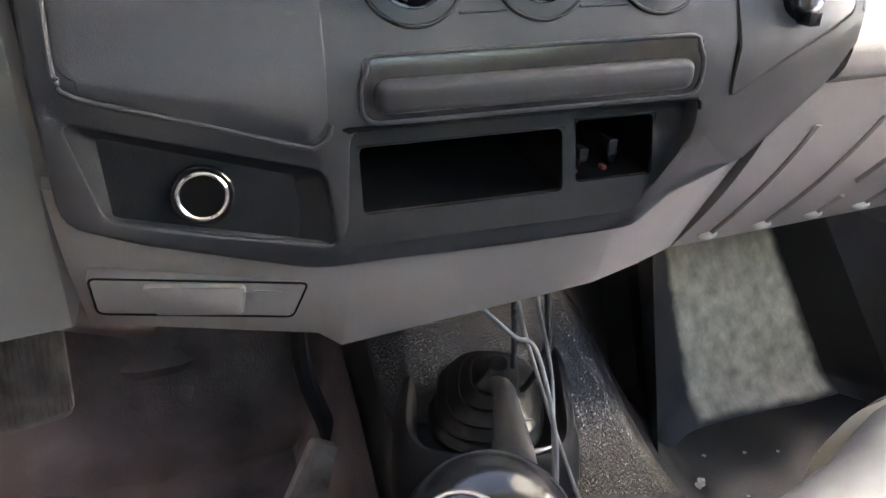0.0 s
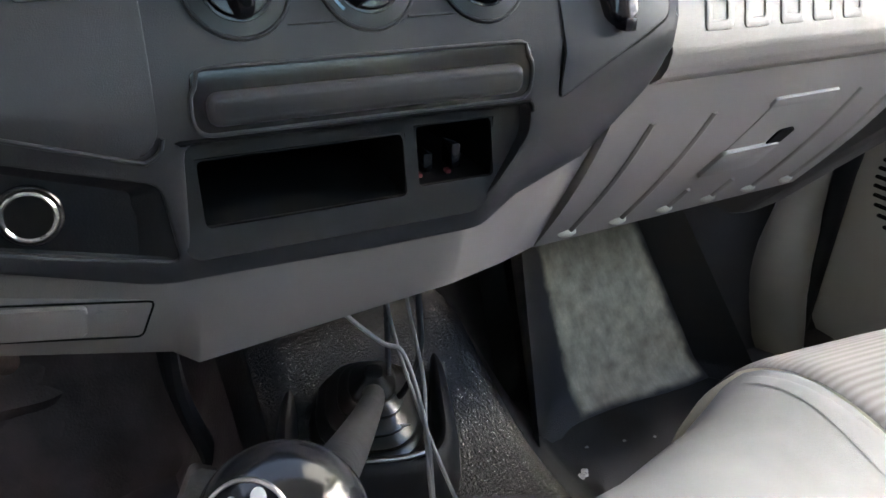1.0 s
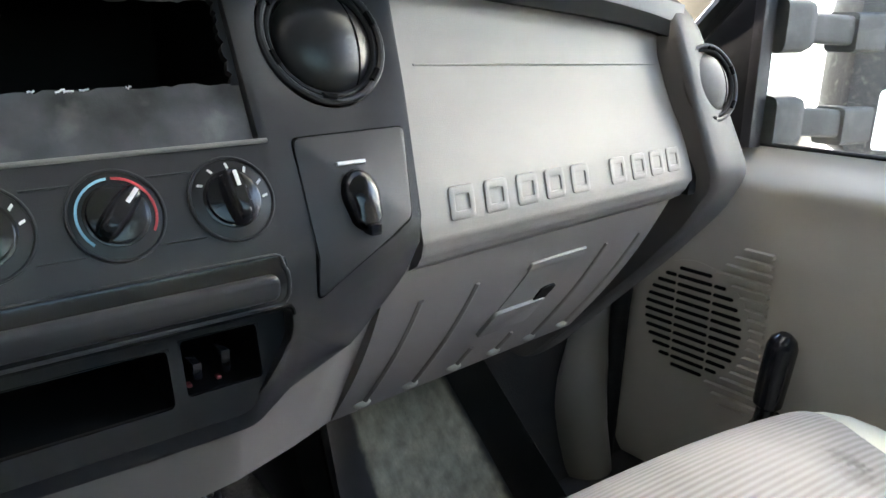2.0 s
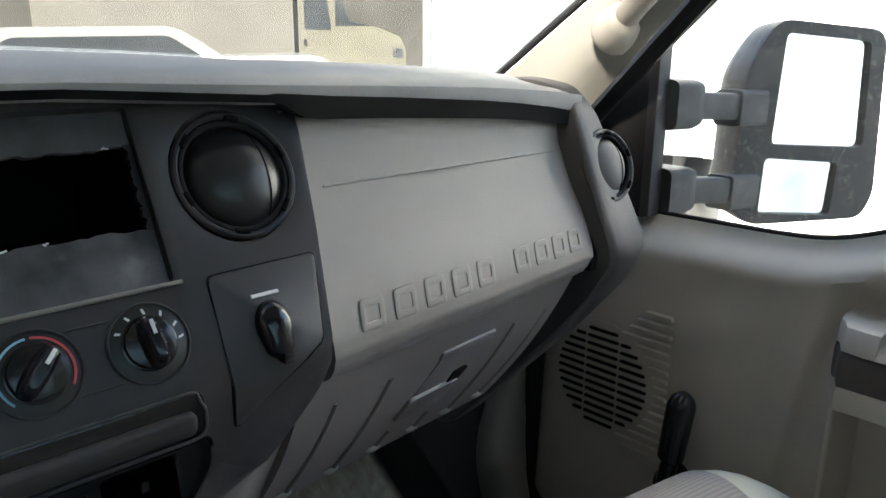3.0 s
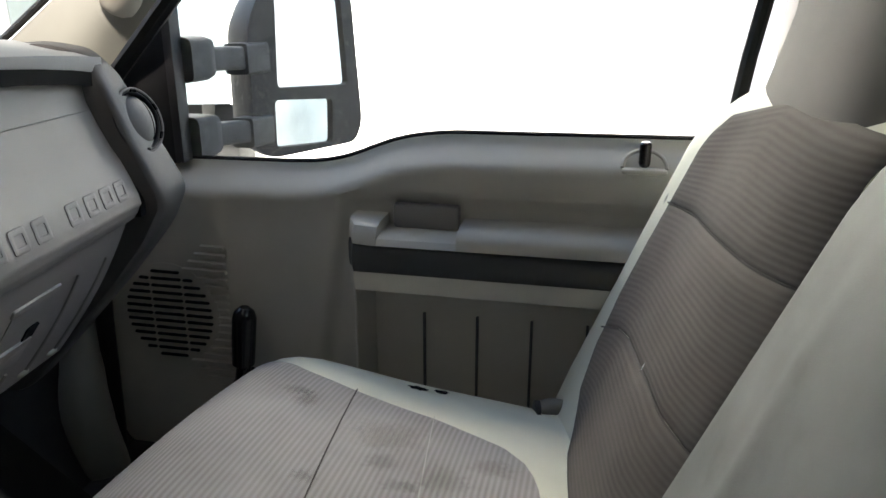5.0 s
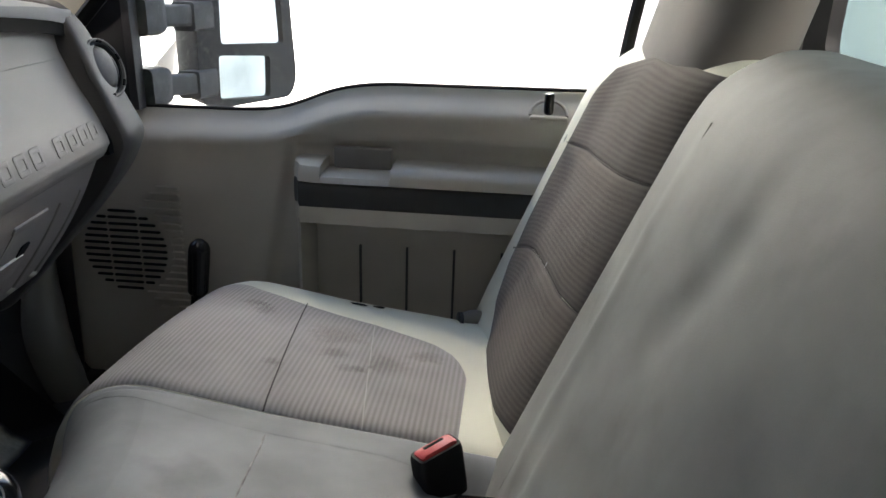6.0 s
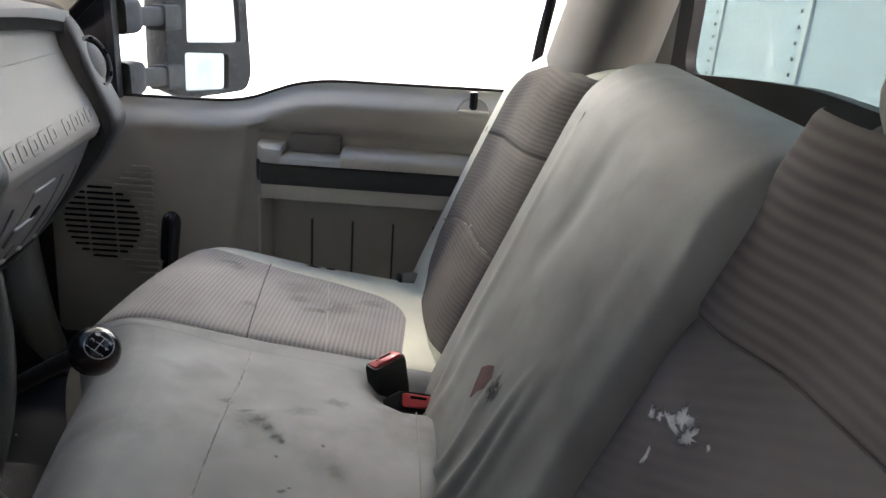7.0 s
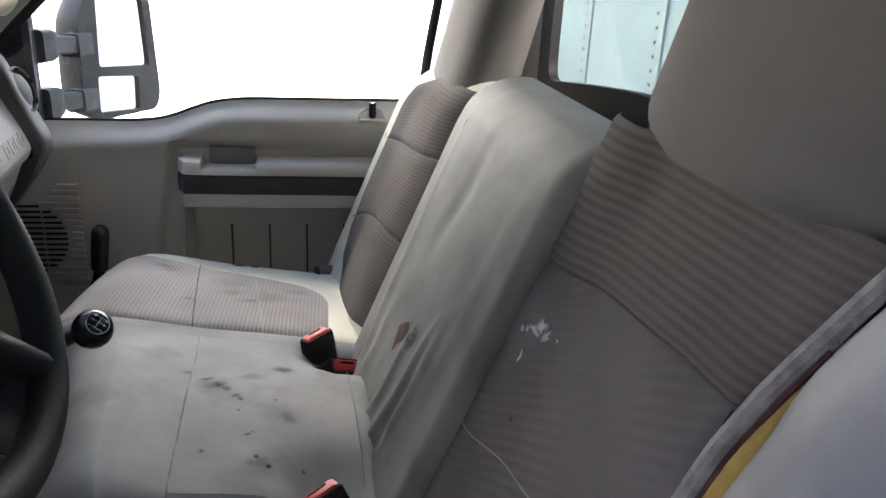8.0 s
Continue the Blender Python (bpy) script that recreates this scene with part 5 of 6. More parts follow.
PB = [(0.36, 0.29, 0.785, 0.0, 0.12, 0.03, 0.0), (0.45, 0.285, 0.81, 0.0, 0.13, 0.03, 0.0), (0.7, 0.28, 0.818, 0.0, 0.13, 0.03, 0.0), (0.79, 0.28, 0.815, 0.0, 0.13, 0.03, 0.0), (0.83, 0.283, 0.795, 0.0, 0.13, 0.03, 0.0), (0.865, 0.29, 0.752, -0.003, 0.12, 0.03, 0.0), (0.905, 0.31, 0.7, -0.006, 0.11, 0.03, 0.0)]


def pb_edges(z):
    return lerp_list([(l[0], l[1]) for l in PB], z), lerp_list([(l[0], l[2]) for l in PB], z)


def pb_swell(x, z):
    """The outer wing of the backrest stands forward of its middle."""
    e0, e1 = pb_edges(z)
    return 0.03 * sstep(e1 - 0.2, e1 - 0.035, x) * sstep(0.93, 0.8, z) + 0.012 * max(0.0, 1 - ((x - 0.5) / 0.24) ** 2) - 0.012 * sstep(0.38, 0.285, x)


backrest(PB, VINYL, pseat, ruck=pb_swell, fine=40)


def on_pback(x, z, w):
    e0, e1 = pb_edges(z)
    d = min(x - e0, e1 - x)
    top = max(0.0, (z - 0.855) / 0.05)
    return Vector((x, back_y(z) + pb_swell(x, z) - roll(d, 0.03) - 0.05 * (1 - math.sqrt(max(0.0, 1 - min(1, top) ** 2))) + w, z))


def pb_seam(x):
    return 0.785 - 0.06 * (x - 0.28) / 0.47


def pback_panel(name, z0f, z1f, lf, rf, material):
    def place(x, v, w):
        return on_pback(x, z0f(x) + (z1f(x) - z0f(x)) * v, w)
    sewn(name, place, lf, rf, span(0, 1, 22), material, pseat, uvf=lambda u, v: (0.62 + 0.15 * v if z0f(0.5) > 0.7 else 0.3 + 0.19 * v, u), puff=0.006)


def pb_low(x):
    return lerp_list([(0.29, 0.635), (0.35, 0.63), (0.44, 0.62), (0.55, 0.6), (0.68, 0.57), (0.76, 0.535)], x)


def pb_right(v):
    return lerp_list([(0, 0.59), (0.05, 0.648), (0.12, 0.692), (0.25, 0.722), (0.5, 0.737), (0.8, 0.74), (1, 0.737)], v)


pback_panel("back_insert_base", lambda x: 0.472 - 0.17 * (x - 0.318), lambda x: pb_low(x) - 0.0006, lambda v: 0.292, lambda v: pb_right(0.3 * v), CLOTH_SHADED)
pback_panel("back_insert_lower", lambda x: pb_low(x) + 0.0006, lambda x: pb_seam(x) - 0.0006, lambda v: 0.292, lambda v: pb_right(0.3 + 0.7 * v), CLOTH_SHADED)
pback_panel("back_insert_upper", lambda x: pb_seam(x) + 0.0006, lambda x: 0.892 - 0.26 * max(0.0, x - 0.52), lambda v: 0.292 + 0.02 * v, lambda v: lerp_list([(0, 0.737), (0.6, 0.733), (0.85, 0.712), (1, 0.675)], v), CLOTH_SHADED)
seam("back_seam", [on_pback(x, pb_seam(x), 0.0012) for x in span(0.295, 0.742, 16)], 0.0012, THREAD, pseat)
# flat dark blot painted for the shade in the seam's dimple
blot("dimple_shade", on_pback, 0.735, 0.733, 0.007, 0.01, STAIN_SHADE, pseat, 77, w=0.0085)
seam("back_seam", [on_pback(x, pb_low(x), 0.0018) for x in span(0.3, 0.735, 16)], 0.0012, CLOTH_PLAIN, pseat)
blot("lint_speck", on_pback, 0.466, 0.626, 0.005, 0.009, CHALK, pseat, 70, w=0.009)


def headrest(xm, hw, zc, yc, parent, material, nip=0.42):
    """A block with a rounded top and a bottom that curves up at both ends."""
    rings = []
    for t in [*[0.16 * (1 - math.cos(a)) for a in span(0.0, math.pi / 2, 9)], *span(0.2, 0.7, 7), *[0.7 + 0.3 * math.sin(a) for a in span(0.1, math.pi / 2, 8)]]:
        z = zc + 0.34 * t
        k = max(0.0, (t - 0.7) / 0.3)
        s = math.sqrt(max(0.02, 1 - k * k))
        q0 = max(0.0, 1 - t / 0.16)
        w = hw * (1.0 - 0.1 * t) * s * (1 - nip * q0 ** 2)
        low = 1 - 0.3 * q0 ** 3
        cy = yc - 0.25 * (z - zc)
        ring = []
        for q in range(40):
            th = 2 * math.pi * q / 40
            cs, sn = math.cos(th), math.sin(th)
            m = (abs(cs) ** 3.5 + abs(sn) ** 3.5) ** (-1 / 3.5)
            ring.append(Vector((xm + w * cs * m, cy + 0.062 * s * low * sn * m, z)))
        rings.append(ring)
    return ppart("headrest", loft(rings), material, parent)


headrest(0.55, 0.195, 0.83, -0.39, pseat, HEAD_CLOTH, 0.16)

# belt buckles between the seats
def buckle(name, top, low, wide, label, tilt=(0, 0, 1)):
    b = thing(name, label, "buckle", group="seat belt buckles", at=low)
    t, l = Vector(top), Vector(low)
    d = (t - l).normalized()
    s = Vector(wide).normalized()
    s = (s - d * s.dot(d)).normalized()
    n = d.cross(s)
    L = (t - l).length
    def pl(u, v, w):
        return l + s * u + d * v + n * w
    bm = loft([[pl(u * k, v, w * k) for u, w in rounded(rect(-0.028, 0.028, -0.013, 0.013), 0.006)] for v, k in ((0, 0.8), (L * 0.1, 0.92), (L * 0.5, 1), (L * 0.93, 1.0), (L, 0.95))])
    ppart("body", bm, MATT_BLACK, b)
    bm = loft([[pl(u * k, L + h, w * k) for u, w in rounded(rect(-0.0235, 0.0235, -0.009, 0.009), 0.004)] for h, k in ((-0.004, 1), (0.002, 1), (0.004, 0.85))])
    pb = ppart("button", bm, BUCKLE_RED, b, "red release button")
    bm = loft([[pl(u, L + h, w) for u, w in rounded(rect(-0.013, 0.013, 0.002, 0.0055), 0.0015)] for h in (0.003, 0.0046)])
    ppart("slot", bm, DARK_HOLE, pb)
    return b


buckle("belt_buckle", (0.233, -0.11, 0.5), (0.235, -0.125, 0.405), (0.04, -0.045, 0), "black upright belt buckle with a red button")
buckle("belt_buckle", (0.179, -0.158, 0.47), (0.212, -0.126, 0.431), (0.024, -0.048, -0.019), "black belt buckle lying flat, red button forward")
buckle("belt_buckle", (-0.172, -0.119, 0.494), (-0.176, -0.148, 0.428), (0.02, -0.045, 0), "black belt buckle with a red button on the middle seat")

# middle seat
MX0, MX1, MY0, MY1 = -0.255, 0.3, -0.2, 0.33
mseat = thing("middle_seat", "stained pale vinyl middle seat between the outer seats", "seat", at=(0.05, 0, 0.17))


def m_front(x):
    """The middle cushion's nose runs back towards the driver."""
    return lerp_list([(-0.255, 0.165), (-0.175, 0.188), (0.0, 0.218), (0.1, 0.24), (0.2, 0.28), (0.28, 0.325), (0.3, 0.332)], x)


def m_plan(x, y):
    k = sstep(-0.05, MY1, y)
    return x, y + (m_front(x) + 0.02 - MY1) * k


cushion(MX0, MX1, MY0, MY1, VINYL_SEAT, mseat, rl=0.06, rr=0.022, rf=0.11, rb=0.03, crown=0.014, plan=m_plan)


def on_mcush(x, y, w):
    px, py = m_plan(x, y)
    return Vector((px, py, cushion_top(x, y, MX0, MX1, MY0, MY1, 0.06, 0.022, 0.11, 0.03, 0.014) + w))


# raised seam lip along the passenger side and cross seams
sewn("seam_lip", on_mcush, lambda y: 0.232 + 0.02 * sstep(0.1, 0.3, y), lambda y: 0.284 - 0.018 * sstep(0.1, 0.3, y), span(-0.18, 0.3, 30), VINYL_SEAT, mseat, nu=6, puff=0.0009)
seam("cross_seam", [on_mcush(x, 0.079, 0.0003) for x in span(-0.23, 0.225, 20)], 0.0012, HEM_PALE, mseat)
seam("cross_seam", [on_mcush(x, -0.165 + 0.01 * math.sin(6 * x), 0.0003) for x in span(-0.2, 0.2, 18)], 0.0009, HEM, mseat)
seam("side_seam", [on_mcush(-0.192 - 0.08 * (y + 0.08), y, -0.0003) for y in span(-0.1, 0.075, 16)], 0.0008, HEM, mseat)
SPOTS = [(0.036, 0.05, 0.006, 0.02, 0.5, STAIN_SHADE), (0.022, 0.026, 0.011, 0.017, 0.7, STAIN_SHADE), (0.012, 0.012, 0.012, 0.01, 0.4, STAIN_SHADE), (-0.006, -0.004, 0.006, 0.013, 0.6, STAIN_SHADE), (-0.013, -0.012, 0.008, 0.007, 0.2, STAIN_SHADE),
         (0.05, 0.085, 0.01, 0.016, 0.1, STAIN_SOFT), (0.02, 0.04, 0.024, 0.034, 0.6, STAIN_SOFT), (-0.04, -0.012, 0.004, 0.004, 0, STAIN_SHADE), (-0.09, -0.03, 0.004, 0.008, 0.4, STAIN_SHADE), (-0.084, -0.036, 0.003, 0.004, 0.0, STAIN_SHADE),
         (-0.13, 0.032, 0.006, 0.006, 0.2, STAIN_SHADE), (-0.14, -0.05, 0.016, 0.02, 0.2, STAIN_SOFT), (-0.13, -0.044, 0.005, 0.004, 0.1, STAIN_SHADE), (-0.147, -0.06, 0.005, 0.005, 0.7, STAIN_SHADE), (-0.142, -0.1, 0.004, 0.005, 0, STAIN_SHADE),
         (-0.05, -0.08, 0.022, 0.014, 0.3, STAIN_SOFT), (0.06, -0.02, 0.02, 0.03, 0.3, STAIN_SOFT), (-0.01, -0.06, 0.004, 0.004, 0.2, STAIN_SHADE), (0.1, -0.06, 0.018, 0.024, 0.0, STAIN_SOFT)]
for k, (x, y, ru, rv, tn, mt) in enumerate(SPOTS):
    blot("stain", on_mcush, x, y, ru, rv, mt, mseat, 80 + k, w=0.0012, turn=tn)

FOLDS = [(-0.105, 0.46, -0.15, 0.72, 0.007, 0.013), (-0.06, 0.46, -0.125, 0.7, 0.009, 0.013), (-0.14, 0.46, -0.19, 0.88, 0.003, 0.02), (-0.01, 0.46, -0.05, 0.64, 0.007, 0.012), (-0.085, 0.44, -0.12, 0.6, -0.006, 0.01),
         (0.05, 0.7, 0.0, 0.9, -0.006, 0.03), (0.17, 0.48, 0.2, 0.85, 0.004, 0.018), (0.12, 0.46, 0.1, 0.62, 0.005, 0.02)]


def fold(x, z):
    """Slack of the cover: soft ridges running up the backrest."""
    h = 0.0
    for xa, za, xb, zb, a, w in FOLDS:
        t = (z - za) / (zb - za)
        if -0.1 < t < 1.1:
            c = xa + (xb - xa) * t + 0.006 * math.sin(9 * t)
            h += a * math.exp(-((x - c) / w) ** 2) * math.sin(math.pi * min(1, max(0, (t + 0.1) / 1.2)))
    return h + 0.003 * noise.noise(Vector((x * 12, z * 7, 3.1)))


def mid_ruck(x, z):
    """Slack, dying out at the sides."""
    edge = max(0.0, min(1.0, (0.262 - x) / 0.05, (x + 0.25) / 0.03))
    return fold(x, z) * edge


def on_mback(x, z, w):
    f = max(0.0, 1 - ((x - 0.026) / 0.275) ** 2)
    return Vector((x, back_y(z) + 0.0135 * f + mid_ruck(x, z) + w, z))


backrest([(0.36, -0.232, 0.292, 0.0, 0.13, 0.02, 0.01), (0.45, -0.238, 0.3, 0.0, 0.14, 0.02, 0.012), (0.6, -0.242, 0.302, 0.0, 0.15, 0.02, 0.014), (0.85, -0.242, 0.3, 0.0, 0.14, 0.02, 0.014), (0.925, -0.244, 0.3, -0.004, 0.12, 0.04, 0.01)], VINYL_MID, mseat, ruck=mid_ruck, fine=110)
seam("back_seam", [on_mback(0.2, z, -0.0013) for z in span(0.48, 0.87, 40)], 0.0012, HEM, mseat)
bm = bmesh.new()
vv = [bm.verts.new(on_mback(x - 0.009, z, 0.0022)) for x, z in ((0.031, 0.617), (0.013, 0.63), (-0.008, 0.641), (-0.02, 0.634), (-0.016, 0.618), (-0.006, 0.61), (0.002, 0.603), (0.008, 0.592), (0.015, 0.588), (0.022, 0.6))]
bm.faces.new(vv)
ppart("stain", bm, RUST, mseat, "reddish-brown stain")
for k, (x, z) in enumerate(((-0.045, 0.634), (-0.056, 0.63), (-0.051, 0.643), (-0.063, 0.638))):
    blot("stain", on_mback, x, z, 0.008, 0.014, STAIN_SHADE, mseat, 110 + k, w=0.0022, spread=0.6)

# driver's seat
dseat = thing("driver_seat", "worn taupe driver's seat with a torn outer bolster", "seat", at=(-0.5, 0, 0.17))
cushion(-0.82, -0.262, -0.22, 0.33, CLOTH_PLAIN, dseat, rl=0.07, rr=0.04, rf=0.1, rb=0.03)


def d_swell(x, z):
    """The inner edge of the driver's backrest comes forward to meet the middle one."""
    return 0.018 * sstep(-0.36, -0.26, x)


def on_dback(x, z, w):
    f = max(0.0, 1 - ((x + 0.467) / 0.27) ** 2)
    side = 0.05 * max(0.0, (abs(x + 0.467) - 0.24) / 0.05) ** 2
    return Vector((x, back_y(z) - 0.05 + 0.016 * f + d_swell(x, z) - min(side, 0.05) + w, z))


backrest([(0.36, -0.72, -0.2, -0.055, 0.12, 0.05, 0.012), (0.5, -0.74, -0.195, -0.05, 0.14, 0.055, 0.016), (0.85, -0.72, -0.195, -0.052, 0.14, 0.055, 0.016), (0.97, -0.66, -0.22, -0.06, 0.12, 0.05, 0.012)], CLOTH_PLAIN, dseat, ruck=d_swell, fine=60)


def d_seam(x):
    return lerp_list([(-0.62, 0.844), (-0.5, 0.842), (-0.4, 0.833), (-0.32, 0.824), (-0.24, 0.814), (-0.2, 0.808)], x)


def dplace_low(x, v, w):
    return on_dback(x, 0.46 + (d_seam(x) - 0.0008 - 0.46) * v, w)


def dplace_up(x, v, w):
    return on_dback(x, d_seam(x) + 0.0008 + (0.955 - d_seam(x)) * v, w)


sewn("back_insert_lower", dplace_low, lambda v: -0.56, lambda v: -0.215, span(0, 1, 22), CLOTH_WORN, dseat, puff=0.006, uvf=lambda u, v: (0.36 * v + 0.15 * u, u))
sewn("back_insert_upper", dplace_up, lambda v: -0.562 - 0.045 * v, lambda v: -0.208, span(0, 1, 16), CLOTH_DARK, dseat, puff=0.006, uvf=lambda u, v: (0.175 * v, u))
seam("back_seam", [on_dback(x, d_seam(x), 0.0012) for x in span(-0.57, -0.21, 20)], 0.001, CLOTH_PLAIN, dseat)
seam("back_seam", [on_dback(-0.196 - 0.3 * t, 0.622 + 0.068 * t, 0.0064) for t in span(0.03, 1, 16)], 0.0009, HEM, dseat)
for k, (x, z, ru, rv) in enumerate(((-0.306, 0.762, 0.013, 0.011), (-0.297, 0.754, 0.02, 0.006), (-0.318, 0.756, 0.008, 0.008), (-0.276, 0.746, 0.007, 0.007), (-0.297, 0.726, 0.004, 0.01), (-0.336, 0.762, 0.004, 0.004), (-0.286, 0.751, 0.006, 0.005))):
    blot("paint_spot", on_dback, x, z + 0.011, ru, rv, CHALK, dseat, 130 + k, w=0.0085, spread=0.55)
blot("stain", on_dback, -0.33, 0.69, 0.003, 0.003, RUST, dseat, 140, w=0.0085)
# outer bolster, split from the cover along its seam
def tear_x(z):
    return lerp_list([(0.5, -0.556), (0.779, -0.562), (0.822, -0.5645), (0.865, -0.574), (0.896, -0.584), (0.931, -0.597), (0.98, -0.616)], z)


def gape(z):
    """Width of the split: wide below, closing near the top."""
    return 0.011 * sstep(0.9, 0.83, z) + 0.0005


rings = []
for z in span(0.42, 0.985, 30):
    x0, k = tear_x(z) - 0.016 - gape(z), math.sqrt(max(0.04, 1 - max(0.0, (z - 0.9) / 0.09) ** 2))
    ring = [Vector((x0 - 0.135 * q, back_y(z) - 0.05 + 0.014 * (1 - q) + k * 0.034 * math.sin(math.pi * q) ** 0.8 + 0.0015 * noise.noise(Vector((9 * q, 14 * z, 1.0))), z)) for q in span(0, 1, 20)]
    ring += [Vector((x0 - 0.135 * q, back_y(z) - 0.052 - k * 0.05 * math.sin(math.pi * q), z)) for q in span(1, 0, 12)[1:-1]]
    rings.append(ring)
ppart("bolster", loft(rings), BOLSTER, dseat, "grey outer bolster split along its seam")
random.seed(12)
zz = span(0.5, 0.968, 130)
fr = [0.0011 * noise.noise(Vector((0, 90 * z, 2.0))) + 0.0016 * noise.noise(Vector((0, 25 * z, 5.0))) for z in zz]
bm = bmesh.new()
g = [[bm.verts.new(on_dback(tear_x(z) - 0.0145 * q + (1.0 if q > 0.9 else 0.3) * f, z, 0.0065 + 0.0035 * math.sin(math.pi * min(1, q)) - 0.004 * max(0.0, q - 0.95) * 20)) for q in (0.0, 0.15, 0.5, 0.85, 1.0)] for z, f in zip(zz, fr)]
for i in range(len(zz) - 1):
    for j in range(4):
        bm.faces.new((g[i][j], g[i + 1][j], g[i + 1][j + 1], g[i][j + 1]))
ppart("frayed_edge", bm, HEM_PALE, dseat, "pale frayed seam edge")
bm = sheet(lambda q, z: on_dback(tear_x(z) - 0.011 - (0.006 + gape(z)) * q, z, -0.001 + 0.0055 * math.sin(math.pi * q) * min(1.0, gape(z) / 0.012) + 0.0008 * noise.noise(Vector((300 * q, 120 * z, 0)))), span(0, 1, 9), span(0.5, 0.905, 90))
ppart("foam", bm, FOAM, dseat, "exposed yellow foam")
ppart("torn_lining", tube([on_dback(tear_x(z) - 0.0165, z, 0.0035) for z in span(0.5, 0.9, 50)], 0.0022, 6), RUST, dseat, "dark red-brown torn lining")
headrest(-0.425, 0.19, 0.93, -0.452, dseat, HEAD_CLOTH)

# ---- gear lever ----
LEVER_GREY = mat("dusty_lever_rubber", (0.024, 0.0235, 0.0235), 0.4, vary=0.3, scale=30, grain=400, bump=0.2, spec=0.4)
lever = thing("gear_lever", "black gear lever with a round shift knob", "gear lever", at=(0.05, 0.55, 0.3))
KC = Vector((-0.1165, 0.1275, 0.6855))
ppart("stick", tube(smooth_line([(0.05, 0.52, 0.4), (0.02, 0.43, 0.47), (-0.03, 0.31, 0.555), (-0.087, 0.178, 0.652), (-0.108, 0.14, 0.678)]), 0.0082, 12), LEVER_GREY, lever)
bm = bmesh.new()
bmesh.ops.create_uvsphere(bm, u_segments=40, v_segments=24, radius=0.0219)
for v in bm.verts:
    v.co = v.co + KC
knob = ppart("knob", bm, GLOSS_BLACK, lever, "glossy black ball knob")
KN = Vector((-0.57, -0.5, 0.65)).normalized()
KR = (Vector((1, 0, 0)) - KN * KN.x).normalized()
KU = KN.cross(KR)


def on_knob(u, v, w):
    d = (KN * 0.0219 + KR * u + KU * v).normalized()
    return KC + d * (0.0219 + w)


ringp = [on_knob(0.0145 * math.cos(a), 0.0145 * math.sin(a), 0.0) for a in span(0, 2 * math.pi, 49)]
ppart("cap_ring", tube(ringp, 0.0007, 6, caps=False), STEEL, knob)


def knob_text(ch, u, v, size):
    cu = bpy.data.curves.new("shift_mark", "FONT")
    cu.body, cu.size, cu.align_x, cu.align_y, cu.extrude = ch, size, "CENTER", "CENTER", 0.00015
    ob = bpy.data.objects.new("tmp", cu)
    me = bpy.data.meshes.new_from_object(ob)
    bpy.data.objects.remove(ob)
    for q in me.vertices:
        q.co = on_knob(u + q.co.x, v + q.co.y, 0.0003 + q.co.z)
    me.materials.append(WHITE_INK)
    o = new("shift_mark", me)
    o.parent = knob
    return o


for ch, u, v in (("1", -0.0072, 0.0072), ("3", 0.0, 0.0072), ("2", -0.0072, -0.0072), ("4", 0.0, -0.0072), ("R", 0.0072, -0.0072)):
    knob_text(ch, u, v, 0.0062)
bm = bmesh.new()
cc = bm.verts.new(on_knob(0.0072, 0.0072, 0.0004))
rr = [bm.verts.new(on_knob(0.0072 + 0.0021 * math.cos(a), 0.0072 + 0.0028 * math.sin(a), 0.0004)) for a in span(0, 2 * math.pi, 17)[:-1]]
for i in range(16):
    bm.faces.new((cc, rr[i], rr[(i + 1) % 16]))
ppart("shift_mark", bm, WHITE_INK, knob)
for a, b in (((-0.0072, 0.0038), (-0.0072, -0.0038)), ((0, 0.0038), (0, -0.0038)), ((0.0072, 0.0038), (0.0072, -0.0038)), ((-0.0072, 0), (0.0072, 0))):
    ppart("shift_line", tube([on_knob(a[0] + (b[0] - a[0]) * t, a[1] + (b[1] - a[1]) * t, 0.0002) for t in span(0, 1, 6)], 0.0004, 5), WHITE_INK, knob)


def superring(cx, cy, z, a, b, n=32, p=3.5):
    out = []
    for k in range(n):
        t = 2 * math.pi * k / n
        c, s = math.cos(t), math.sin(t)
        m = (abs(c) ** p + abs(s) ** p) ** (-1 / p)
        out.append(Vector((cx + a * c * m, cy + b * s * m, z)))
    return out


# the boot's base sits turned on the tunnel
BOOT_AT = Matrix.Translation((0.058, 0.556, 0.0)) @ Matrix.Rotation(radians(-20), 4, "Z")


def boot_ring(z, a, b, n=64, p=4.5, dx=0.0, dy=0.0):
    return [BOOT_AT @ q for q in superring(dx, dy, z, a, b, n, p)]


boot_prof = [(0.0, 1.0), (0.08, 0.98), (0.16, 0.86), (0.24, 0.88), (0.34, 0.7), (0.42, 0.72), (0.52, 0.54), (0.6, 0.55), (0.7, 0.38), (0.78, 0.38), (0.9, 0.24), (1.0, 0.14)]
boot = ppart("boot", loft([boot_ring(0.35 + 0.08 * h, 0.056 * k, 0.078 * k, 48, 2.8, 0.008 * h, -0.045 * h) for h, k in [(h, lerp_list(boot_prof, h)) for h in span(0, 1, 49)]]), RUBBER, lever, "black ribbed rubber boot")
ppart("boot_base", loft([boot_ring(z, a, b) for z, a, b in ((0.3, 0.09, 0.116), (0.345, 0.086, 0.112), (0.364, 0.081, 0.106), (0.3705, 0.077, 0.102), (0.3725, 0.0735, 0.098), (0.3705, 0.07, 0.094), (0.362, 0.066, 0.09), (0.35, 0.064, 0.087))]), MATT_BLACK, lever, "black rubber bead round the boot")
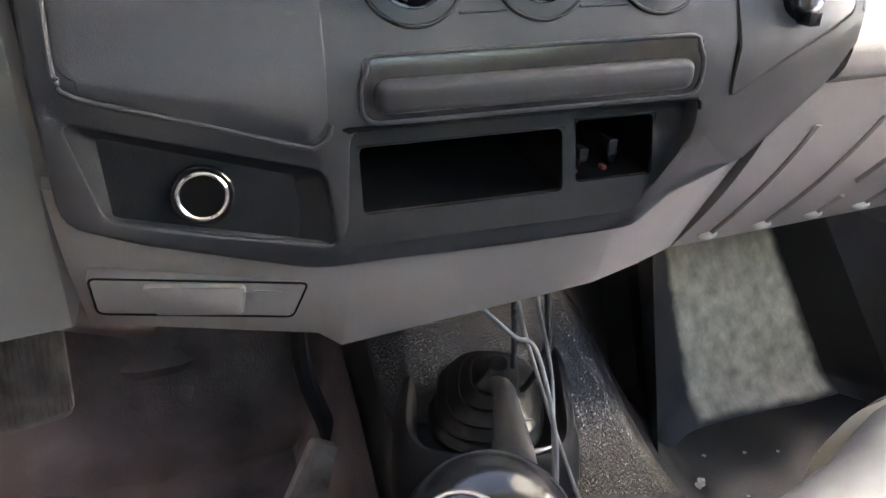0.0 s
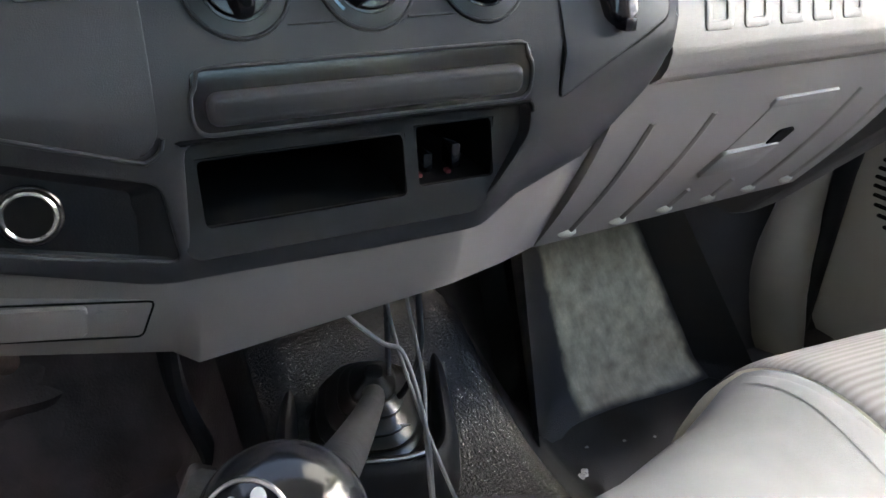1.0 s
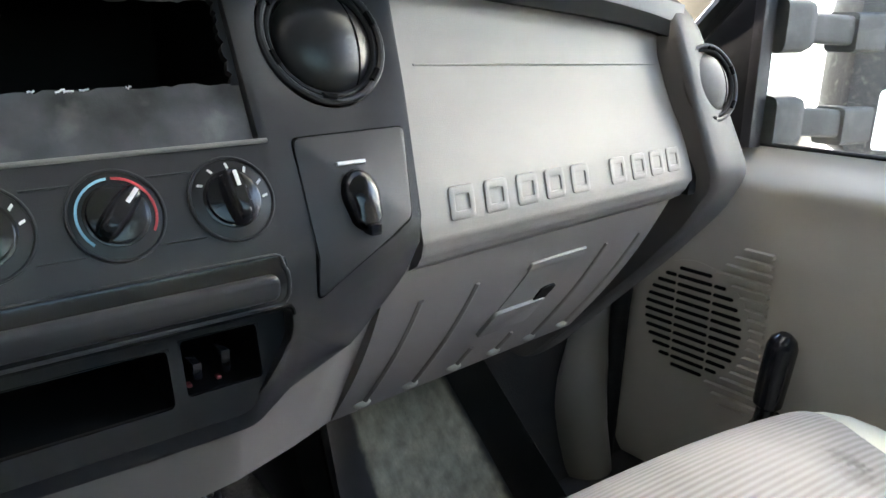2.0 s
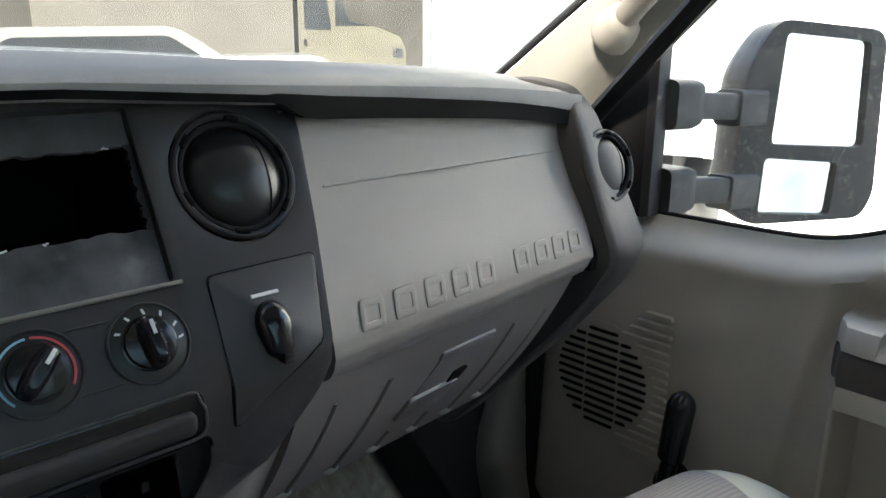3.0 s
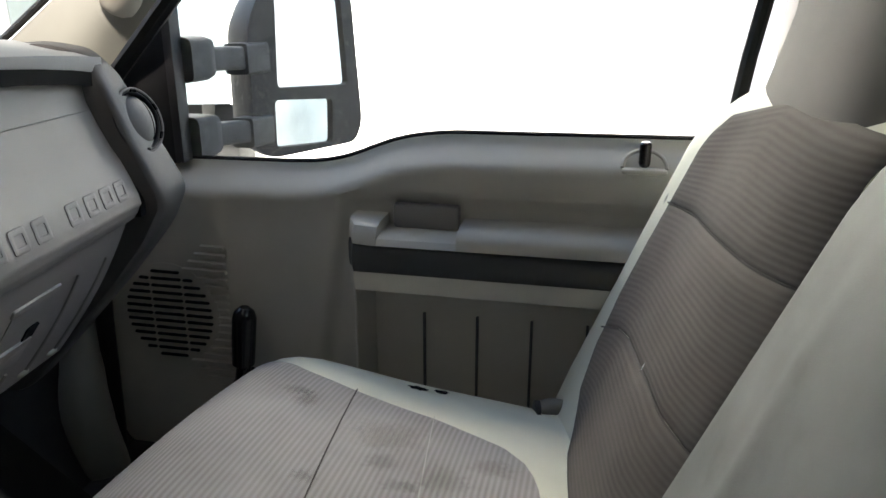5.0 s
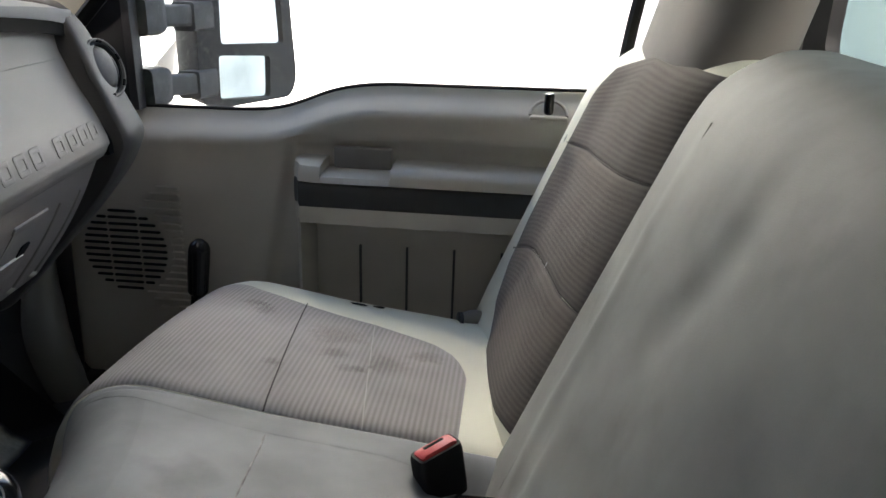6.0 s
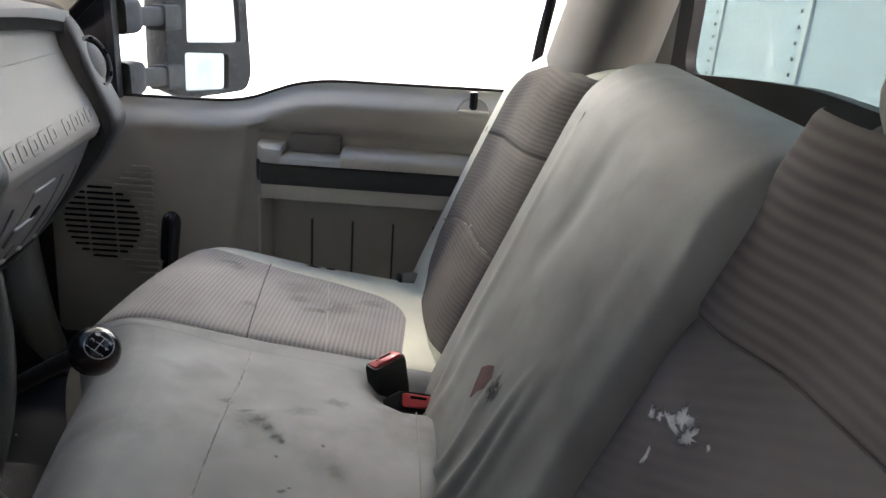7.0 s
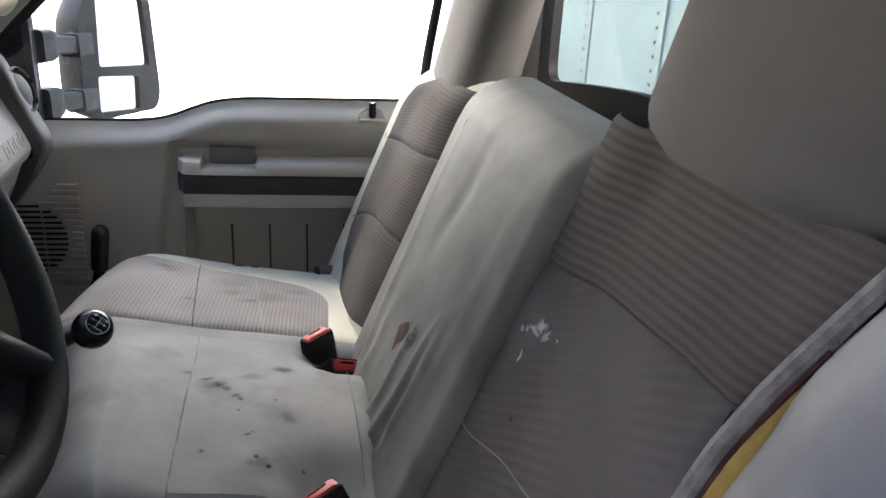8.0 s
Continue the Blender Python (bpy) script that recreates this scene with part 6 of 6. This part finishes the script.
# steel ribs laid on for the highlights of the glossy black bead
for r0, z0, k0 in ((0.0035, 0.3715, 0.95), (0.0022, 0.384, 0.66)):
    ppart("glint_rib", tube([BOOT_AT @ Vector((x, -0.098 * k0 + 0.02 * k0 * abs(x / 0.066) ** 4, z0)) for x in span(-0.012 * k0, 0.06 * k0, 12)], [r0 * math.sin(math.pi * (q + 0.6) / 12.2) ** 0.5 for q in range(12)], 10), STEEL, lever, "bright rib standing for the highlight on the boot's bead")
# pebbled tunnel cover
tc = part("tunnel_cover", sheet(lambda x, y: Vector((x, y, floor_z(x, y) - 0.003 + 0.015 * max(0.0, min(1.0, (x + 0.04) / 0.03, (0.69 - y) / 0.05)))), span(-0.04, 0.2, 40), span(0.24, 0.69, 40), (0, 0, -0.008)), PEBBLE)
tagged(tc, "pebbled black rubber cover on the cab tunnel", "floor cover", kind="structure")

# loose cables hanging from the dashboard
for k, (mt, r, pts) in enumerate(((WIRE, 0.0016, [(0.075, 0.5, 0.57), (0.083, 0.515, 0.5), (0.07, 0.45, 0.46), (0.05, 0.4, 0.44), (0.045, 0.37, 0.38), (0.05, 0.34, 0.33)]),
                                 (WIRE, 0.0016, [(0.055, 0.5, 0.57), (0.06, 0.5, 0.5), (0.05, 0.43, 0.47), (0.06, 0.38, 0.41), (0.08, 0.35, 0.35), (0.085, 0.3, 0.33)]),
                                 (WIRE, 0.0018, [(0.0, 0.46, 0.56), (0.005, 0.46, 0.535), (0.03, 0.44, 0.51), (0.045, 0.43, 0.5), (0.05, 0.4, 0.45), (0.047, 0.38, 0.4)]),
                                 (MATT_BLACK, 0.003, [(0.09, 0.52, 0.57), (0.1, 0.53, 0.5), (0.09, 0.5, 0.45), (0.075, 0.5, 0.41), (0.06, 0.51, 0.39)]),
                                 (MATT_BLACK, 0.0025, [(0.06, 0.52, 0.57), (0.07, 0.53, 0.48), (0.06, 0.5, 0.43)]))):
    ob = part("cable", tube(smooth_line(pts, 8), r, 8), mt)
    tagged(ob, "thin grey cable hanging below the dashboard" if mt is WIRE else "black cable hanging below the dashboard", "cable", group="cables below the dashboard")

# pedals
WORN_RUBBER = mat("scuffed_pedal_rubber", (0.22, 0.2, 0.19), 0.7, vary=0.3, scale=30, grain=300, bump=0.4)


def pedal(name, label, c, w, h, up, side, ridges, material=PEDAL):
    p = thing(name, label, "pedal", at=c)
    c, up, side = Vector(c), Vector(up).normalized(), Vector(side).normalized()
    n = side.cross(up)
    pad = ppart("pad", prism(rounded(rect(-w / 2, w / 2, -h / 2, h / 2), 0.008), lambda u, v, q: c + side * u + up * v + n * (0.012 - q), 0.014, 0.003), material, p)
    for k in range(ridges):
        u = -w / 2 + w * (k + 0.5) / ridges
        ppart("ridge", tube([c + side * u + up * v + n * 0.012 for v in (-h * 0.44, 0, h * 0.44)], w / ridges * 0.28, 6), material, pad)
    ppart("arm", tube(smooth_line([c, c - n * 0.02 + up * 0.05, c + Vector((0, 0.05, 0.14)), c + Vector((0, 0.06, 0.3))]), 0.01, 8), MATT_BLACK, p)
    return p


pedal("brake_pedal", "worn ribbed rubber brake pedal in the footwell", (-0.337, 0.625, 0.42), 0.06, 0.085, (0.02, 0.35, 0.93), (1, 0.1, 0.1), 11)
pedal("accelerator_pedal", "worn grey accelerator pedal in the footwell", (-0.106, 0.6, 0.235), 0.062, 0.11, (0.5, 0.3, 0.8), (0.85, -0.05, -0.5), 0, WORN_RUBBER)
# steering column shroud and boot down to the floor
col = thing("steering_column", "dusty steering column shaft going down to the floor", "steering column", at=(-0.28, 0.6, 0.4))
ppart("shaft", tube(smooth_line([(-0.4, 0.37, 0.68), (-0.34, 0.52, 0.56), (-0.27, 0.72, 0.4), (-0.25, 0.8, 0.34)]), 0.014, 14), CARPET, col)
ppart("boot", loft([superring(-0.25, 0.79, 0.28 + 0.014 * k, r, r) for k, r in enumerate((0.06, 0.055, 0.046, 0.048, 0.036, 0.034, 0.024))]), CARPET, col)
fc = part("floor_carpet", sheet(lambda u, v: Vector((u, v, floor_z(u, v) + 0.016 + 0.01 * noise.noise(Vector((u * 9, v * 9, 0))) + 0.016 * noise.noise(Vector((u * 16 + 5 * v, v * 3, 4.0))))), span(-0.86, -0.06, 70), span(-0.1, 0.95, 60), (0, 0, -0.008)), CARPET)
tagged(fc, "grimy brown driver's footwell lining, rumpled and dusty", "floor lining")
for k, (x, y) in enumerate(((0.317, 0.529), (0.322, 0.535), (0.31, 0.525), (0.36, 0.5), (0.4, 0.56), (0.35, 0.57), (0.44, 0.55))):
    bm = bmesh.new()
    bmesh.ops.create_icosphere(bm, subdivisions=2, radius=0.0042 if k < 3 else 0.002)
    random.seed(200 + k)
    for v in bm.verts:
        v.co = Vector((v.co.x * random.uniform(0.7, 1.6), v.co.y * random.uniform(0.7, 1.3), v.co.z * 0.5)) + Vector((x, y, floor_z(x, y) + 0.0025))
    tagged(part("debris", bm, CHALK), "small white scrap lying on the cab floor", "debris", group="scraps on the floor")

# ---- steering wheel ----
wheel = thing("steering_wheel", "black grained steering wheel in front of the driver's seat", "steering wheel", at=(-0.42, 0.17, 0.88))
nw = Vector((0, -math.cos(0.467), math.sin(0.467)))
uw, vw = Vector((1, 0, 0)), nw.cross(Vector((1, 0, 0)))
wc = Vector((-0.4204, 0.174, 0.885))
rim = [wc + 0.187 * (math.cos(a) * uw + math.sin(a) * vw) for a in span(0, 2 * math.pi, 65)]
WHEEL_GRIP = mat("black_wheel_grip", (0.014, 0.0132, 0.0138), 0.58, vary=0.15, scale=14, grain=700, bump=0.25, spec=0.2)
ppart("rim", tube(rim, 0.0165, 16, caps=False), WHEEL_GRIP, wheel)
ppart("hub", disc(wc + nw * -0.04, nw, 0.085, 0.05, r=0.02), WHEEL_GRIP, wheel)
for a in (0.15, math.pi - 0.15, -1.0, -math.pi + 1.0):
    d = math.cos(a) * uw + math.sin(a) * vw
    ppart("spoke", tube([wc - nw * 0.025, wc - nw * 0.02 + d * 0.1, wc + d * 0.182], [0.028, 0.022, 0.014], 12), WHEEL_GRIP, wheel)
ppart("column_shroud", tube([wc - nw * 0.04, wc - nw * 0.25], [0.06, 0.075], 20), STONE_DARK, wheel)

# ---- outside ----
def plain(name, x0, x1, y0, y1, z0, z1, material, label, category):
    ob = part(name, box(x0, x1, y0, y1, z0, z1, 0.02), material, smooth=False)
    return tagged(ob, label, category, kind="structure")


CREAM = mat("cream_paint", (0.22, 0.208, 0.155), 0.4, vary=0.06, scale=2, bump=0.0)
GREY_GLASS = mat("dark_glass", (0.05, 0.06, 0.065), 0.1, vary=0.1, bump=0.0)
TYRE = mat("tyre_rubber", (0.03, 0.03, 0.03), 0.8, vary=0.1, bump=0.2)
SILVER = mat("white_car_paint", (0.5, 0.495, 0.47), 0.3, vary=0.03, bump=0.0, coat=0.6)
BLUEWHITE = mat("pale_blue_panel", (0.66, 0.74, 0.78), 0.5, vary=0.06, scale=1.5, bump=0.03)

# white reflector wall, added to bounce sunlight through the passenger window
plain("wall_reflector", 6.5, 6.8, -1.7, 6.7, GROUND_Z, 10.0, BODY_PAINT, "tall white wall added to reflect sunlight into the cab", "wall")
# three unseen walls, added to keep sun and low sky off the driver's side
SIDE_WALL = mat("light_blocker_side", (0.16, 0.155, 0.145), 0.9, vary=0.06, scale=1.5, grain=30, bump=0.4)
DARK_WALL = mat("light_blocker_dark", (0.1, 0.095, 0.09), 0.9, vary=0.2, scale=1.5, grain=30, bump=0.4)
plain("wall_shade_front", -4.2, -4.0, 3.0, 16, GROUND_Z, 5.4, DARK_WALL, "unseen dark wall added ahead on the driver's side to block light", "wall")
plain("wall_shade_side", -4.2, -4.0, -0.9, 2.99, GROUND_Z, 5.4, SIDE_WALL, "unseen grey wall added on the driver's side to block light", "wall")
plain("wall_shade_rear", -4.2, -4.0, -14, -0.91, GROUND_Z, 5.4, DARK_WALL, "unseen dark wall added behind on the driver's side to block light", "wall")
plain("wall_far", -30, 30, 27, 27.5, GROUND_Z, 8.0, mat("beige_render", (0.18, 0.166, 0.135), 0.9, vary=0.1, scale=0.6, grain=20, bump=0.3), "beige rendered building wall across the yard", "wall")

# white container behind the cab, seen through the rear window
rear = thing("cargo_container", "white-teal cargo container with riveted panels in the yard", "container", at=(4.0, -3.1, GROUND_Z))
ppart("body", box(1.5, 6.2, -4.3, -1.9, GROUND_Z + 0.15, 2.3, 0.02), BLUEWHITE, rear, smooth=False)
for x in (1.55, 3.1, 4.3, 5.3, 6.15):
    ppart("panel_rib", box(x - 0.02, x + 0.02, -1.902, -1.885, GROUND_Z + 0.2, 2.25, 0.004), BODY_PAINT, rear)
for x in (3.2, 4.35, 4.41):
    for z in span(0.3, 1.3, 14):
        ppart("rivet", disc((x, -1.9, z), (0, 1, 0), 0.01, 0.006, 10), STONE_DARK, rear)
for x in (1.8, 5.9):
    for y in (-4.1, -2.1):
        ppart("foot", box(x - 0.12, x + 0.12, y - 0.12, y + 0.12, GROUND_Z, GROUND_Z + 0.16, 0.01), STONE_DARK, rear)

# neighbouring white truck body seen through the windscreen corner
nb = thing("box_trailer", "tall pale blue-white box trailer parked beside the truck", "trailer", at=(4.3, 3.2, GROUND_Z))
ca, cb = Vector((4.05, 4.4, 0)), Vector((4.75, 2.3, 0))
dd = (cb - ca).normalized()
out = Vector((-dd.y, dd.x, 0))


def on_nb(u, v, w):
    return ca + dd * u + out * w + Vector((0, 0, v))


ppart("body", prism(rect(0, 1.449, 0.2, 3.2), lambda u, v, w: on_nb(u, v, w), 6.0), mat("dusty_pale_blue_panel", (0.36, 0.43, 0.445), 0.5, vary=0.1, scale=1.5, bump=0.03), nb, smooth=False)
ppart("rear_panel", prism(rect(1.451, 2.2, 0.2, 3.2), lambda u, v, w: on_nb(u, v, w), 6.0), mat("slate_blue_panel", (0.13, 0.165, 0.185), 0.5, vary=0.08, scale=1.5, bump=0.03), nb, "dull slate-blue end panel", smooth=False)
for u in (0.03, 0.75, 1.45, 2.17):
    ppart("post", prism(rect(u - 0.03, u + 0.03, 0.2, 3.2), lambda a, v, w: on_nb(a, v, w - 0.03), 0.03), BODY_PAINT, nb)
for u in (0.35, 1.85):
    for w in (1.0, 4.6):
        ppart("wheel", disc(on_nb(u, -0.3, w) , dd, 0.45, 0.25, 28, 0.05), TYRE, nb)
ppart("chassis", prism(rect(0.3, 1.9, -0.1, 0.2), lambda u, v, w: on_nb(u, v, w + 0.2), 5.5), TYRE, nb, smooth=False)

# cream box truck across the yard, side on
tk = thing("box_truck", "cream bonneted box truck parked across the yard", "truck", at=(13.7, 17.8, GROUND_Z))
o = Vector((12.3, 18.25, GROUND_Z))
tu = Vector((0.80, -0.60, 0))
tn = Vector((-0.60, -0.80, 0))


def on_tk(u, v, w):
    return o + tu * u + Vector((0, 0, v)) + tn * w


cabo = rounded([(0, 0.55), (0, 2.75), (0.35, 2.85), (1.0, 2.8), (1.35, 2.05), (2.0, 1.95), (2.65, 1.7), (2.8, 1.35), (2.8, 0.6), (2.45, 0.55), (2.3, 0.95), (1.85, 0.95), (1.7, 0.55)], 0.08)
ppart("cab", prism(cabo, lambda u, v, w: on_tk(u, v, 1.0 - w), 2.0), CREAM, tk)
ppart("door_window", prism(rounded([(0.15, 1.85), (0.15, 2.6), (0.75, 2.6), (0.85, 1.85)], 0.05), lambda u, v, w: on_tk(u, v, 1.012 - w), 0.02), GREY_GLASS, tk)
ppart("windscreen", prism(rounded([(0.95, 1.95), (0.95, 2.65), (1.08, 2.65), (1.33, 2.08), (1.9, 1.97)], 0.03), lambda u, v, w: on_tk(u, v, 1.012 - w), 2.02), GREY_GLASS, tk)
ppart("box", prism(rect(-6.5, -0.12, 0.85, 3.6), lambda u, v, w: on_tk(u, v, 1.15 - w), 2.3), mat("cream_box_panel", (0.18, 0.168, 0.142), 0.5, vary=0.06, scale=1, bump=0.0), tk, smooth=False)
ppart("chassis", prism(rect(-6.3, 1.6, 0.5, 0.85), lambda u, v, w: on_tk(u, v, 0.8 - w), 1.6), TYRE, tk, smooth=False)
for u in (2.08, -4.4):
    for w in (0.95, -0.7):
        ppart("wheel", disc(on_tk(u, 0.47, w - 0.25), tn, 0.46, 0.28, 28, 0.05), TYRE, tk)
ppart("bumper", prism(rounded(rect(2.6, 2.95, 0.45, 0.75), 0.04), lambda u, v, w: on_tk(u, v, 1.02 - w), 2.04), STEEL, tk)
ppart("headlight", prism(rounded(rect(2.45, 2.72, 1.15, 1.4), 0.05), lambda u, v, w: on_tk(u, v, 1.01 - w), 0.02), STEEL, tk)
ppart("door_handle", prism(rect(0.12, 0.2, 1.45, 1.62), lambda u, v, w: on_tk(u, v, 1.03 - w), 0.03), TYRE, tk)


def car(name, label, base, along, material, size=1.0):
    c = thing(name, label, "car", at=base)
    b0 = Vector(base)
    au = Vector(along).normalized()
    an = Vector((au.y, -au.x, 0))
    def pl(u, v, w):
        return b0 + (au * u + Vector((0, 0, v)) + an * w) * size
    prof = rounded([(-2.2, 0.25), (-2.2, 0.85), (-1.5, 1.0), (-0.9, 1.42), (0.5, 1.45), (1.2, 1.0), (2.1, 0.82), (2.25, 0.5), (2.2, 0.25)], 0.12)
    ppart("body", prism(prof, lambda u, v, w: pl(u, v, 0.85 - w), 1.7), material, c)
    ppart("side_glass", prism(rounded([(-1.3, 1.0), (-0.8, 1.34), (0.45, 1.37), (1.0, 1.0)], 0.06), lambda u, v, w: pl(u, v, 0.86 - w), 1.72), GREY_GLASS, c)
    for u in (-1.35, 1.35):
        for w in (0.86, -0.64):
            ppart("wheel", disc(pl(u, 0.31, w - 0.22), an, 0.31 * size, 0.22 * size, 24, 0.03), TYRE, c)
    return c


car("sedan", "white sedan with dark windows parked in the yard", (3.7, 9.3, GROUND_Z), (0.9, -0.43, 0), SILVER, 1.24)
car("sedan", "pale sedan with dark windows parked beside the box truck", (6.35, 10.0, GROUND_Z), (0.85, -0.52, 0), SILVER)

# belt anchor between the passenger cushion and the door
anc = thing("belt_anchor", "grey plastic belt anchor sleeve beside the passenger cushion", "belt anchor", at=(0.723, -0.14, 0.37))
ppart("sleeve", tube(smooth_line([(0.74, -0.165, 0.39), (0.73, -0.145, 0.412), (0.722, -0.125, 0.42), (0.714, -0.108, 0.417)]), 0.0125, 12), STONE_DARK, anc)
ppart("cap", disc((0.713, -0.107, 0.417), (-0.3, 0.9, 0.1), 0.0145, 0.006, 20, 0.0), CHARCOAL, anc)
